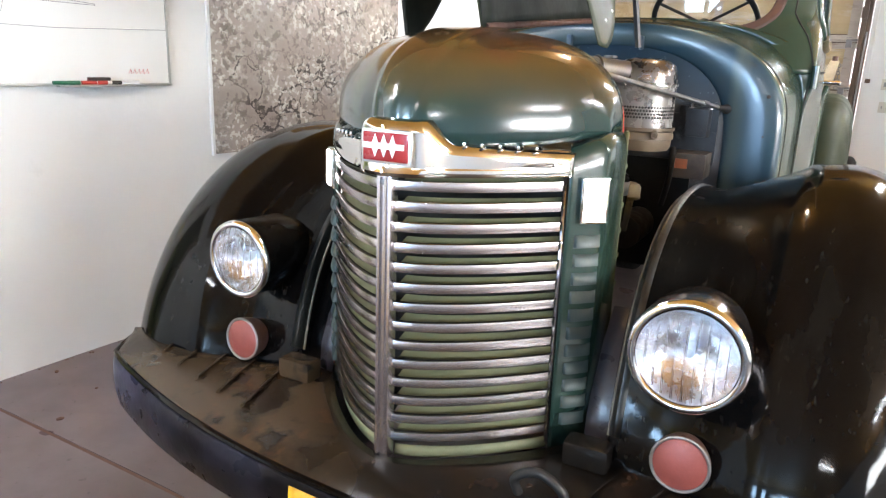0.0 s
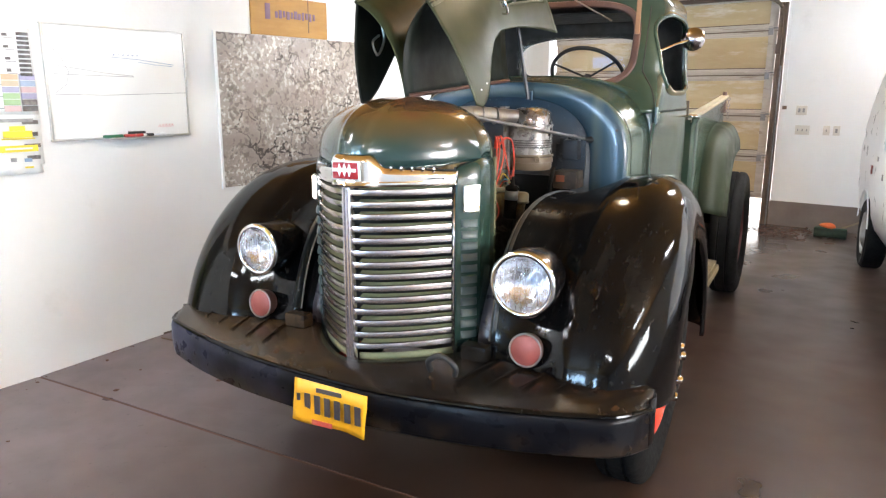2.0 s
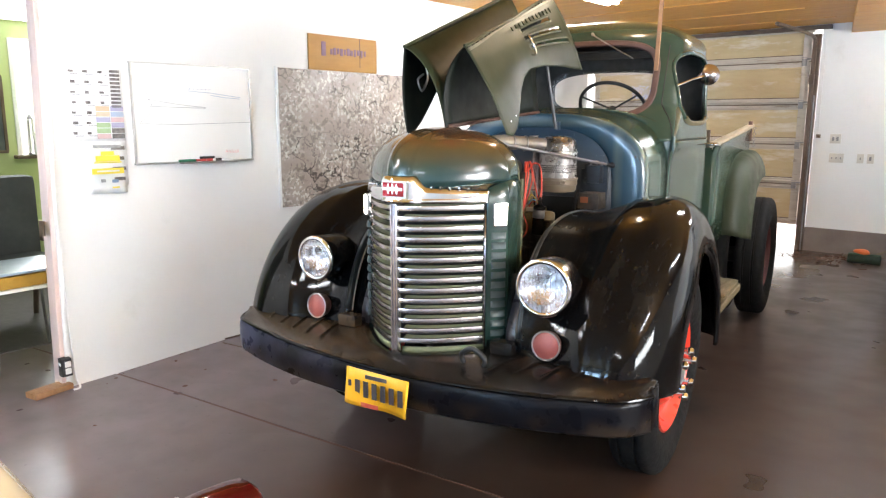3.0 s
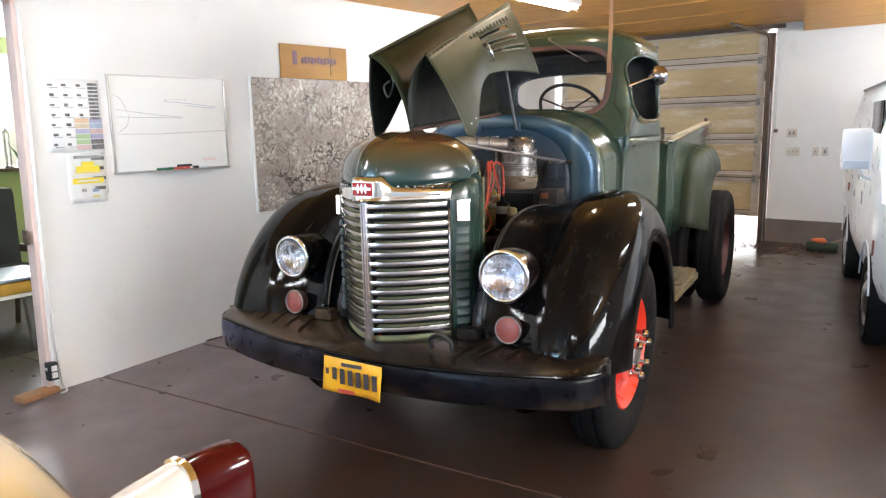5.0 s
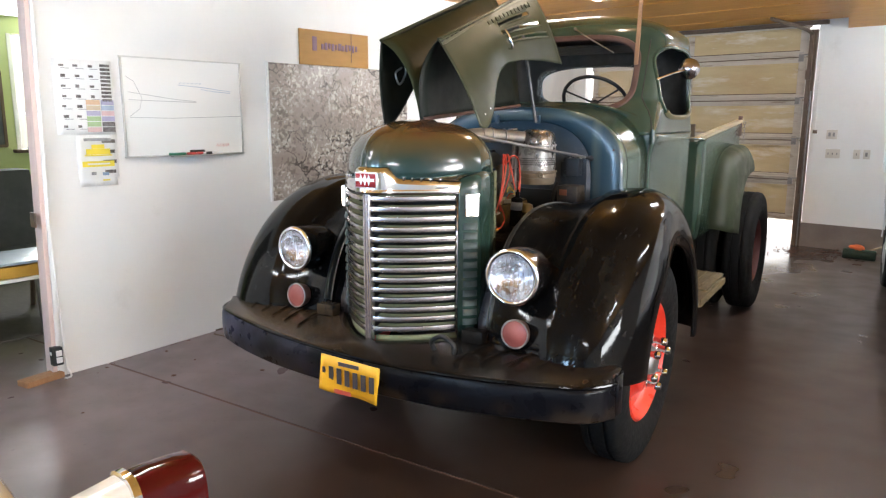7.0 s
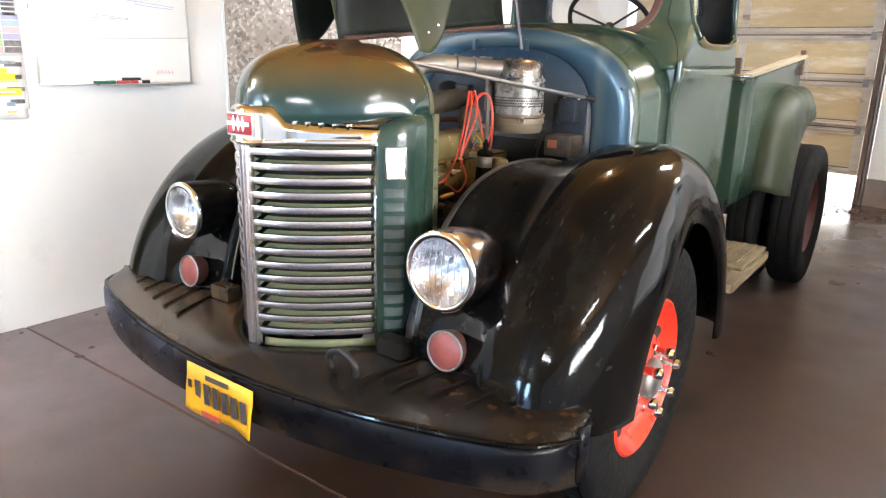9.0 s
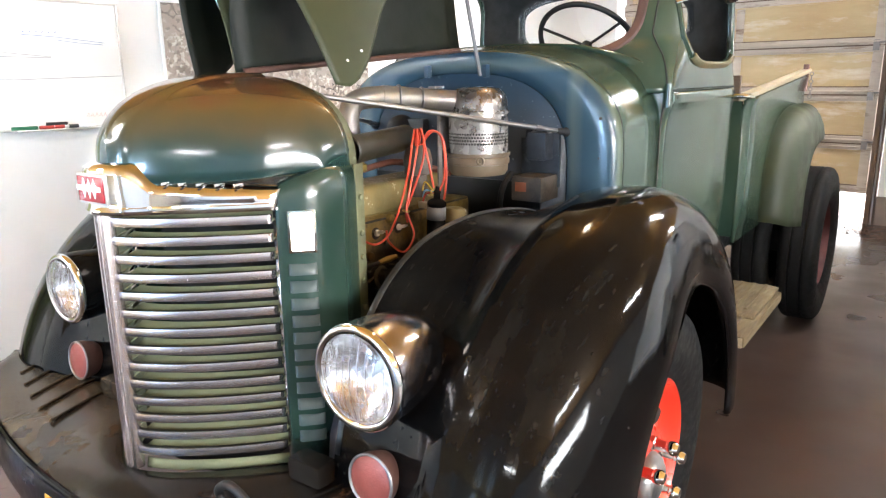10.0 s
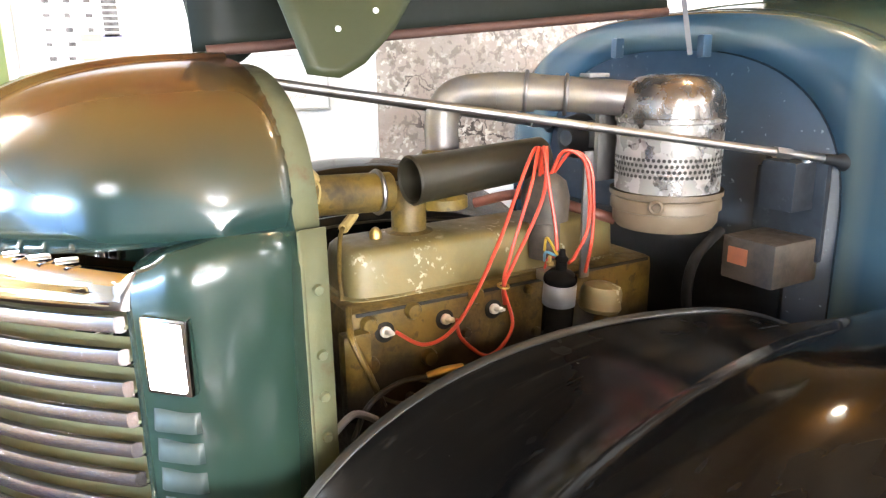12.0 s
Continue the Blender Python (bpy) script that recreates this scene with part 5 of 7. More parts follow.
# ---- truck: hood, both halves raised ----
HV0, HV1 = 0.245, 1.235
def hood_line(v):
    f = (v - HV0) / (HV1 - HV0)
    return Vector((0, v, 1.640 + 0.075 * f))
part("hood_hinge", tube([hood_line(HV0), hood_line(HV1)], 0.009, 10), RUSTY, truck, "rusty centre hinge of the hood")
def top_panel(s, a0, a1, arc):
    """One raised top half: angles from the upright at the hinge and at the outer edge, front and rear."""
    rows = []
    for i in range(15):
        f = i / 14
        p = hood_line(HV0 - 0.02 + (HV1 - HV0 + 0.02) * f)
        b0, b1, L = a0[0] + (a0[1] - a0[0]) * f, a1[0] + (a1[1] - a1[0]) * f, arc[0] + (arc[1] - arc[0]) * f
        row = [p.copy()]
        for k in range(16):
            a = b0 + (b1 - b0) * ((k + 0.5) / 16) ** 1.7
            p = p + Vector((s * math.sin(a), -0.04 * (1 - f) / 16, math.cos(a))) * (L / 16)
            row.append(p.copy())
        rows.append(row)
    return rows
def side_panel(edge, down0, down1, depth, slots, bulge):
    """The side half that hangs from a top half's outer edge, its lower edge cut to clear the fender."""
    NF, NG = 48, 30
    P = [[None] * (NG + 1) for _ in range(NF + 1)]
    for i in range(NF + 1):
        f = i / NF
        h = edge[0].lerp(edge[-1], f)
        d = Vector(down0).lerp(Vector(down1), f)
        k = np.interp(f, depth[0], depth[1])
        side = Vector((1, 0, 0))
        for j in range(NG + 1):
            g_ = j / NG
            P[i][j] = h + d * (g_ * k) + side * bulge * math.sin(math.pi * g_)
    bm = bmesh.new()
    V = [[bm.verts.new(p) for p in r] for r in P]
    for i in range(NF):
        for j in range(NG):
            fm, gm = (i + 0.5) / NF, (j + 0.5) / NG
            if slots and any(lo[0] < fm < lo[1] and lo[2] < gm < lo[3] for lo in slots):
                continue
            bm.faces.new((V[i][j], V[i + 1][j], V[i + 1][j + 1], V[i][j + 1]))
    return bm, P
SL = [(0.50, 0.84, 0.24, 0.31), (0.50, 0.90, 0.40, 0.47), (0.52, 0.94, 0.56, 0.63)]
for s, a0, a1, arc, d0, d1 in ((1, (-0.14, -0.16), (0.98, 0.50), (0.375, 0.640), (0.165, 0.10, -0.385), (0.20, 0.02, -0.425)),
                               (-1, (0.20, 0.12), (1.15, 0.60), (0.43, 0.68), (-0.03, 0.06, -0.39), (-0.06, 0.0, -0.43))):
    rows = top_panel(s, a0, a1, arc)
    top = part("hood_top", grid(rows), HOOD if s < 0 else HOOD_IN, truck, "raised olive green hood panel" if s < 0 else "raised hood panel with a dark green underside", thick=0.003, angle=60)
    edge = [r[-1] for r in rows]
    part("hinge_strip", tube([edge[0], edge[7], edge[-1]], 0.008, 8), HOOD, top)
    for k in range(26):
        if s > 0:
            p = edge[0].lerp(edge[-1], (k + 0.5) / 26)
            part("hinge_knuckle", tube([p + Vector((0.002, 0, -0.008)), p + (edge[-1] - edge[0]).normalized() * 0.020 + Vector((0.002, 0, -0.008))], 0.006, 8), DARK, top)
    prof = ([0, 0.04, 0.08, 0.14, 0.2, 0.28, 0.36, 0.45, 0.6, 0.8, 1.0], [0.97, 1.02, 1.01, 0.95, 0.85, 0.71, 0.61, 0.58, 0.64, 0.78, 0.95])
    bm, P = side_panel(edge, d0, d1, prof, SL if s > 0 else None, 0.018 * s)
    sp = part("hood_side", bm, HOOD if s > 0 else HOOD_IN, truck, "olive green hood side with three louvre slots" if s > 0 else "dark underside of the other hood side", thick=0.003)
    if s > 0:
        for k, sl in enumerate(SL):
            i0, i1, j0, j1 = round(sl[0] * 48), round(sl[1] * 48), round(sl[2] * 30), round(sl[3] * 30)
            for j in (j0, j1):
                part("slot_lip", tube([P[i][j] + Vector((0.008, -0.002, 0.002)) * math.sin(math.pi * (i - i0 + 0.5) / (i1 - i0 + 1)) for i in range(i0, i1 + 1)], 0.0038, 6), HOOD_STRIP, sp, "raised lip of the louvre slot")
        n = Vector((0.004, -0.001, 0.002))
        part("strip", grid([[r[0] + n, r[1] + n * 1.5, r[2] + n * 1.5, r[2] + n * 0.5] for r in P]), HOOD_STRIP, sp, "paler hinge strip along the top edge", thick=0.002)
        for k in range(24):
            p, q = P[2 * k][1] + n * 1.9, P[2 * k + 1][1] + n * 1.9
            part("slot", tube([p, q], 0.0045, 6, flat=0.5), DARK, sp)
        for k in range(12):
            p = P[20 + 2 * k][4]
            q = P[20 + 2 * k][6]
            part("tick", tube([p + Vector((0.006, 0, 0.002)), q + Vector((0.006, 0, 0.002))], 0.004, 6), HOOD, sp)
        a, b = P[24][12], P[24][22]
        n = Vector((0.03, -0.02, 0.0))
        part("latch_handle", tube(bez([a, a + n, (a + b) / 2 + n * 1.4, b + n, b], 5), 0.006, 8), CHROME, sp, "chrome hood latch handle")
        # White discs stand for the light that shows through two holes.
        for (i, j) in ((3, 26), (6, 27)):
            part("hole", lathe([(0, 0.001), (0.0042, 0.001)], 12, face_m(P[i][j] + Vector((0.005, -0.002, 0.002)), (0.9, -0.3, 0.3))), WHITE_PAINT, sp)
    else:
        a = P[9][17]
        part("latch", tube(bez([a + Vector((0.01, 0, 0.06)), a + Vector((0.02, 0, 0.0)), a + Vector((0.02, -0.05, -0.06)), a + Vector((0.01, -0.07, -0.01)), a + Vector((0.01, -0.02, 0.02))], 5), 0.005, 8), ALU, sp, "steel latch wire")
    if s > 0:
        part("hood_prop", box((0, 0, 0), (0.024, 0.010, 1.0), m=face_m((s * 0.100, 1.142, 1.859), Vector((-0.040, -0.036, 0.295))) @ Matrix.Diagonal((1, 1, 0.48, 1))), PROPSTEEL, truck, "flat steel hood prop", smooth=False)
    part("prop_bracket", box((s * 0.128, 1.215, 1.640), (0.018, 0.025, 0.045), bevel=0.004), BLUE, truck)

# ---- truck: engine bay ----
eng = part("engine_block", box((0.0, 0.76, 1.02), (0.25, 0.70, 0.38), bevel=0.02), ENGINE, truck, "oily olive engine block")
part("head", box((0.0, 0.76, 1.185), (0.24, 0.66, 0.035), bevel=0.008), ENGINE, eng)
rows = []
for z, k in ((1.20, 1.0), (1.205, 1.02), (1.212, 1.02), (1.214, 0.93), (1.27, 0.90), (1.288, 0.86), (1.298, 0.76), (1.301, 0.6)):
    rows.append([(0.09 * se(t, 6)[0] * k, 0.745 + 0.315 * se(t, 9)[1] * (0.3 * k + 0.7), z) for t in (2 * math.pi * i / 48 for i in range(48))])
part("rocker_cover", grid(rows, True, caps=True), ROCKER, eng, "grey stained rocker cover")
part("filler_nut", lathe([(0.012, 0), (0.012, 0.012), (0.006, 0.02), (0, 0.022)], 12, Matrix.Translation((0.0, 0.52, 1.30))), BRASS, eng)
plugs = [(0.132, 0.475, 1.165), (0.132, 0.595, 1.165), (0.132, 0.70, 1.165)]
for u, v, z in plugs:
    part("plug_well", lathe([(0.0, 0.002), (0.016, 0.002), (0.019, 0.0)], 16, face_m((0.1262, v, z), (1, 0, 0.1))), DARK, eng)
    m = face_m((0.125, v, z), (1, 0, 0.25))
    sp = part("spark_plug", lathe([(0.010, 0), (0.010, 0.010), (0.0052, 0.012), (0.0052, 0.030), (0.003, 0.032), (0.003, 0.040), (0, 0.041)], 12, m), WHITEWOOD, eng, "white porcelain spark plug")
for u, v, z in ((0.128, 0.445, 1.185), (0.128, 0.53, 1.195), (0.128, 0.445, 1.11), (0.128, 0.56, 1.10), (0.128, 0.66, 1.20)):
    part("bolt", lathe([(0, 0.016), (0.013, 0.015), (0.016, 0.008), (0.016, 0)], 12, face_m((0.124, v, z), (1, 0, 0))), ENGINE, eng)
# thermostat housing, hoses and the open black duct
part("thermostat_housing", lathe([(0.05, 0), (0.05, 0.015), (0.034, 0.02), (0.034, 0.10), (0.03, 0.11), (0, 0.112)], 24, Matrix.Translation((-0.02, 0.60, 1.285))), ENGINE, truck, "olive thermostat housing")
part("radiator_hose", tube([(-0.02, 0.27, 1.40), (-0.02, 0.42, 1.388), (-0.02, 0.56, 1.382)], 0.037, 20), ENGINE, truck, "olive radiator hose")
part("hose_clamp", tor(0.039, 0.005, face_m((-0.02, 0.535, 1.383), (0, 1, -0.03)), 28, 8), DULL, truck)
rows = [(0.046, 0.0), (0.043, -0.004), (0.039, 0.0), (0.039, 0.10), (0.037, 0.3), (0.041, 0.3), (0.043, 0.03), (0.046, 0.0)]
part("air_duct", lathe(rows, 32, face_m((0.055, 0.570, 1.412), (-0.06, 1, 0.055))), DUCT, truck, "open-ended black rubber air duct")
bm = bmesh.new()
bmesh.ops.create_icosphere(bm, subdivisions=3, radius=0.05, matrix=Matrix.Translation((0.012, 0.355, 1.446)) @ Matrix.Rotation(radians(-28), 4, "X") @ Matrix.Diagonal((0.7, 1.25, 0.5, 1)))
for v_ in bm.verts:
    v_.co += 0.006 * noise.noise_vector(v_.co * 22)
part("wrapping", bm, TANCLOTH, truck, "tan wrapping tied on the radiator hose")
part("tie", tube(bez([(0.03, 0.40, 1.43), (0.036, 0.405, 1.41), (0.036, 0.40, 1.385)], 5), 0.0022, 6), TANCLOTH, truck)
for z, v in ((1.09, 0.42), (1.05, 0.455), (1.13, 0.64), (1.06, 0.70), (1.19, 0.78), (1.10, 0.80), (1.02, 0.60), (1.03, 0.52)):
    part("bolt", lathe([(0, 0.010), (0.008, 0.010), (0.010, 0.006), (0.010, 0)], 8, face_m((0.124, v, z), (1, 0, 0))), ENGINE, eng)
part("seam", box((0.0, 0.76, 1.203), (0.252, 0.672, 0.006), bevel=0.002), DARK, eng)
part("bracket", box((0.135, 0.415, 1.10), (0.03, 0.05, 0.16), bevel=0.008), ENGINE, eng)
# carburettor, intake pipe and oil bath air cleaner
part("carburettor", lathe([(0.05, 0), (0.05, 0.02), (0.034, 0.03), (0.03, 0.09), (0.042, 0.10), (0.042, 0.115), (0.03, 0.12)], 24, Matrix.Translation((-0.06, 0.70, 1.33))), ENGINE, truck, "oily brown carburettor top")
pipe = part("intake_pipe", tube(bez([(-0.06, 0.70, 1.44), (-0.06, 0.70, 1.51), (-0.045, 0.725, 1.552), (0.0, 0.79, 1.562), (0.05, 0.87, 1.556), (0.12, 0.96, 1.547), (0.185, 1.045, 1.538)], 8), 0.034, 24), PIPE, truck, "grey-brown steel intake pipe")
for a, b in (((0.03, 0.838, 1.559), 0.038), ((0.075, 0.90, 1.552), 0.037)):
    part("clamp", tor(b, 0.004, face_m(a, (0.6, 0.8, -0.06)), 28, 8), DULL, pipe)
part("strap", box((0.105, 0.945, 1.588), (0.03, 0.05, 0.008), bevel=0.002), DULL, pipe)
part("sleeve", tube([(0.0, 0.79, 1.561), (0.04, 0.853, 1.556)], 0.037, 24), PIPE, pipe)
m = Matrix.Translation((0.195, 1.06, 0))
cl = part("air_cleaner", lathe([(0.100, 1.372), (0.100, 1.50), (0.104, 1.503), (0.104, 1.510), (0.099, 1.512), (0.098, 1.540), (0.090, 1.566), (0.070, 1.582), (0.04, 1.588), (0, 1.589)], 56, m), CANISTER, truck, "worn silver oil bath air cleaner")
part("bowl", lathe([(0.108, 1.372), (0.108, 1.362), (0.102, 1.358), (0.106, 1.350), (0.106, 1.335), (0.101, 1.333), (0.100, 1.31), (0.092, 1.298), (0, 1.296)], 56, m), OILBOWL, cl, "dusty brown oil bowl")
for r_ in range(4):
    for k in range(34):
        a = math.radians(-150 + 5.4 * k + (2.7 if r_ % 2 else 0))
        part("hole", lathe([(0, 0.0012), (0.0036, 0.0012)], 8, face_m((0.195 + 0.100 * math.cos(a), 1.06 + 0.100 * math.sin(a), 1.405 + 0.0105 * r_), (math.cos(a), math.sin(a), 0))), DARK, cl)
part("mounting_strap", box((0.148, 0.900, 1.325), (0.006, 0.022, 0.25), bevel=0.002), DULL, cl, "steel mounting strap")
part("wing_nut", tor(0.011, 0.004, face_m((0.262, 0.967, 1.352), (0.5, -0.8, 0)), 16, 8), OILBOWL, cl)
part("bracket", box((0.10, 0.99, 1.455), (0.012, 0.06, 0.15), bevel=0.003), DULL, cl)
# distributor with red leads, coil, breather
part("distributor", lathe([(0.03, 0), (0.03, 0.07), (0.045, 0.075), (0.047, 0.12), (0.04, 0.15), (0.02, 0.165), (0, 0.166)], 24, Matrix.Translation((0.112, 0.828, 1.245))), REGBOX, truck, "dull grey-brown distributor")
leads = [[(0.118, 0.81, 1.41), (0.128, 0.795, 1.462), (0.152, 0.752, 1.43), (0.188, 0.665, 1.30), (0.196, 0.585, 1.185), (0.186, 0.525, 1.152), (0.165, 0.478, 1.178)],
         [(0.12, 0.815, 1.41), (0.14, 0.79, 1.463), (0.165, 0.755, 1.40), (0.168, 0.71, 1.28), (0.164, 0.698, 1.222), (0.19, 0.70, 1.15), (0.19, 0.65, 1.105), (0.17, 0.605, 1.14), (0.166, 0.597, 1.178)],
         [(0.125, 0.82, 1.41), (0.15, 0.80, 1.464), (0.178, 0.772, 1.38), (0.170, 0.72, 1.27), (0.162, 0.70, 1.221), (0.166, 0.70, 1.185)],
         [(0.13, 0.80, 1.41), (0.155, 0.789, 1.466), (0.178, 0.785, 1.40), (0.192, 0.79, 1.33), (0.205, 0.786, 1.285)],
         [(0.125, 0.83, 1.41), (0.158, 0.835, 1.456), (0.18, 0.868, 1.43), (0.185, 0.875, 1.32), (0.18, 0.85, 1.26), (0.185, 0.83, 1.25)],
         [(0.12, 0.84, 1.41), (0.15, 0.86, 1.452), (0.175, 0.885, 1.42), (0.18, 0.89, 1.30), (0.175, 0.88, 1.22)]]
for l in leads:
    part("ignition_lead", tube(bez(l, 8), 0.0035, 8), WIRE, truck, "bright red ignition lead")
part("lead_clip", tor(0.010, 0.0025, face_m((0.163, 0.698, 1.221), (0.2, 0.1, 1)), 16, 8), BRASS, truck)
m = Matrix.Translation((0.205, 0.788, 1.10)) @ Matrix.Rotation(radians(4), 4, "Y")
coil = part("ignition_coil", lathe([(0, 0), (0.028, 0.002), (0.029, 0.06), (0.029, 0.128), (0.031, 0.131), (0.030, 0.140), (0.022, 0.148), (0.011, 0.152), (0.010, 0.168), (0.012, 0.170), (0.012, 0.174), (0.007, 0.178), (0.005, 0.19), (0, 0.19)], 28, m), BLACK, truck, "glossy black ignition coil")
part("band", lathe([(0.0305, 0.086), (0.0305, 0.127)], 28, m), ZINC, coil, "silver clamp band", thick=0.002)
part("bracket", box((0.168, 0.80, 1.225), (0.05, 0.03, 0.02), bevel=0.004), ALU, coil)
for k, (col, mid) in enumerate((("yellow", (0.17, 0.79, 1.30)), ("blue", (0.175, 0.785, 1.275)), ("red", (0.165, 0.80, 1.26)))):
    c_ = {"yellow": (0.60, 0.42, 0.04), "blue": (0.10, 0.32, 0.50), "red": (0.55, 0.05, 0.03)}[col]
    part("coil_wire", tube(bez([(0.20 + 0.006 * k, 0.795, 1.268), mid, (0.15, 0.80, 1.27 - 0.02 * k)], 6), 0.0026, 6), surf("wire_" + col, c_, None, 20, 0.4, bump=0), truck, "thin " + col + " coil wire")
for v_ in (0.768, 0.800):
    part("terminal", lathe([(0, 0.016), (0.0035, 0.016), (0.0035, 0.006), (0.007, 0.005), (0.007, 0)], 8, Matrix.Translation((0.208, v_, 1.262))), BRASS, truck)
part("breather_cap", lathe([(0.030, 0), (0.038, 0.004), (0.041, 0.010), (0.039, 0.016), (0.039, 0.040), (0.034, 0.050), (0.020, 0.056), (0, 0.057)], 28, Matrix.Translation((0.218, 0.880, 1.155)) @ Matrix.Rotation(radians(-7), 4, "X")), ROCKER, truck, "dull tan oil breather cap")
part("breather_tube", tube([(0.215, 0.905, 1.17), (0.20, 0.90, 1.05)], 0.022, 14), ENGINE, truck)
part("brass_fitting", tube([(0.205, 0.515, 1.103), (0.212, 0.545, 1.107), (0.215, 0.58, 1.109)], [0.007, 0.010, 0.007], 10), BRASS, truck, "brass cable fitting")
part("cable", tube(bez([(0.205, 0.515, 1.103), (0.20, 0.46, 1.10), (0.22, 0.40, 1.085), (0.25, 0.36, 1.05)], 6), 0.005, 8), BLACK_FLAT, truck)
part("dipstick_tube", tube(bez([(0.10, 0.42, 1.21), (0.16, 0.40, 1.18), (0.18, 0.42, 1.12), (0.19, 0.44, 1.06)], 6), 0.006, 8), ENGINE, truck)
for k in range(4):
    part("engine_wire", tube(bez([(0.13, 0.44 + 0.10 * k, 1.06), (0.155, 0.50 + 0.10 * k, 1.035 + 0.006 * k), (0.15, 0.60 + 0.08 * k, 1.05), (0.17, 0.72 + 0.05 * k, 1.03)], 6), 0.004, 6), REGBOX, truck)
part("fuel_pump", lathe([(0.03, 0), (0.036, 0.01), (0.036, 0.03), (0.028, 0.036), (0.024, 0.06), (0, 0.064)], 20, face_m((0.13, 0.58, 1.03), (1, 0, 0.2))), ENGINE, truck, "oily fuel pump")
part("fuel_line", tube(bez([(0.28, 0.32, 1.09), (0.26, 0.36, 1.10), (0.25, 0.40, 1.075)], 6), 0.006, 8), DULL, truck)
part("vacuum_line", tube(bez([(-0.06, 0.50, 1.33), (-0.02, 0.46, 1.315), (0.04, 0.43, 1.27), (0.085, 0.415, 1.22)], 6), 0.0045, 8), ENGINE, truck)
part("fitting", tube([(-0.065, 0.505, 1.335), (-0.03, 0.468, 1.319)], 0.010, 8), TANCLOTH, truck)
reg = part("voltage_regulator", box((0.345, 1.19, 1.245), (0.115, 0.13, 0.085), bevel=0.008), REGBOX, truck, "brown dusty regulator box")
part("label", box((0.325, 1.1235, 1.252), (0.042, 0.003, 0.032)), surf("label_orange", (0.40, 0.13, 0.06), (0.30, 0.12, 0.07), 40, 0.7, bump=0), reg, "faded orange label", smooth=False)
part("relay", box((0.350, 1.215, 1.385), (0.075, 0.07, 0.095), bevel=0.012), BLUE_DIRTY, truck, "black relay on the firewall")
part("relay_base", box((0.345, 1.245, 1.395), (0.13, 0.014, 0.085), bevel=0.004), BLUE_DIRTY, truck)
for u_ in (0.325, 0.385):
    part("terminal", lathe([(0, 0.018), (0.004, 0.018), (0.004, 0.006), (0.009, 0.004), (0.009, 0)], 10, Matrix.Translation((u_, 1.212, 1.430))), DULL, truck)
part("heater_hose", tube(bez([(0.30, 1.10, 1.30), (0.315, 1.02, 1.26), (0.31, 1.01, 1.19), (0.29, 1.05, 1.12)], 8), 0.010, 10), RUBBER, truck)
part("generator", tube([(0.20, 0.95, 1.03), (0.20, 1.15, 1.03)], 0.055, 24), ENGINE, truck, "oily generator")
part("horn", lathe([(0.06, 0), (0.055, 0.03), (0.02, 0.06), (0, 0.06)], 24, face_m((-0.28, 1.24, 1.42), (0.2, -1, 0))), BLACK_FLAT, truck)
part("junction_box", box((-0.20, 1.26, 1.43), (0.08, 0.08, 0.07), bevel=0.01), BLACK_FLAT, truck)
part("oil_line", tube(bez([(-0.1, 0.80, 1.32), (-0.02, 0.86, 1.345), (0.06, 0.92, 1.33), (0.12, 1.0, 1.30)], 8), 0.011, 10), HOSERED, truck)
for s in (1, -1):
    a, b = Vector((s * 0.05, 0.285, 1.598)), Vector((s * 0.405, 1.235, 1.437))
    ro = part("stay_rod", tube([a, b], 0.0075, 10), DULL, truck, "steel stay rod from nose to firewall")
    part("nut", lathe([(0, 0.03), (0.011, 0.03), (0.011, 0), (0, 0)], 6, face_m(b + (a - b) * 0.10, b - a)), DULL, ro)
    part("rod_boot", lathe([(0.006, -0.01), (0.009, 0.0), (0.010, 0.018), (0.018, 0.028), (0.020, 0.05), (0, 0.05)], 18, face_m(b, Vector((s * 0.75, 0.6, -0.1)))), BLACK_FLAT, ro, "black rubber boot of the rod")

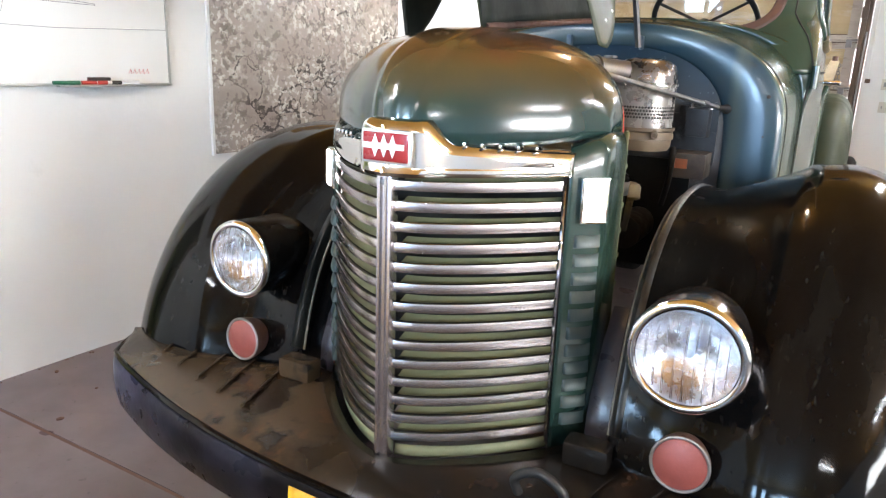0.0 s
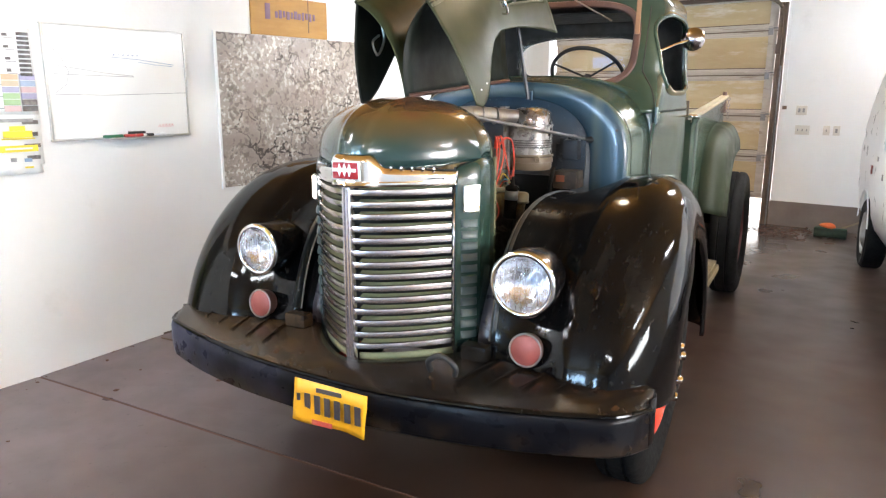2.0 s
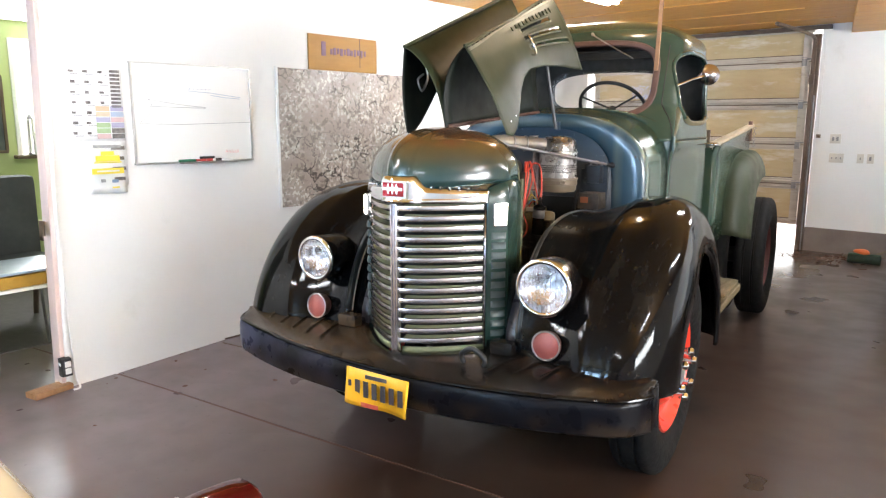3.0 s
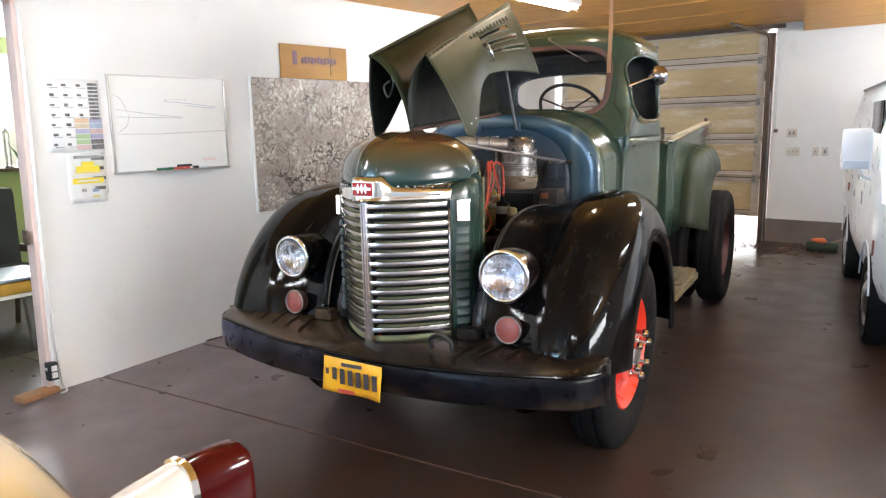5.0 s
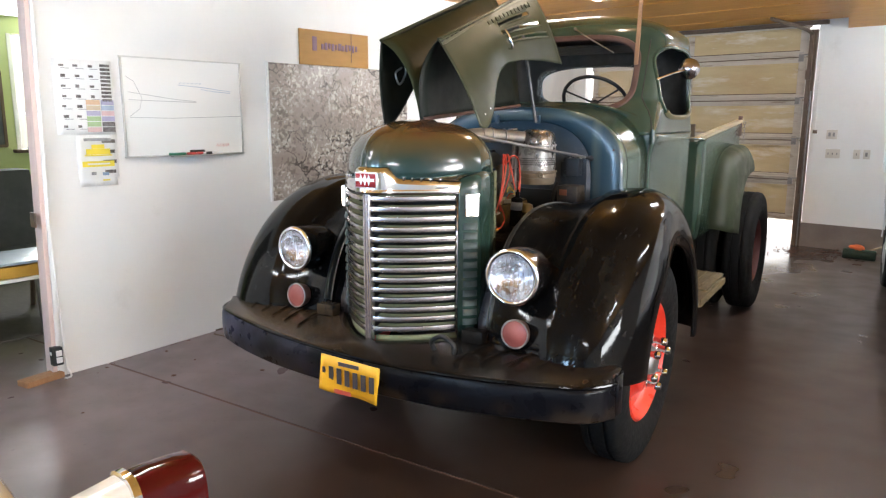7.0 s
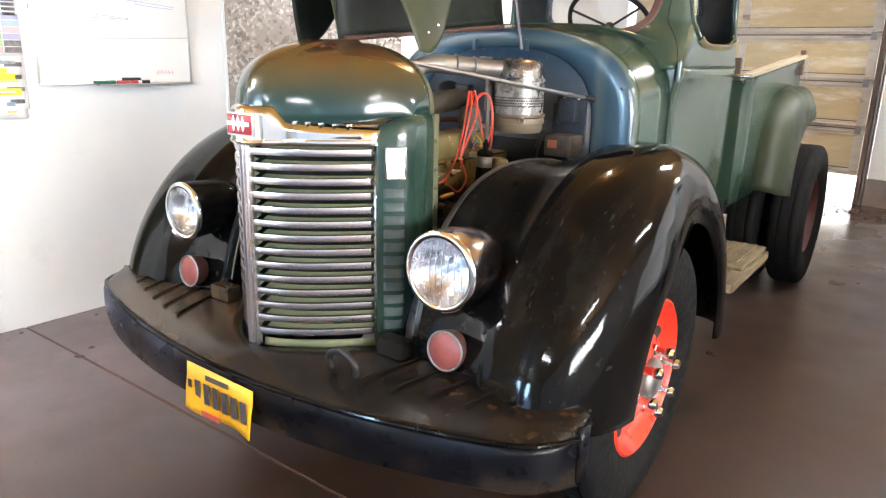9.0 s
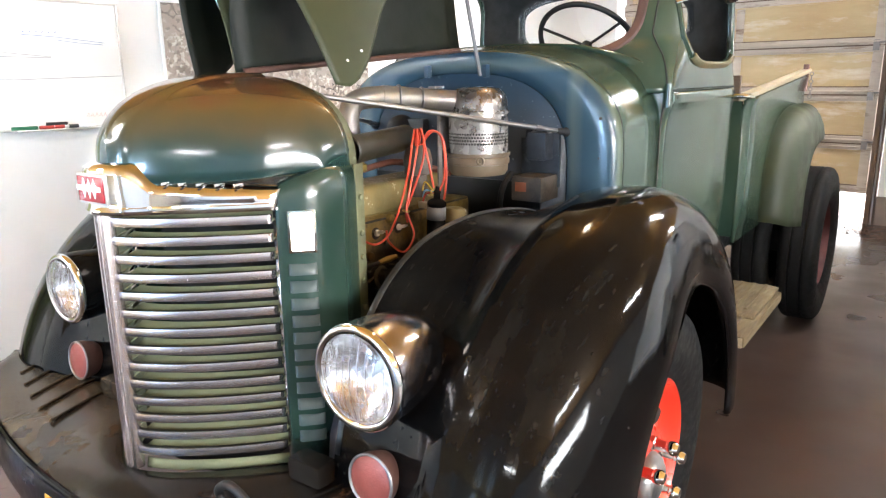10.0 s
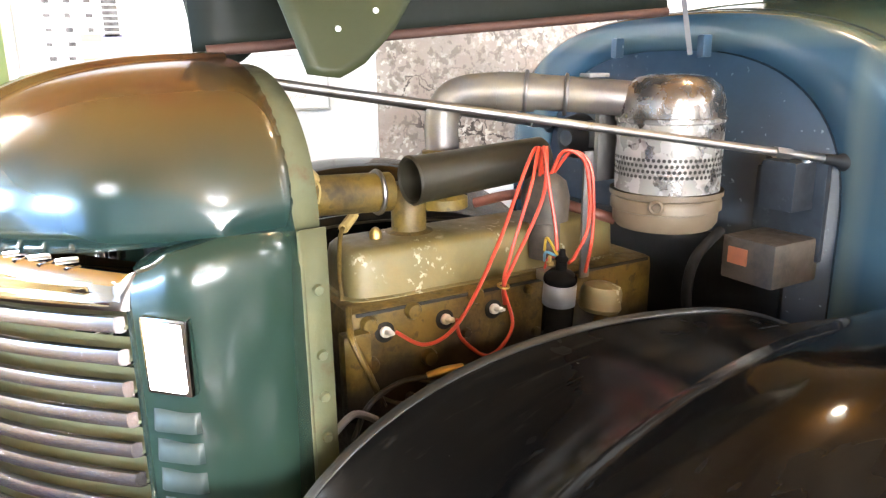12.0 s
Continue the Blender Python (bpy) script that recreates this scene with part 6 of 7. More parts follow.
# ---- truck: bed and rear fenders ----
BU, BV0, BV1 = 0.685, 2.64, 4.22
for s in (1, -1):
    rows = [[(s * (BU + d), v, z0 + f * (1.495 + 0.115 * (v - BV0) / (BV1 - BV0) - z0)) for d, z0, f in ((0, 0.80, 0), (0, 0.80, 0.3), (0, 0.80, 0.7), (0.0, 0.80, 0.93), (0.012, 0.80, 0.97), (0.012, 0.80, 1.0))] for v in np.linspace(BV0, BV1, 7)]
    bed = part("bed_side", grid(rows), CAB, truck, "faded green bed side", thick=0.02)
    part("rail", box((s * BU, (BV0 + BV1) / 2, 1.573), (0.055, BV1 - BV0 + 0.03, 0.024), bevel=0.005, m=Matrix.Translation((0, (BV0 + BV1) / 2, 1.565)) @ Matrix.Rotation(math.atan(0.115 / 1.58), 4, "X") @ Matrix.Translation((0, -(BV0 + BV1) / 2, -1.565))), WOOD_GREY, bed, "weathered wooden bed rail")
    part("stake", tube([(s * BU, BV1 - 0.02, 1.5), (s * BU, BV1 - 0.02, 1.67)], 0.018, 8), RUSTY, bed)
    for k in range(7):
        part("chain_link", tor(0.011, 0.003, face_m((s * (BU + 0.03), BV1 + 0.01 + 0.01 * (k % 2), 1.61 - 0.024 * k), (1, 0, 0) if k % 2 else (0, 1, 0.0)), 12, 6), DULL, bed)
    rows = []
    for j in range(40):
        c_, s_ = se(math.radians(93 + 81 * j / 39), 4.2)
        rows.append([(s * u, 4.25 + (r + 0.17 * min(1, max(0, (r - 0.71) / 0.15))) * c_, 0.50 + r * s_) for u, r in ((BU - 0.03, 0.925), (0.70, 0.935), (0.735, 0.935), (0.77, 0.925), (0.80, 0.90), (0.825, 0.86), (0.845, 0.80), (0.852, 0.74), (0.848, 0.71))])
    part("rear_fender", grid(rows), FENDER_DUSTY, truck, "faded green rear fender", thick=0.004, angle=60)
part("bed_front", box((0, BV0 + 0.01, 1.16), (2 * BU - 0.03, 0.025, 0.66)), CAB, truck, smooth=False)
part("bed_floor", box((0, (BV0 + BV1) / 2, 0.97), (2 * BU - 0.03, BV1 - BV0, 0.04)), WOOD_GREY, truck, smooth=False)
part("bed_board", box((0, BV0 + 0.03, 1.535), (1.30, 0.03, 0.15), bevel=0.004), surf("dark_bed_wood", (0.055, 0.034, 0.020), (0.08, 0.05, 0.03), 5, 0.6, 0.8, bump=0.2, stretch=(0.7, 6, 6)), truck, "dark brown bed front board")

# timber slat propped between windshield and ceiling
t = thing("timber_pole", "thin brown timber pole propped upright against the windshield frame", "pole", TRUCK_M)
part("batten", box((0, 0, 0), (0.022, 0.012, 0.80), bevel=0.002, m=Matrix.Translation((0.548, 1.625, 2.345)) @ Matrix.Rotation(radians(-3), 4, "X") @ Matrix.Rotation(radians(1.0), 4, "Y")), BROWNWOOD, t)

# ---- garage door ----
gd = thing("garage_door", "raised sectional garage door with faded tan wooden panels", "garage door")
zs = [0.315, 0.855, 1.375, 1.89, 2.43, 2.86]
GMX, GW = (GX0 + GX1) / 2, GX1 - GX0
for a, b in zip(zs, zs[1:]):
    part("panel", box((GMX - 0.03, BY + 0.066, (a + b) / 2), (GW - 0.12, 0.02, b - a - 0.15), bevel=0.003), DOORPANEL, gd, "faded tan plywood panel")
    part("rail", box((GMX, BY + 0.05, a + 0.042), (GW, 0.045, 0.074), bevel=0.005), DOORRAIL, gd)
    part("rail", box((GMX, BY + 0.05, b - 0.036), (GW, 0.045, 0.062), bevel=0.005), DOORRAIL, gd)
    part("panel_foot_strip", box((GMX, BY + 0.058, a + 0.085), (GW - 0.14, 0.034, 0.011)), BROWNSTEEL, gd, "dark strip along the foot of the panel", smooth=False)
    part("moulding", box((GMX - 0.03, BY + 0.044, b - 0.074), (GW - 0.14, 0.03, 0.014), bevel=0.004), DOORPANEL, gd)
for z in zs[1:-1]:
    part("brace", box((GMX, BY + 0.012, z + 0.040), (GW - 0.02, 0.034, 0.014), bevel=0.003), DOORRAIL, gd)
    part("brace", box((GMX, BY + 0.018, z - 0.034), (GW - 0.02, 0.022, 0.010), bevel=0.003), DOORRAIL, gd)
    part("shadow_gap", box((GMX, BY + 0.024, z), (GW - 0.02, 0.008, 0.014)), BROWNSTEEL, gd, smooth=False)
for x in (GX0 + 0.06, (GX0 + GX1) / 2):
    for a, b in zip(zs, zs[1:]):
        part("stile", box((x, BY + 0.047, (a + b) / 2), (0.09, 0.012, b - a - 0.11), bevel=0.003), DOORRAIL, gd)
for z in zs[1:-1]:
    part("hinge", box((GX1 - 0.09, BY + 0.008, z), (0.06, 0.018, 0.11), bevel=0.004), DULL, gd, "steel door hinge")
    part("roller", tube([(GX1 - 0.06, BY - 0.004, z + 0.03), (GX1 + 0.02, BY - 0.004, z + 0.03)], 0.010, 8), DULL, gd)
part("lift_handle", tube(bez([(-1.9, BY + 0.02, 0.50), (-1.9, BY - 0.02, 0.50), (-1.78, BY - 0.02, 0.50), (-1.78, BY + 0.02, 0.50)], 5), 0.008, 8), BROWNSTEEL, gd)
part("stile", box((GX1 - 0.07, BY + 0.035, 1.56), (0.10, 0.03, 2.48), bevel=0.004), DOORRAIL, gd)
tr = thing("door_track", "brown steel door track and post", "door track", kind="structure")
part("track", box((GX1 + 0.03, BY - 0.02, 1.38), (0.05, 0.07, 2.76), bevel=0.006), BROWNSTEEL, tr)
part("post", box((GX1 + 0.075, BY - 0.012, 1.38), (0.04, 0.05, 2.76), bevel=0.006), BROWNSTEEL, tr)
part("bracket", box((GX1 + 0.03, BY - 0.06, 2.2), (0.06, 0.05, 0.12), bevel=0.004), BROWNSTEEL, tr)
part("cable_pipe", tube([(GX1 + 0.075, BY - 0.045, 0.0), (GX1 + 0.075, BY - 0.045, 2.0)], 0.010, 8), DULL, tr)
part("header", box((-2.0, BY - 0.05, 2.835), (2.1, 0.08, 0.05), bevel=0.004), BROWNSTEEL, tr)
part("curved_track", tube(bez([(GX1 + 0.03, BY - 0.02, 2.5), (GX1 + 0.03, BY - 0.06, 2.64), (GX1 + 0.03, BY - 0.25, 2.73), (GX1 + 0.03, BY - 1.6, 2.73)], 6), 0.022, 8), BROWNSTEEL, tr)
# bright yard beyond the raised door; the bank is added as a reflector
yard = grid([[(-12, BY + 0.29, -0.004), (8, BY + 0.29, -0.004)], [(-12, BY + 3.0, -0.01), (8, BY + 3.0, -0.01)], [(-12, BY + 5.0, 0.35), (8, BY + 5.0, 0.35)], [(-12, BY + 22, 6.6), (8, BY + 22, 6.6)], [(-12, BY + 40, 9.0), (8, BY + 40, 9.0)]])
tagged(part("ground", yard, surf("pale_gravel", (0.74, 0.71, 0.66), (0.66, 0.63, 0.58), 2, 0.8, 0.9, bump=0.2)), "pale sunlit gravel yard outside, with an unseen bank added for the floor's glare", "ground", kind="structure")

# ---- back wall fittings ----
def plate_thing(name, x, z, w, h, kind_, label):
    t = thing(name, label, "wall socket" if kind_ != "switch" else "light switch", pose(x, BY, z))
    part("cover", box((0, -0.006, 0), (w, 0.012, h), bevel=0.003), surf("cover_ivory", (0.60, 0.56, 0.48), (0.54, 0.50, 0.43), 8, 0.4, 0.5, bump=0), t)
    n = max(1, round(w / 0.06))
    for k in range(n):
        cx = (k - (n - 1) / 2) * 0.05
        part("toggle" if kind_ == "switch" else "outlet", box((cx, -0.014, 0), (0.012 if kind_ == "switch" else 0.026, 0.014, 0.028 if kind_ == "switch" else 0.05), bevel=0.002), DULL, t)
    return t
plate_thing("double_socket", -0.80, 1.458, 0.125, 0.115, "socket", "ivory double socket plate on the white wall")
plate_thing("triple_switch", -0.77, 1.218, 0.165, 0.115, "switch", "ivory triple light switch plate on the white wall")
plate_thing("single_switch", -0.50, 1.219, 0.075, 0.115, "switch", "ivory single light switch plate on the white wall")
plate_thing("single_socket", -0.39, 1.22, 0.075, 0.115, "socket", "ivory single socket plate on the white wall")
t = thing("door_button", "small dark door opener button beside the track", "button", pose(-1.0, BY, 1.489))
part("case", box((0, -0.012, 0), (0.05, 0.024, 0.045), bevel=0.004), BROWNSTEEL, t)
part("wire", tube([(0.0, -0.004, 0.02), (-0.01, -0.004, 0.5), (-0.01, -0.004, 1.2)], 0.003, 6), WHITEWOOD, t)

# ---- things on the west wall; local x runs along the wall, local z up, local -y into the room ----
def on_wall(y, z):
    return pose(WX, y, z, 0, 0, 90)
wb = thing("whiteboard", "whiteboard in a thin aluminium frame with faint drawings", "whiteboard", on_wall((1.372 + 2.245) / 2, (1.385 + 2.03) / 2))
w2, h2 = 0.437, 0.325
part("panel", box((0, -0.010, 0), (2 * w2, 0.016, 2 * h2), bevel=0.002), BOARD, wb)
for a, b, c, d in ((0, h2, 2 * w2 + 0.02, 0.010), (0, -h2, 2 * w2 + 0.02, 0.014), (w2, 0, 0.010, 2 * h2), (-w2, 0, 0.010, 2 * h2)):
    part("frame_bar", box((a, -0.013, b), (c, 0.026, d), bevel=0.003), ALU, wb)
part("tray", box((0.07, -0.045, -h2 - 0.004), (0.42, 0.06, 0.010), bevel=0.003), ALU, wb)
INKGREY = surf("marker_grey", (0.22, 0.22, 0.23), (0.40, 0.40, 0.40), 30, 0.6, bump=0)
INKBLUE = surf("marker_blue", (0.14, 0.24, 0.42), (0.30, 0.38, 0.50), 30, 0.6, bump=0)
INKRED = surf("marker_red", (0.75, 0.25, 0.25), (0.75, 0.38, 0.36), 30, 0.6, bump=0)
def stroke(points, material, r=0.0022):
    part("pen_line", tube([Vector((x, -0.0185, z)) for x, z in points], r, 5, flat=0.5), material, wb)
stroke([(-0.40, -0.065), (-0.1, -0.07), (0.43, -0.055)], INKGREY)
stroke([(-0.40, 0.10), (-0.1, 0.06), (0.08, 0.045)], INKGREY)
stroke([(-0.40, 0.05), (-0.2, 0.045), (0.08, 0.040)], INKGREY)
stroke([(-0.41, 0.20), (-0.36, 0.17), (-0.31, 0.06), (-0.33, -0.01), (-0.40, -0.06)], INKGREY)
stroke([(-0.05, 0.155), (0.12, 0.145), (0.36, 0.12)], INKBLUE)
stroke([(0.12, 0.130), (0.22, 0.118), (0.35, 0.11)], INKBLUE)
for k in range(6):
    stroke([(-0.04 + 0.03 * k, 0.165), (-0.03 + 0.03 * k, 0.172)], INKBLUE, 0.003)
for k in range(5):
    stroke([(0.22 + 0.022 * k, -0.27), (0.23 + 0.022 * k, -0.25), (0.235 + 0.022 * k, -0.272)], INKRED, 0.003)
def pen(x, col, name="marker_pen", ln=0.12, r=0.009, rot=0.0):
    t = thing(name, {"g": "green", "k": "black", "r": "red", "w": "white"}[col] + " marker pen lying on the whiteboard tray", "marker pen", on_wall((1.372 + 2.245) / 2 + x, (1.385 + 2.03) / 2) @ pose(0, -0.05, -h2 + 0.011, 0, rot, 0), group="marker pens on the tray")
    m = {"g": surf("pen_green", (0.02, 0.16, 0.08), None, 20, 0.4, bump=0), "k": BLACK_FLAT, "r": surf("pen_red", (0.5, 0.05, 0.04), None, 20, 0.4, bump=0), "w": WHITE_PAINT}[col]
    part("barrel", tube([(-ln / 2, 0, 0), (ln * 0.1, 0, 0)], r, 12), m if col != "k" else WHITE_PAINT, t)
    part("cap", tube([(ln * 0.1, 0, 0), (ln / 2, 0, 0)], r * 1.08, 12), m, t)
pen(-0.10, "g")
pen(0.03, "r")
pen(0.10, "k")
pen(0.19, "w")
t = thing("board_eraser", "dark felt board eraser on the whiteboard tray", "eraser", on_wall((1.372 + 2.245) / 2 + 0.06, (1.385 + 2.03) / 2) @ pose(0, -0.035, -h2 + 0.02, 0, 0, 0))
part("felt", box((0, 0, 0), (0.10, 0.035, 0.03), bevel=0.004), BLACK_FLAT, t)

# relief-like aerial map on a board
MAP = surf("aerial_print", (0.27, 0.222, 0.19), (0.36, 0.305, 0.262), 3.2, 0.35, 0.5, bump=0.0, wear=(0.44, 0.395, 0.35), wear_at=0.60, wear_scale=16)
def map_marks(N, L, src):
    vec, xyz = split(N, L)
    vo = N.new("ShaderNodeTexVoronoi")
    vo.feature = "DISTANCE_TO_EDGE"
    vo.inputs["Scale"].default_value = 4.5
    mixv = N.new("ShaderNodeVectorMath")
    mixv.operation = "MULTIPLY_ADD"
    nz = N.new("ShaderNodeTexNoise")
    nz.inputs["Scale"].default_value, nz.inputs["Detail"].default_value = 7, 6
    L.new(vec, nz.inputs["Vector"])
    L.new(nz.outputs["Color"], mixv.inputs[0])
    mixv.inputs[1].default_value = (0.35, 0.35, 0.35)
    L.new(vec, mixv.inputs[2])
    L.new(mixv.outputs[0], vo.inputs["Vector"])
    river = math_node(N, L, "MULTIPLY", math_node(N, L, "LESS_THAN", vo.outputs["Distance"], 0.034), ramp_node(N, L, noise_node(N, L, vec, 2.1), 0.42, 0.55))
    src = over(N, L, src, river, (0.055, 0.042, 0.034))
    zone = ramp_node(N, L, noise_node(N, L, vec, 3.2), 0.42, 0.58)
    src = over(N, L, src, math_node(N, L, "MULTIPLY", ramp_node(N, L, noise_node(N, L, vec, 34, 9), 0.52, 0.58), zone), (0.58, 0.55, 0.49))
    src = over(N, L, src, math_node(N, L, "MULTIPLY", ramp_node(N, L, noise_node(N, L, vec, 28, 9), 0.54, 0.62), 0.7), (0.14, 0.115, 0.095))
    return src
more(MAP, map_marks)
mp_ = thing("aerial_map", "large grey-brown aerial map print on a board with white edge", "map", on_wall((2.49 + 4.0) / 2, (0.995 + 2.062) / 2))
part("print", box((0, -0.014, 0), (1.49, 0.020, 1.062), bevel=0.002), MAP, mp_)
for a, b, c, d in ((-0.75, 0, 0.018, 1.08), (0.75, 0, 0.018, 1.08), (0, -0.535, 1.5, 0.014)):
    part("edge", box((a, -0.010, b), (c, 0.020, d), bevel=0.002), WHITEWOOD, mp_)

sg = thing("wooden_sign", "orange-brown plywood sign with worn purple lettering", "sign", on_wall((2.80 + 3.523) / 2, 2.20))
part("board", box((0, -0.011, 0), (0.722, 0.016, 0.275), bevel=0.003), SIGNWOOD, sg)
part("split_line", box((0.17, -0.0195, 0.02), (0.006, 0.003, 0.24)), BROWNSTEEL, sg, smooth=False)
part("writing_bar", box((-0.215, -0.0205, 0.03), (0.045, 0.004, 0.11), bevel=0.001), PURPLE, sg)
for k, w in enumerate((0.035, 0.04, 0.03, 0.04, 0.025, 0.045, 0.04, 0.03, 0.035, 0.03, 0.03)):
    part("writing_bar", box((-0.135 + 0.036 * k, -0.0205, 0.012 + 0.004 * (k % 3)), (w * 0.72, 0.004, 0.045 + 0.012 * (k % 2)), bevel=0.001), PURPLE, sg)

# papers
random.seed(4)
def sheet(name, y0, y1, z0, z1, label, curl=0.006):
    t = thing(name, label, "poster", on_wall((y0 + y1) / 2, (z0 + z1) / 2))
    w, h = (y1 - y0) / 2, (z1 - z0) / 2
    rows = [[(x, -0.003 - curl * (1 + math.sin(7 * x / w + z / h * 3)) * (0.3 + 0.7 * (z < 0)) * abs(z / h), z) for x in np.linspace(-w, w, 9)] for z in np.linspace(-h, h, 9)]
    part("paper", grid(rows), PAPER, t, thick=0.001)
    return t, w, h
def blot(t, x, z, w, h, material, d=-0.0135, name="print_block"):
    part(name, box((x, d, z), (w, 0.002, h)), material, t, smooth=False)
PR = {k: surf("print_" + k, c, tuple(0.85 * v for v in c), 25, 0.8, bump=0) for k, c in dict(orange=(0.66, 0.45, 0.30), green=(0.38, 0.52, 0.28), violet=(0.42, 0.40, 0.56), pink=(0.66, 0.46, 0.46), blue=(0.40, 0.48, 0.60), tan=(0.60, 0.50, 0.36)).items()}
po, w, h = sheet("chart_poster", 0.955, 1.315, 1.535, 1.995, "white chart poster with small pictures and coloured tables", 0.003)
for r_ in range(7):
    for c_ in range(3):
        if not (c_ > 1 and r_ < 3):
            blot(po, -w + 0.05 + 0.085 * c_ + 0.01 * random.random(), -h + 0.05 + r_ * 0.062, 0.022 + 0.010 * random.random(), 0.012 + 0.008 * random.random(), GREYINK)
            blot(po, -w + 0.075 + 0.085 * c_, -h + 0.033 + r_ * 0.062, 0.05, 0.004, INKGREY, name="writing_bar")
for k in range(10):
    blot(po, w - 0.045, h - 0.03 - 0.024 * k, 0.062, 0.016, GREYINK)
for k, c in enumerate(("orange", "tan", "violet", "green", "green", "pink")):
    blot(po, w - 0.135, -h + 0.20 - 0.034 * k, 0.085, 0.030, PR[c])
for k, c in enumerate(("violet", "blue", "pink", "violet", "orange", "blue")):
    blot(po, w - 0.045, -h + 0.20 - 0.034 * k, 0.080, 0.030, PR[c] if k < 4 else GREYINK)
pb, w, h = sheet("picture_sheet", 1.20, 1.315, 1.255, 1.53, "white sheet with dark pictures below the chart poster", 0.003)
for k in range(4):
    blot(pb, 0.0, h - 0.04 - 0.065 * k, 0.07 if k % 2 else 0.085, 0.022, GREYINK)
py, w, h = sheet("yellow_flyer", 1.06, 1.302, 1.205, 1.53, "curled white and yellow flyer pinned over another sheet", 0.012)
YEL = surf("flyer_yellow", (0.82, 0.66, 0.06), (0.78, 0.62, 0.06), 10, 0.7, bump=0)
blot(py, 0.0, h - 0.072, 0.08, 0.026, YEL, -0.032)
blot(py, 0.0, h - 0.104, 0.15, 0.036, YEL, -0.032)
blot(py, 0.0, h - 0.128, 0.17, 0.008, YEL, -0.032)
blot(py, 0.0, -0.02, 0.20, 0.036, YEL, -0.024)
blot(py, 0.0, -0.02, 0.14, 0.010, PAPER, -0.0255, "writing_bar")
blot(py, 0.0, h - 0.028, 0.17, 0.018, INKGREY, -0.034, "writing_bar")
blot(py, -0.035, -0.08, 0.03, 0.02, INKGREY, -0.026)
blot(py, 0.04, -0.085, 0.04, 0.02, INKBLUE, -0.026)
blot(py, 0.04, -0.125, 0.045, 0.01, YEL, -0.030)

# metal box, cable and timber offcut at the doorway's foot
t = thing("socket_box", "dark metal socket box with a white outlet on the jamb", "socket box", pose(WX + 0.035, DY1 - 0.005, 0.15))
part("case", box((0, 0, 0), (0.06, 0.06, 0.115), bevel=0.005), BLACK_FLAT, t)
part("outlet", box((0.034, 0.005, 0.022), (0.012, 0.034, 0.036), bevel=0.003), WHITEWOOD, t)
part("outlet", box((0.034, 0.005, -0.022), (0.012, 0.034, 0.036), bevel=0.003), WHITEWOOD, t)
part("label", box((0.0, -0.0315, 0.02), (0.03, 0.002, 0.018)), PAPER, t, smooth=False)
t = thing("white_cable", "white cable running down the door jamb to the floor", "cable")
part("cable", tube(bez([(WX + 0.03, DY1 + 0.058, 2.4), (WX + 0.028, DY1 + 0.048, 1.7), (WX + 0.03, DY1 + 0.030, 1.0), (WX + 0.032, DY1 + 0.040, 0.5), (WX + 0.03, DY1 + 0.05, 0.1), (WX + 0.05, DY1 + 0.06, 0.03), (WX + 0.09, DY1 + 0.05, 0.012), (WX + 0.10, DY1 + 0.01, 0.012)], 8), 0.006, 8), WHITEWOOD, t)
t = thing("timber_offcut", "short timber offcut lying across the doorway", "timber", pose(WX + 0.02, 0.72, 0.002, 0, 0, 12))
part("board", box((0, 0, 0.018), (0.11, 0.24, 0.036), bevel=0.004), BROWNWOOD, t)
t = thing("thin_stick", "thin dark stick lying on the floor near the wall", "stick", pose(-2.93, 1.925, 0.047, 0, 1.5, 14))
part("rod", tube([(-0.12, 0, 0.004), (0.22, 0, 0.004)], 0.005, 6), BROWNSTEEL, t)
for k, (x, y) in enumerate(((-2.98, 1.02), (-3.03, 1.10), (-2.55, 1.32), (-2.7, 1.55), (-3.0, 1.5), (-2.2, 1.75), (-2.4, 0.7))):
    t = thing("debris", "small crumb of dirt on the concrete", "debris", pose(x, y, fz(x, y), 0, 0, 40 * k), group="crumbs on the floor")
    bm = bmesh.new()
    bmesh.ops.create_icosphere(bm, subdivisions=1, radius=0.011 + 0.004 * (k % 3), matrix=Matrix.Diagonal((1, 0.7, 0.45, 1)))
    part("crumb", bm, JOINT, t)

bm = bmesh.new()
random.seed(23)
for k in range(120):
    y = random.uniform(1.0, 5.2)
    x = WX + 0.012 + abs(random.gauss(0, 0.022)) if k < 130 else random.uniform(WX + 0.1, -1.6)
    if k >= 130:
        y = joint_y(x) + random.gauss(0, 0.02)
    r_ = random.uniform(0.002, 0.006)
    bmesh.ops.create_icosphere(bm, subdivisions=1, radius=r_, matrix=Matrix.Translation((x, y, fz(x, y) + 0.3 * r_)) @ Matrix.Diagonal((1.4, 1, 0.6, 1)))
tagged(part("floor_dirt", bm, JOINT, weld=False), "crumbs of brown dirt along the wall and the joint", "dirt", kind="stuff")

# ---- side room seen through the doorway ----
SX = -6.6
wall("side_room_wall_west", [((SX - T, -1.6, 0), (SX, 0.9, CZ)), ((SX - T, 0.9, 0), (SX, 2.6, 1.31)), ((SX - T, 0.9, 2.47), (SX, 2.6, CZ)), ((SX - T, 2.40, 1.31), (SX, 2.6, 2.47)), ((SX - T, 0.9, 1.31), (SX, 1.80, 2.47))], "pale green wall of the side room", GREENWALL)
wall("side_room_wall_north", [((SX, 2.6, 0), (WX - T, 2.7, CZ))], "pale green wall of the side room", GREENWALL)
wall("side_room_wall_south", [((SX, -1.7, 0), (WX - T, -1.6, CZ))], "pale green wall of the side room", GREENWALL)
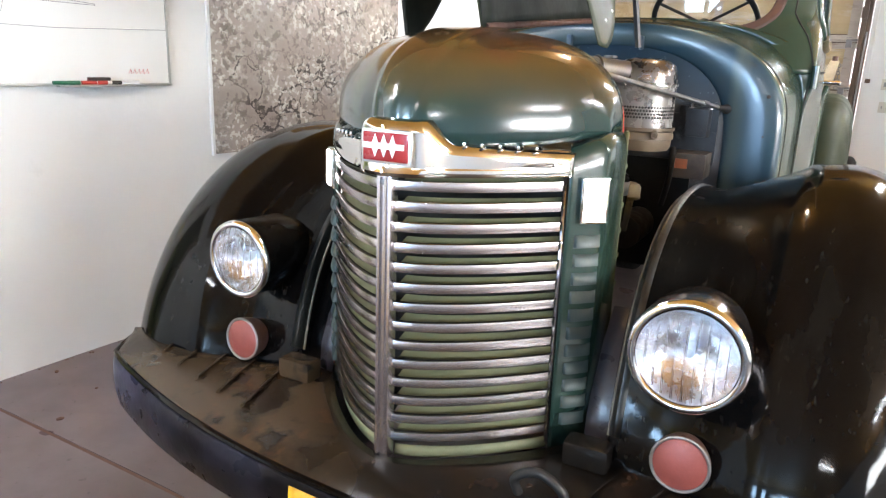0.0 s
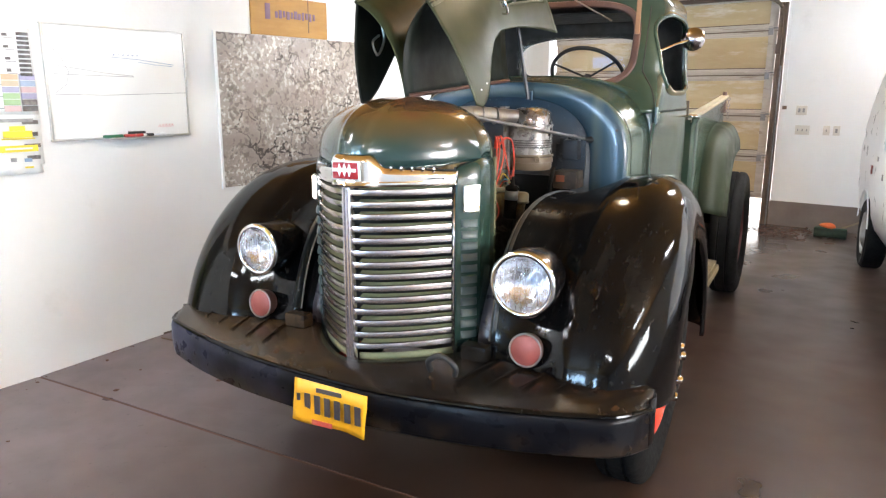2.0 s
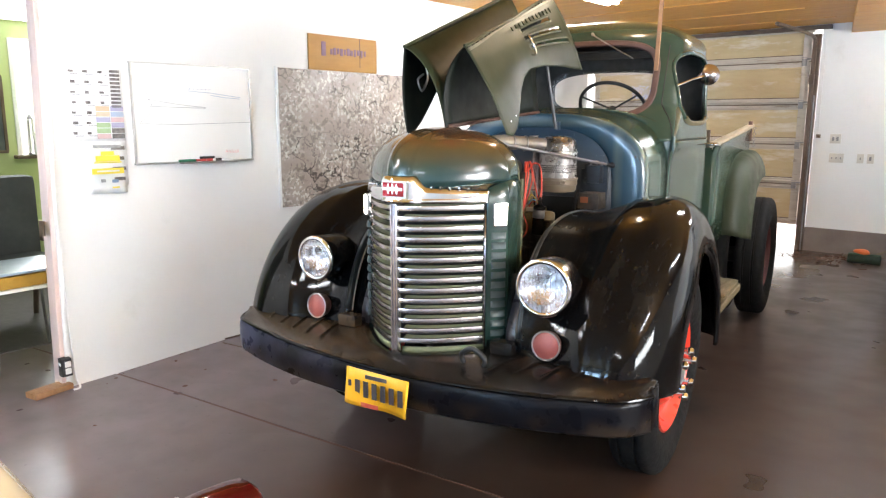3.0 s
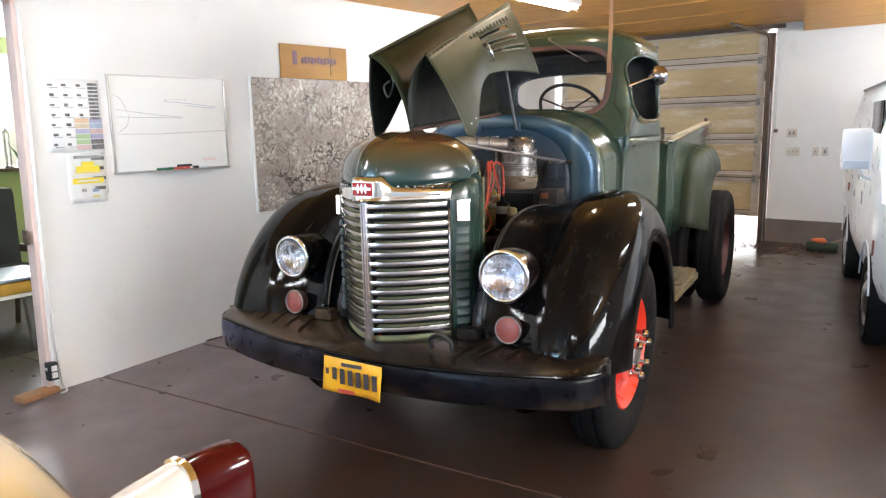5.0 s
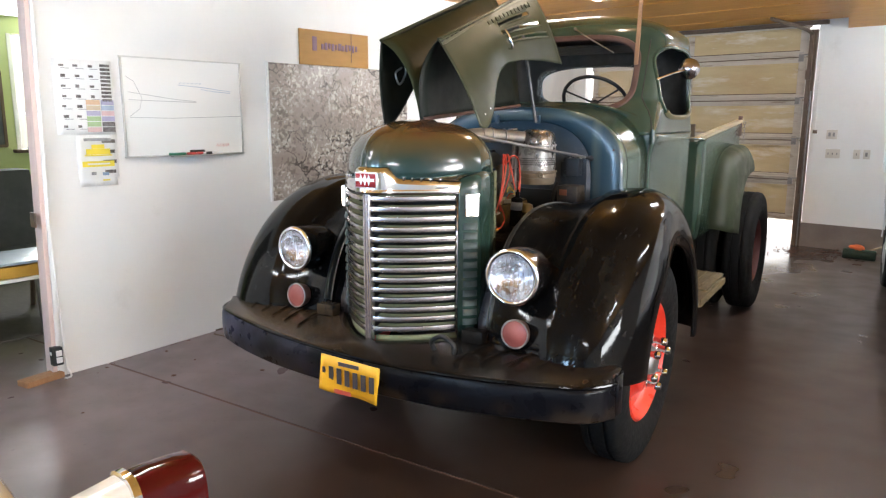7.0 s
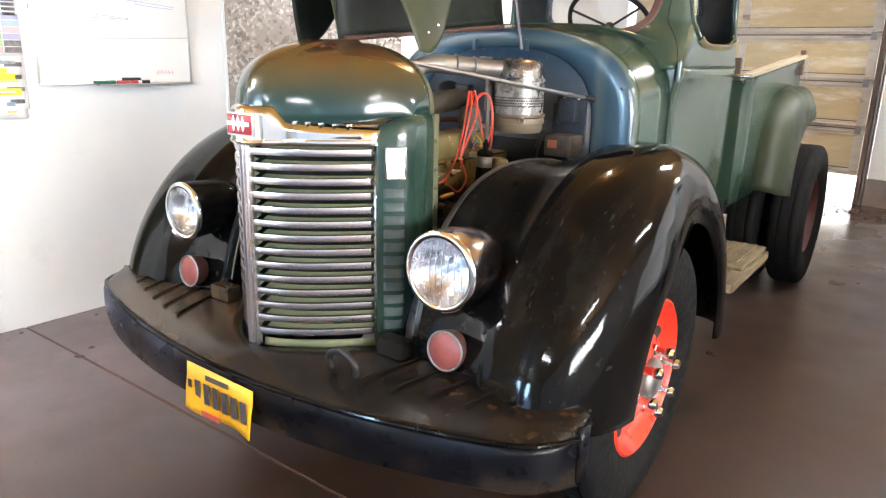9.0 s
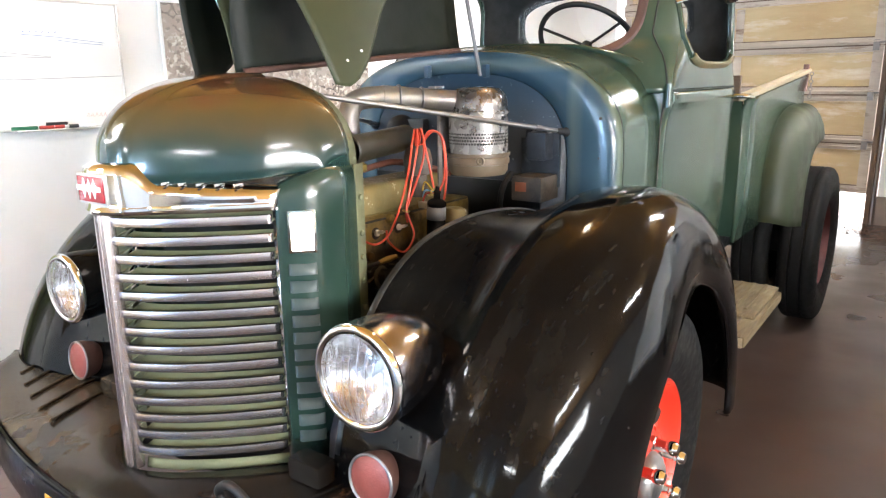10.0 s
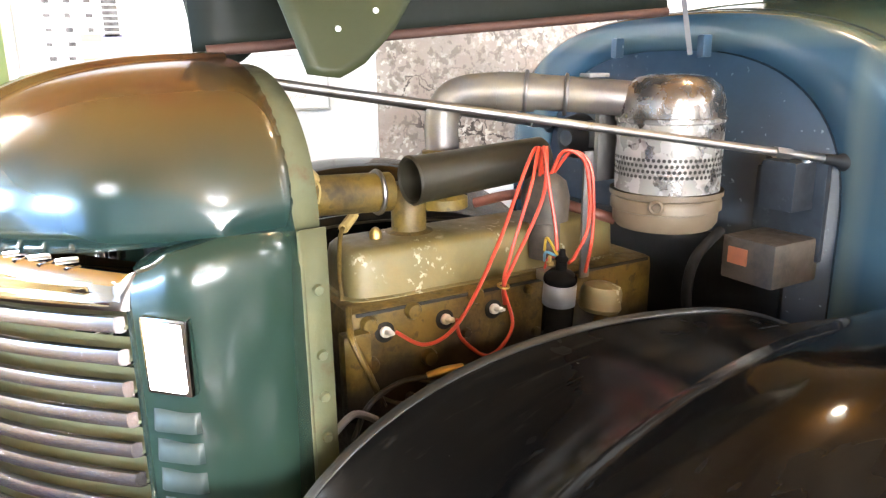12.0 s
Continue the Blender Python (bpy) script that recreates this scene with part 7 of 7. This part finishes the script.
wall("side_room_ceiling", [((SX, -1.7, 2.64), (WX - T, 2.7, 2.74))], "white ceiling of the side room", WHITEWOOD)
win = thing("window_1", "bright window with a white frame and dark sill in the side room", "window", kind="structure")
for y in (1.82, 2.38):
    part("window_frame", box((SX - 0.03, y, 1.89), (0.08, 0.04, 1.16), bevel=0.004), WHITEWOOD, win)
part("window_sill", box((SX + 0.04, 2.10, 1.295), (0.16, 0.68, 0.035), bevel=0.006), BROWNSTEEL, win)
g_ = part("pane", box((SX - 0.06, 2.10, 1.89), (0.006, 0.52, 1.16)), GLASS, win, smooth=False)
g_.visible_shadow = False
t = thing("glass_lantern", "small lantern with posts on the window sill", "lantern", pose(SX + 0.06, 1.92, 1.313))
for k in range(4):
    part("post", tube([(0.03 * (k % 2) - 0.015, 0.04 * (k // 2) - 0.02, 0), (0.03 * (k % 2) - 0.015, 0.04 * (k // 2) - 0.02, 0.36)], 0.006, 6), DULL, t)
part("cap", lathe([(0.04, 0.36), (0.035, 0.38), (0.01, 0.42), (0, 0.43)], 16), DULL, t)
part("base", lathe([(0.0, 0), (0.045, 0), (0.045, 0.02), (0, 0.02)], 16), DULL, t)
t = thing("potted_plant", "small dark plant in a pot on the window sill", "plant", pose(SX + 0.07, 2.03, 1.313))
part("pot", lathe([(0.0, 0), (0.03, 0), (0.04, 0.07), (0.036, 0.07), (0, 0.06)], 16), BLACK_FLAT, t)
LEAF = surf("leaf", (0.03, 0.07, 0.03), (0.05, 0.10, 0.04), 8, 0.5, bump=0)
for k in range(14):
    a, l = k * 2.4, 0.06 + 0.03 * (k % 3)
    d = Vector((math.cos(a), math.sin(a), 1.2 + 0.3 * (k % 4)))
    d.normalize()
    s_ = d.orthogonal().normalized() * 0.012
    p = Vector((0, 0, 0.065))
    part("leaf", grid([[p, p], [p + d * l * 0.5 - s_, p + d * l * 0.5 + s_], [p + d * l * 1.6, p + d * l * 1.6 + s_ * 0.1]]), LEAF, t)
t = thing("wall_picture", "dark framed picture on the green wall", "picture", pose(SX, 1.44, 1.72, 0, 0, 90))
part("picture", box((0, -0.012, 0), (0.50, 0.016, 0.72), bevel=0.002), surf("dark_print", (0.05, 0.06, 0.08), (0.10, 0.11, 0.12), 6, 0.4, bump=0), t)
for a, b, c, d in ((0, 0.37, 0.54, 0.03), (0, -0.37, 0.54, 0.03), (0.26, 0, 0.03, 0.74), (-0.26, 0, 0.03, 0.74)):
    part("frame_bar", box((a, -0.016, b), (c, 0.03, d), bevel=0.004), BROWNSTEEL, t)
ch = thing("armchair", "dark grey upholstered armchair with a high back", "armchair", pose(-4.75, 1.12, 0.006, 0, 0, 100))
part("seat", box((0, -0.05, 0.47), (0.62, 0.62, 0.20), bevel=0.05), CHAIRCLOTH, ch)
part("backrest", box((0, 0.30, 0.78), (0.66, 0.18, 0.86), bevel=0.07), CHAIRCLOTH, ch)
for s in (1, -1):
    part("armrest", box((s * 0.37, -0.02, 0.68), (0.10, 0.58, 0.07), bevel=0.025), BROWNSTEEL, ch)
    part("arm_post", tube([(s * 0.37, -0.26, 0.66), (s * 0.36, -0.28, 0.0)], 0.022, 10), BROWNSTEEL, ch)
    part("leg", tube([(s * 0.30, 0.30, 0.40), (s * 0.30, 0.36, 0.0)], 0.022, 10), BROWNSTEEL, ch)
bn = thing("bench", "mustard upholstered bench with a pale blue-white top and thin legs", "bench", pose(-3.92, 0.86, 0, 0, 0, 4))
part("top", box((0, 0, 0.665), (0.52, 0.56, 0.020), bevel=0.005), surf("pale_top", (0.30, 0.37, 0.45), (0.26, 0.32, 0.40), 4, 0.3, 0.4, bump=0), bn)
part("cushion", box((0, 0, 0.605), (0.50, 0.54, 0.085), bevel=0.015), MUSTARD, bn)
part("frame", box((0, 0, 0.55), (0.52, 0.56, 0.022), bevel=0.004), WHITEWOOD, bn)
for sx in (1, -1):
    for sy in (1, -1):
        part("leg", tube([(sx * 0.22, sy * 0.23, 0.54), (sx * 0.25, sy * 0.27, 0.0)], 0.012, 8), DULL, bn)

# ---- lamps on the ceiling, with added fill ----
def strip_light(x, y, rz):
    t = thing("strip_light", "lit fluorescent strip light on the ceiling, one of a set with unseen fill lights added", "strip light", pose(x, y, CZ - 0.02, 0, 0, rz), group="ceiling strip lights")
    part("housing", box((0, 0, -0.02), (0.16, 1.26, 0.05), bevel=0.008), WHITEWOOD, t)
    for s in (1, -1):
        part("tube", tube([(s * 0.04, -0.6, -0.062), (s * 0.04, 0.6, -0.062)], 0.016, 10), TUBE, t)
    return t
# Entries 2, 3, 4, 8 and 9 are unseen fill added to brighten walls and van.
FIX = ((-1.65, 4.36, 0), (-1.3, -0.4, 0), (0.3, 5.2, 0), (1.0, 8.2, 0), (2.8, 4.4, 0), (2.3, -2.4, 90), (-2.3, -1.5, 90), (-4.8, 6.5, 0), (3.6, 1.2, 0))
for x, y, rz in FIX:
    strip_light(x, y, rz)
t = thing("ceiling_bulb", "bare lit bulb in a round white holder on the ceiling", "ceiling lamp", pose(-0.52, 2.88, CZ - 0.004))
part("holder", lathe([(0.0, -0.002), (0.075, -0.002), (0.07, -0.02), (0.03, -0.045), (0.022, -0.06), (0, -0.06)], 28), WHITEWOOD, t)
part("bulb", lathe([(0.014, -0.06), (0.018, -0.075), (0.034, -0.10), (0.038, -0.125), (0.03, -0.15), (0.012, -0.162), (0, -0.163)], 24), BULB, t, "lit warm glass bulb")

# ---- white van ----
vm = TRUCK_M @ Matrix.Translation((2.0, 3.3, 0)) @ Matrix.Rotation(radians(3), 4, "Z") @ Matrix.Translation((-1.98, -3.3, 0))
van = thing("van", "old white van with scuffed paint and black tyres", "van", vm)
def van_sec(v):
    nose_ = min(1.0, max(0.0, (v - 2.45) / 0.5))
    roof = 1.10 + 0.90 * min(1, max(0, (v - 2.75) / 0.55)) ** 0.8
    base = [(2.08, 0.40), (2.02, 0.44), (1.985, 0.55), (1.965, 0.75), (1.955, 0.95), (1.955, 1.15), (1.97, 1.22), (1.975, 1.26), (1.965, 1.30), (2.005, 1.55), (2.06, 1.80), (2.10, 1.93), (2.2, 1.98), (2.9, 2.0)]
    out = []
    for u, z in base:
        arch_z = max([0.335 + math.sqrt(max(0, 0.42 ** 2 - (v - vw) ** 2)) if abs(v - vw) < 0.42 else 0 for vw in (3.30, 5.75)])
        z2 = max(min(z, roof + 0.02 * (u - 1.95)), arch_z)
        out.append((u + 0.12 * (1 - nose_) ** 2, v + 0.05 * (1 - nose_) * (u > 2.1), z2))
    return out
vv = [2.45 + 4.0 * k / 80 for k in range(81)]
rows = []
for v in vv:
    r = van_sec(v)
    rows.append(r + [(2 * 2.9 - u, v_, z) for u, v_, z in reversed(r[:-1])])
part("body", grid(rows, False), VAN, van, "scuffed white van body", thick=0.004, angle=50)
bm = bmesh.new()
r = rows[0]
bm.faces.new([bm.verts.new(p) for p in r])
part("front_panel", bm, VAN, van, smooth=False, thick=0.004)
for v in (3.30, 5.75):
    m = face_m((2.065, v, 0.335), (-1, 0, 0))
    wv = part("wheel", lathe([(0.20, 0.06), (0.24, 0.085), (0.30, 0.095), (0.325, 0.08), (0.335, 0.05), (0.335, -0.05), (0.325, -0.08), (0.30, -0.095), (0.2, -0.07)], 48, m), RUBBER, van, "black van tyre")
    part("hubcap", lathe([(0.21, 0.055), (0.20, 0.085), (0.15, 0.07), (0.09, 0.10), (0, 0.105)], 40, m), DULL, wv, "steel hubcap")
    part("arch_well", box((2.32, v, 0.55), (0.30, 0.80, 0.44)), DARK, van, smooth=False)
    part("arch_lip", tube([(1.962, v + 0.425 * math.cos(a), 0.335 + 0.425 * math.sin(a)) for a in np.linspace(0.25, math.pi - 0.25, 25)], 0.008, 8, flat=0.6), VAN, van)
part("side_mirror", box((1.853, 3.30, 1.428), (0.195, 0.11, 0.29), bevel=0.035), VAN, van, "big white side mirror")
part("mirror_lip", box((1.853, 3.243, 1.315), (0.16, 0.02, 0.06), bevel=0.008), surf("pale_blue", (0.55, 0.64, 0.72), None, 5, 0.3, bump=0), van)
part("mirror_arm", tube(bez([(1.88, 3.32, 1.30), (1.90, 3.33, 1.24), (1.93, 3.36, 1.22), (1.965, 3.40, 1.20)], 5), 0.014, 8), VAN, van)
part("roof_gutter", tube([(2.07, 3.3, 1.92), (2.088, 4.0, 1.93), (2.088, 6.4, 1.93)], 0.014, 8), DULL, van)
part("side_glass", box((2.008, 3.75, 1.60), (0.012, 0.75, 0.34), bevel=0.003, m=Matrix()), BLACK, van, "dark van window")
part("door_handle", box((1.948, 4.05, 1.16), (0.02, 0.10, 0.025), bevel=0.006), CHROME, van)
part("side_marker", box((1.953, 2.75, 0.80), (0.012, 0.05, 0.10), bevel=0.004), LENS_RED, van)
part("side_marker", box((1.948, 5.4, 0.98), (0.012, 0.06, 0.08), bevel=0.004), LENS_RED, van)
for v, z, w, h in ((3.9, 1.02, 0.06, 0.10), (4.3, 1.16, 0.10, 0.05), (4.7, 0.98, 0.05, 0.05), (5.1, 1.10, 0.07, 0.04)):
    part("paint_chip", box((1.952, v, z), (0.006, w, h), bevel=0.002), DULL, van)
part("underbody", box((2.9, 4.45, 0.45), (1.4, 3.9, 0.2)), DARK, van, smooth=False)
part("bumper", tube([(2.12, 2.46, 0.5), (2.3, 2.40, 0.5), (3.5, 2.40, 0.5), (3.7, 2.46, 0.5)], 0.06, 12), VAN, van)

# ---- broom and clutter by the back wall ----
t = thing("push_broom", "push broom head with dark green bristles lying on the floor", "broom", pose(-0.24, 8.74, 0.0, 0, 0, 4))
part("bristles", tube([(-0.17, 0, 0.055), (0.0, 0, 0.058), (0.17, 0, 0.055)], 0.055, 14), surf("dark_bristle", (0.010, 0.022, 0.012), (0.02, 0.035, 0.018), 30, 0.9, bump=0.4), t)
part("block", box((0, 0.01, 0.112), (0.34, 0.05, 0.02), bevel=0.006), surf("green_block", (0.02, 0.06, 0.03), None, 20, 0.5, bump=0), t)
part("handle", tube([(0.10, 0.03, 0.115), (0.42, 0.16, 0.26)], 0.010, 8), WOOD_GREY, t)
t = thing("orange_bag", "crumpled orange plastic bag on the floor", "bag", pose(-0.27, 8.76, 0.142))
bm = bmesh.new()
bmesh.ops.create_icosphere(bm, subdivisions=3, radius=0.06, matrix=Matrix.Diagonal((1.5, 0.9, 0.6, 1)))
for v_ in bm.verts:
    v_.co *= 1 + 0.35 * noise.noise(v_.co * 14)
part("bag", bm, ORANGE, t)
bm = bmesh.new()
random.seed(11)
for k in range(120):
    x, y = random.gauss(-0.68, 0.28), random.gauss(8.80, 0.18)
    if y < BY - 0.06:
        l, a = random.uniform(0.02, 0.10), random.uniform(0, 3.14)
        tube([(x, y, 0.005), (x + l * math.cos(a), y + l * math.sin(a), 0.005 + random.uniform(0, 0.02))], random.uniform(0.002, 0.007), 5, bm)
tagged(part("litter", bm, JOINT), "scattered twigs and sweepings along the back wall", "litter", kind="stuff")

# ---- cream car whose tail stands beside the walk ----
car = thing("car", "cream classic car with a dark red fin lamp", "car")
def fin_rows(sx):
    rows = []
    for y, w, z0, z1, dx in ((-1.9, 0.12, 0.45, 0.83, 0.0), (-1.3, 0.12, 0.48, 0.84, 0.0), (-0.8, 0.105, 0.55, 0.86, 0.01), (-0.45, 0.080, 0.66, 0.905, 0.022), (-0.30, 0.068, 0.71, 0.942, 0.03), (-0.212, 0.062, 0.73, 0.962, 0.036)):
        row = []
        for k in range(28):
            c, s_ = se(2 * math.pi * k / 28, 2.4 + 0.8 * (y > -0.4))
            row.append((sx * (0.86 + dx + w * c) - 0.57, y, (z0 + z1) / 2 + (z1 - z0) / 2 * s_))
        rows.append(row)
    return rows
for sx in (1, -1):
    rows = fin_rows(sx)
    part("tail_fin", grid(rows, True), IVORY, car, "ivory tail fin", angle=70)
    last = rows[-1]
    mid = sum((Vector(p) for p in last), Vector()) / len(last)
    d = Vector((sx * 0.30, 1, 0.24)).normalized()
    def ring(k, t_, tw=0.0):
        return [mid + (Vector(p) - mid) * k + d * t_ for p in last]
    part("lamp_ring", grid([ring(1.0, -0.002), ring(1.07, 0.0), ring(1.07, 0.014), ring(1.0, 0.016)], True), CHROME, car, "chrome ring round the lamp")
    part("tail_lamp", grid([ring(0.99, 0.014), ring(1.0, 0.05), ring(0.96, 0.10), ring(0.92, 0.130), ring(0.85, 0.139), ring(0.6, 0.143), ring(0.05, 0.145)], True), MAROON, car, "glossy dark red tail lamp")
    tip = mid + d * 0.13 + Vector((sx * 0.012, 0, -0.025))
    part("lamp_tip", lathe([(0.016, 0), (0.016, 0.012), (0.010, 0.02), (0, 0.022)], 16, face_m(tip, d)), CHROME, car)
rows = []
for y, zc, w in ((-1.9, 0.95, 0.74), (-1.3, 0.955, 0.74), (-0.8, 0.95, 0.73), (-0.5, 0.935, 0.72), (-0.40, 0.918, 0.715), (-0.34, 0.895, 0.71), (-0.30, 0.86, 0.71), (-0.285, 0.81, 0.70), (-0.285, 0.70, 0.70), (-0.285, 0.50, 0.70)):
    rows.append([(-0.57 + w * x, y, zc - 0.05 * abs(x) ** 3 - 0.02 * x * x) for x in np.linspace(-1, 1, 21)])
part("trunk_lid", grid(rows), CREAM, car, "cream trunk lid", thick=0.004, angle=70)
rows = []
for y in (-1.9, -0.32):
    rows.append([(-0.57 + x, y, z) for x, z in ((-0.92, 0.35), (-0.94, 0.6), (-0.86, 0.70), (0.86, 0.70), (0.94, 0.6), (0.92, 0.35))])
part("lower_body", grid(rows, True, caps=True), CREAM, car, smooth=False)
part("rear_bumper", tube(bez([(-1.50, -0.5, 0.48), (-1.42, -0.30, 0.48), (-0.57, -0.22, 0.48), (0.28, -0.30, 0.48), (0.36, -0.5, 0.48)], 8), 0.055, 14), CHROME, car, "chrome rear bumper")
for x in (-1.3, 0.16):
    part("wheel", lathe([(0.18, -0.09), (0.30, -0.095), (0.335, -0.06), (0.34, 0), (0.335, 0.06), (0.30, 0.095), (0.18, 0.09)], 40, face_m((x, -1.35, 0.34), (1, 0, 0))), RUBBER, car)
rows = []
for y, zc, w in ((-5.2, 0.86, 0.8), (-4.6, 0.92, 0.8), (-3.9, 0.98, 0.78), (-3.6, 1.25, 0.66), (-3.2, 1.36, 0.62), (-2.6, 1.36, 0.62), (-2.2, 1.2, 0.66), (-1.9, 0.95, 0.78)):
    rows.append([(-0.57 + w * 1.2, y, 0.4), (-0.57 + w * 1.2, y, 0.8)] + [(-0.57 + w * math.cos(a), y, 0.82 + (zc - 0.82) * math.sin(a) ** 0.7) for a in np.linspace(0.1, math.pi - 0.1, 15)] + [(-0.57 - w * 1.2, y, 0.8), (-0.57 - w * 1.2, y, 0.4)])
part("cabin", grid(rows), CREAM, car, "cream car body", thick=0.01)
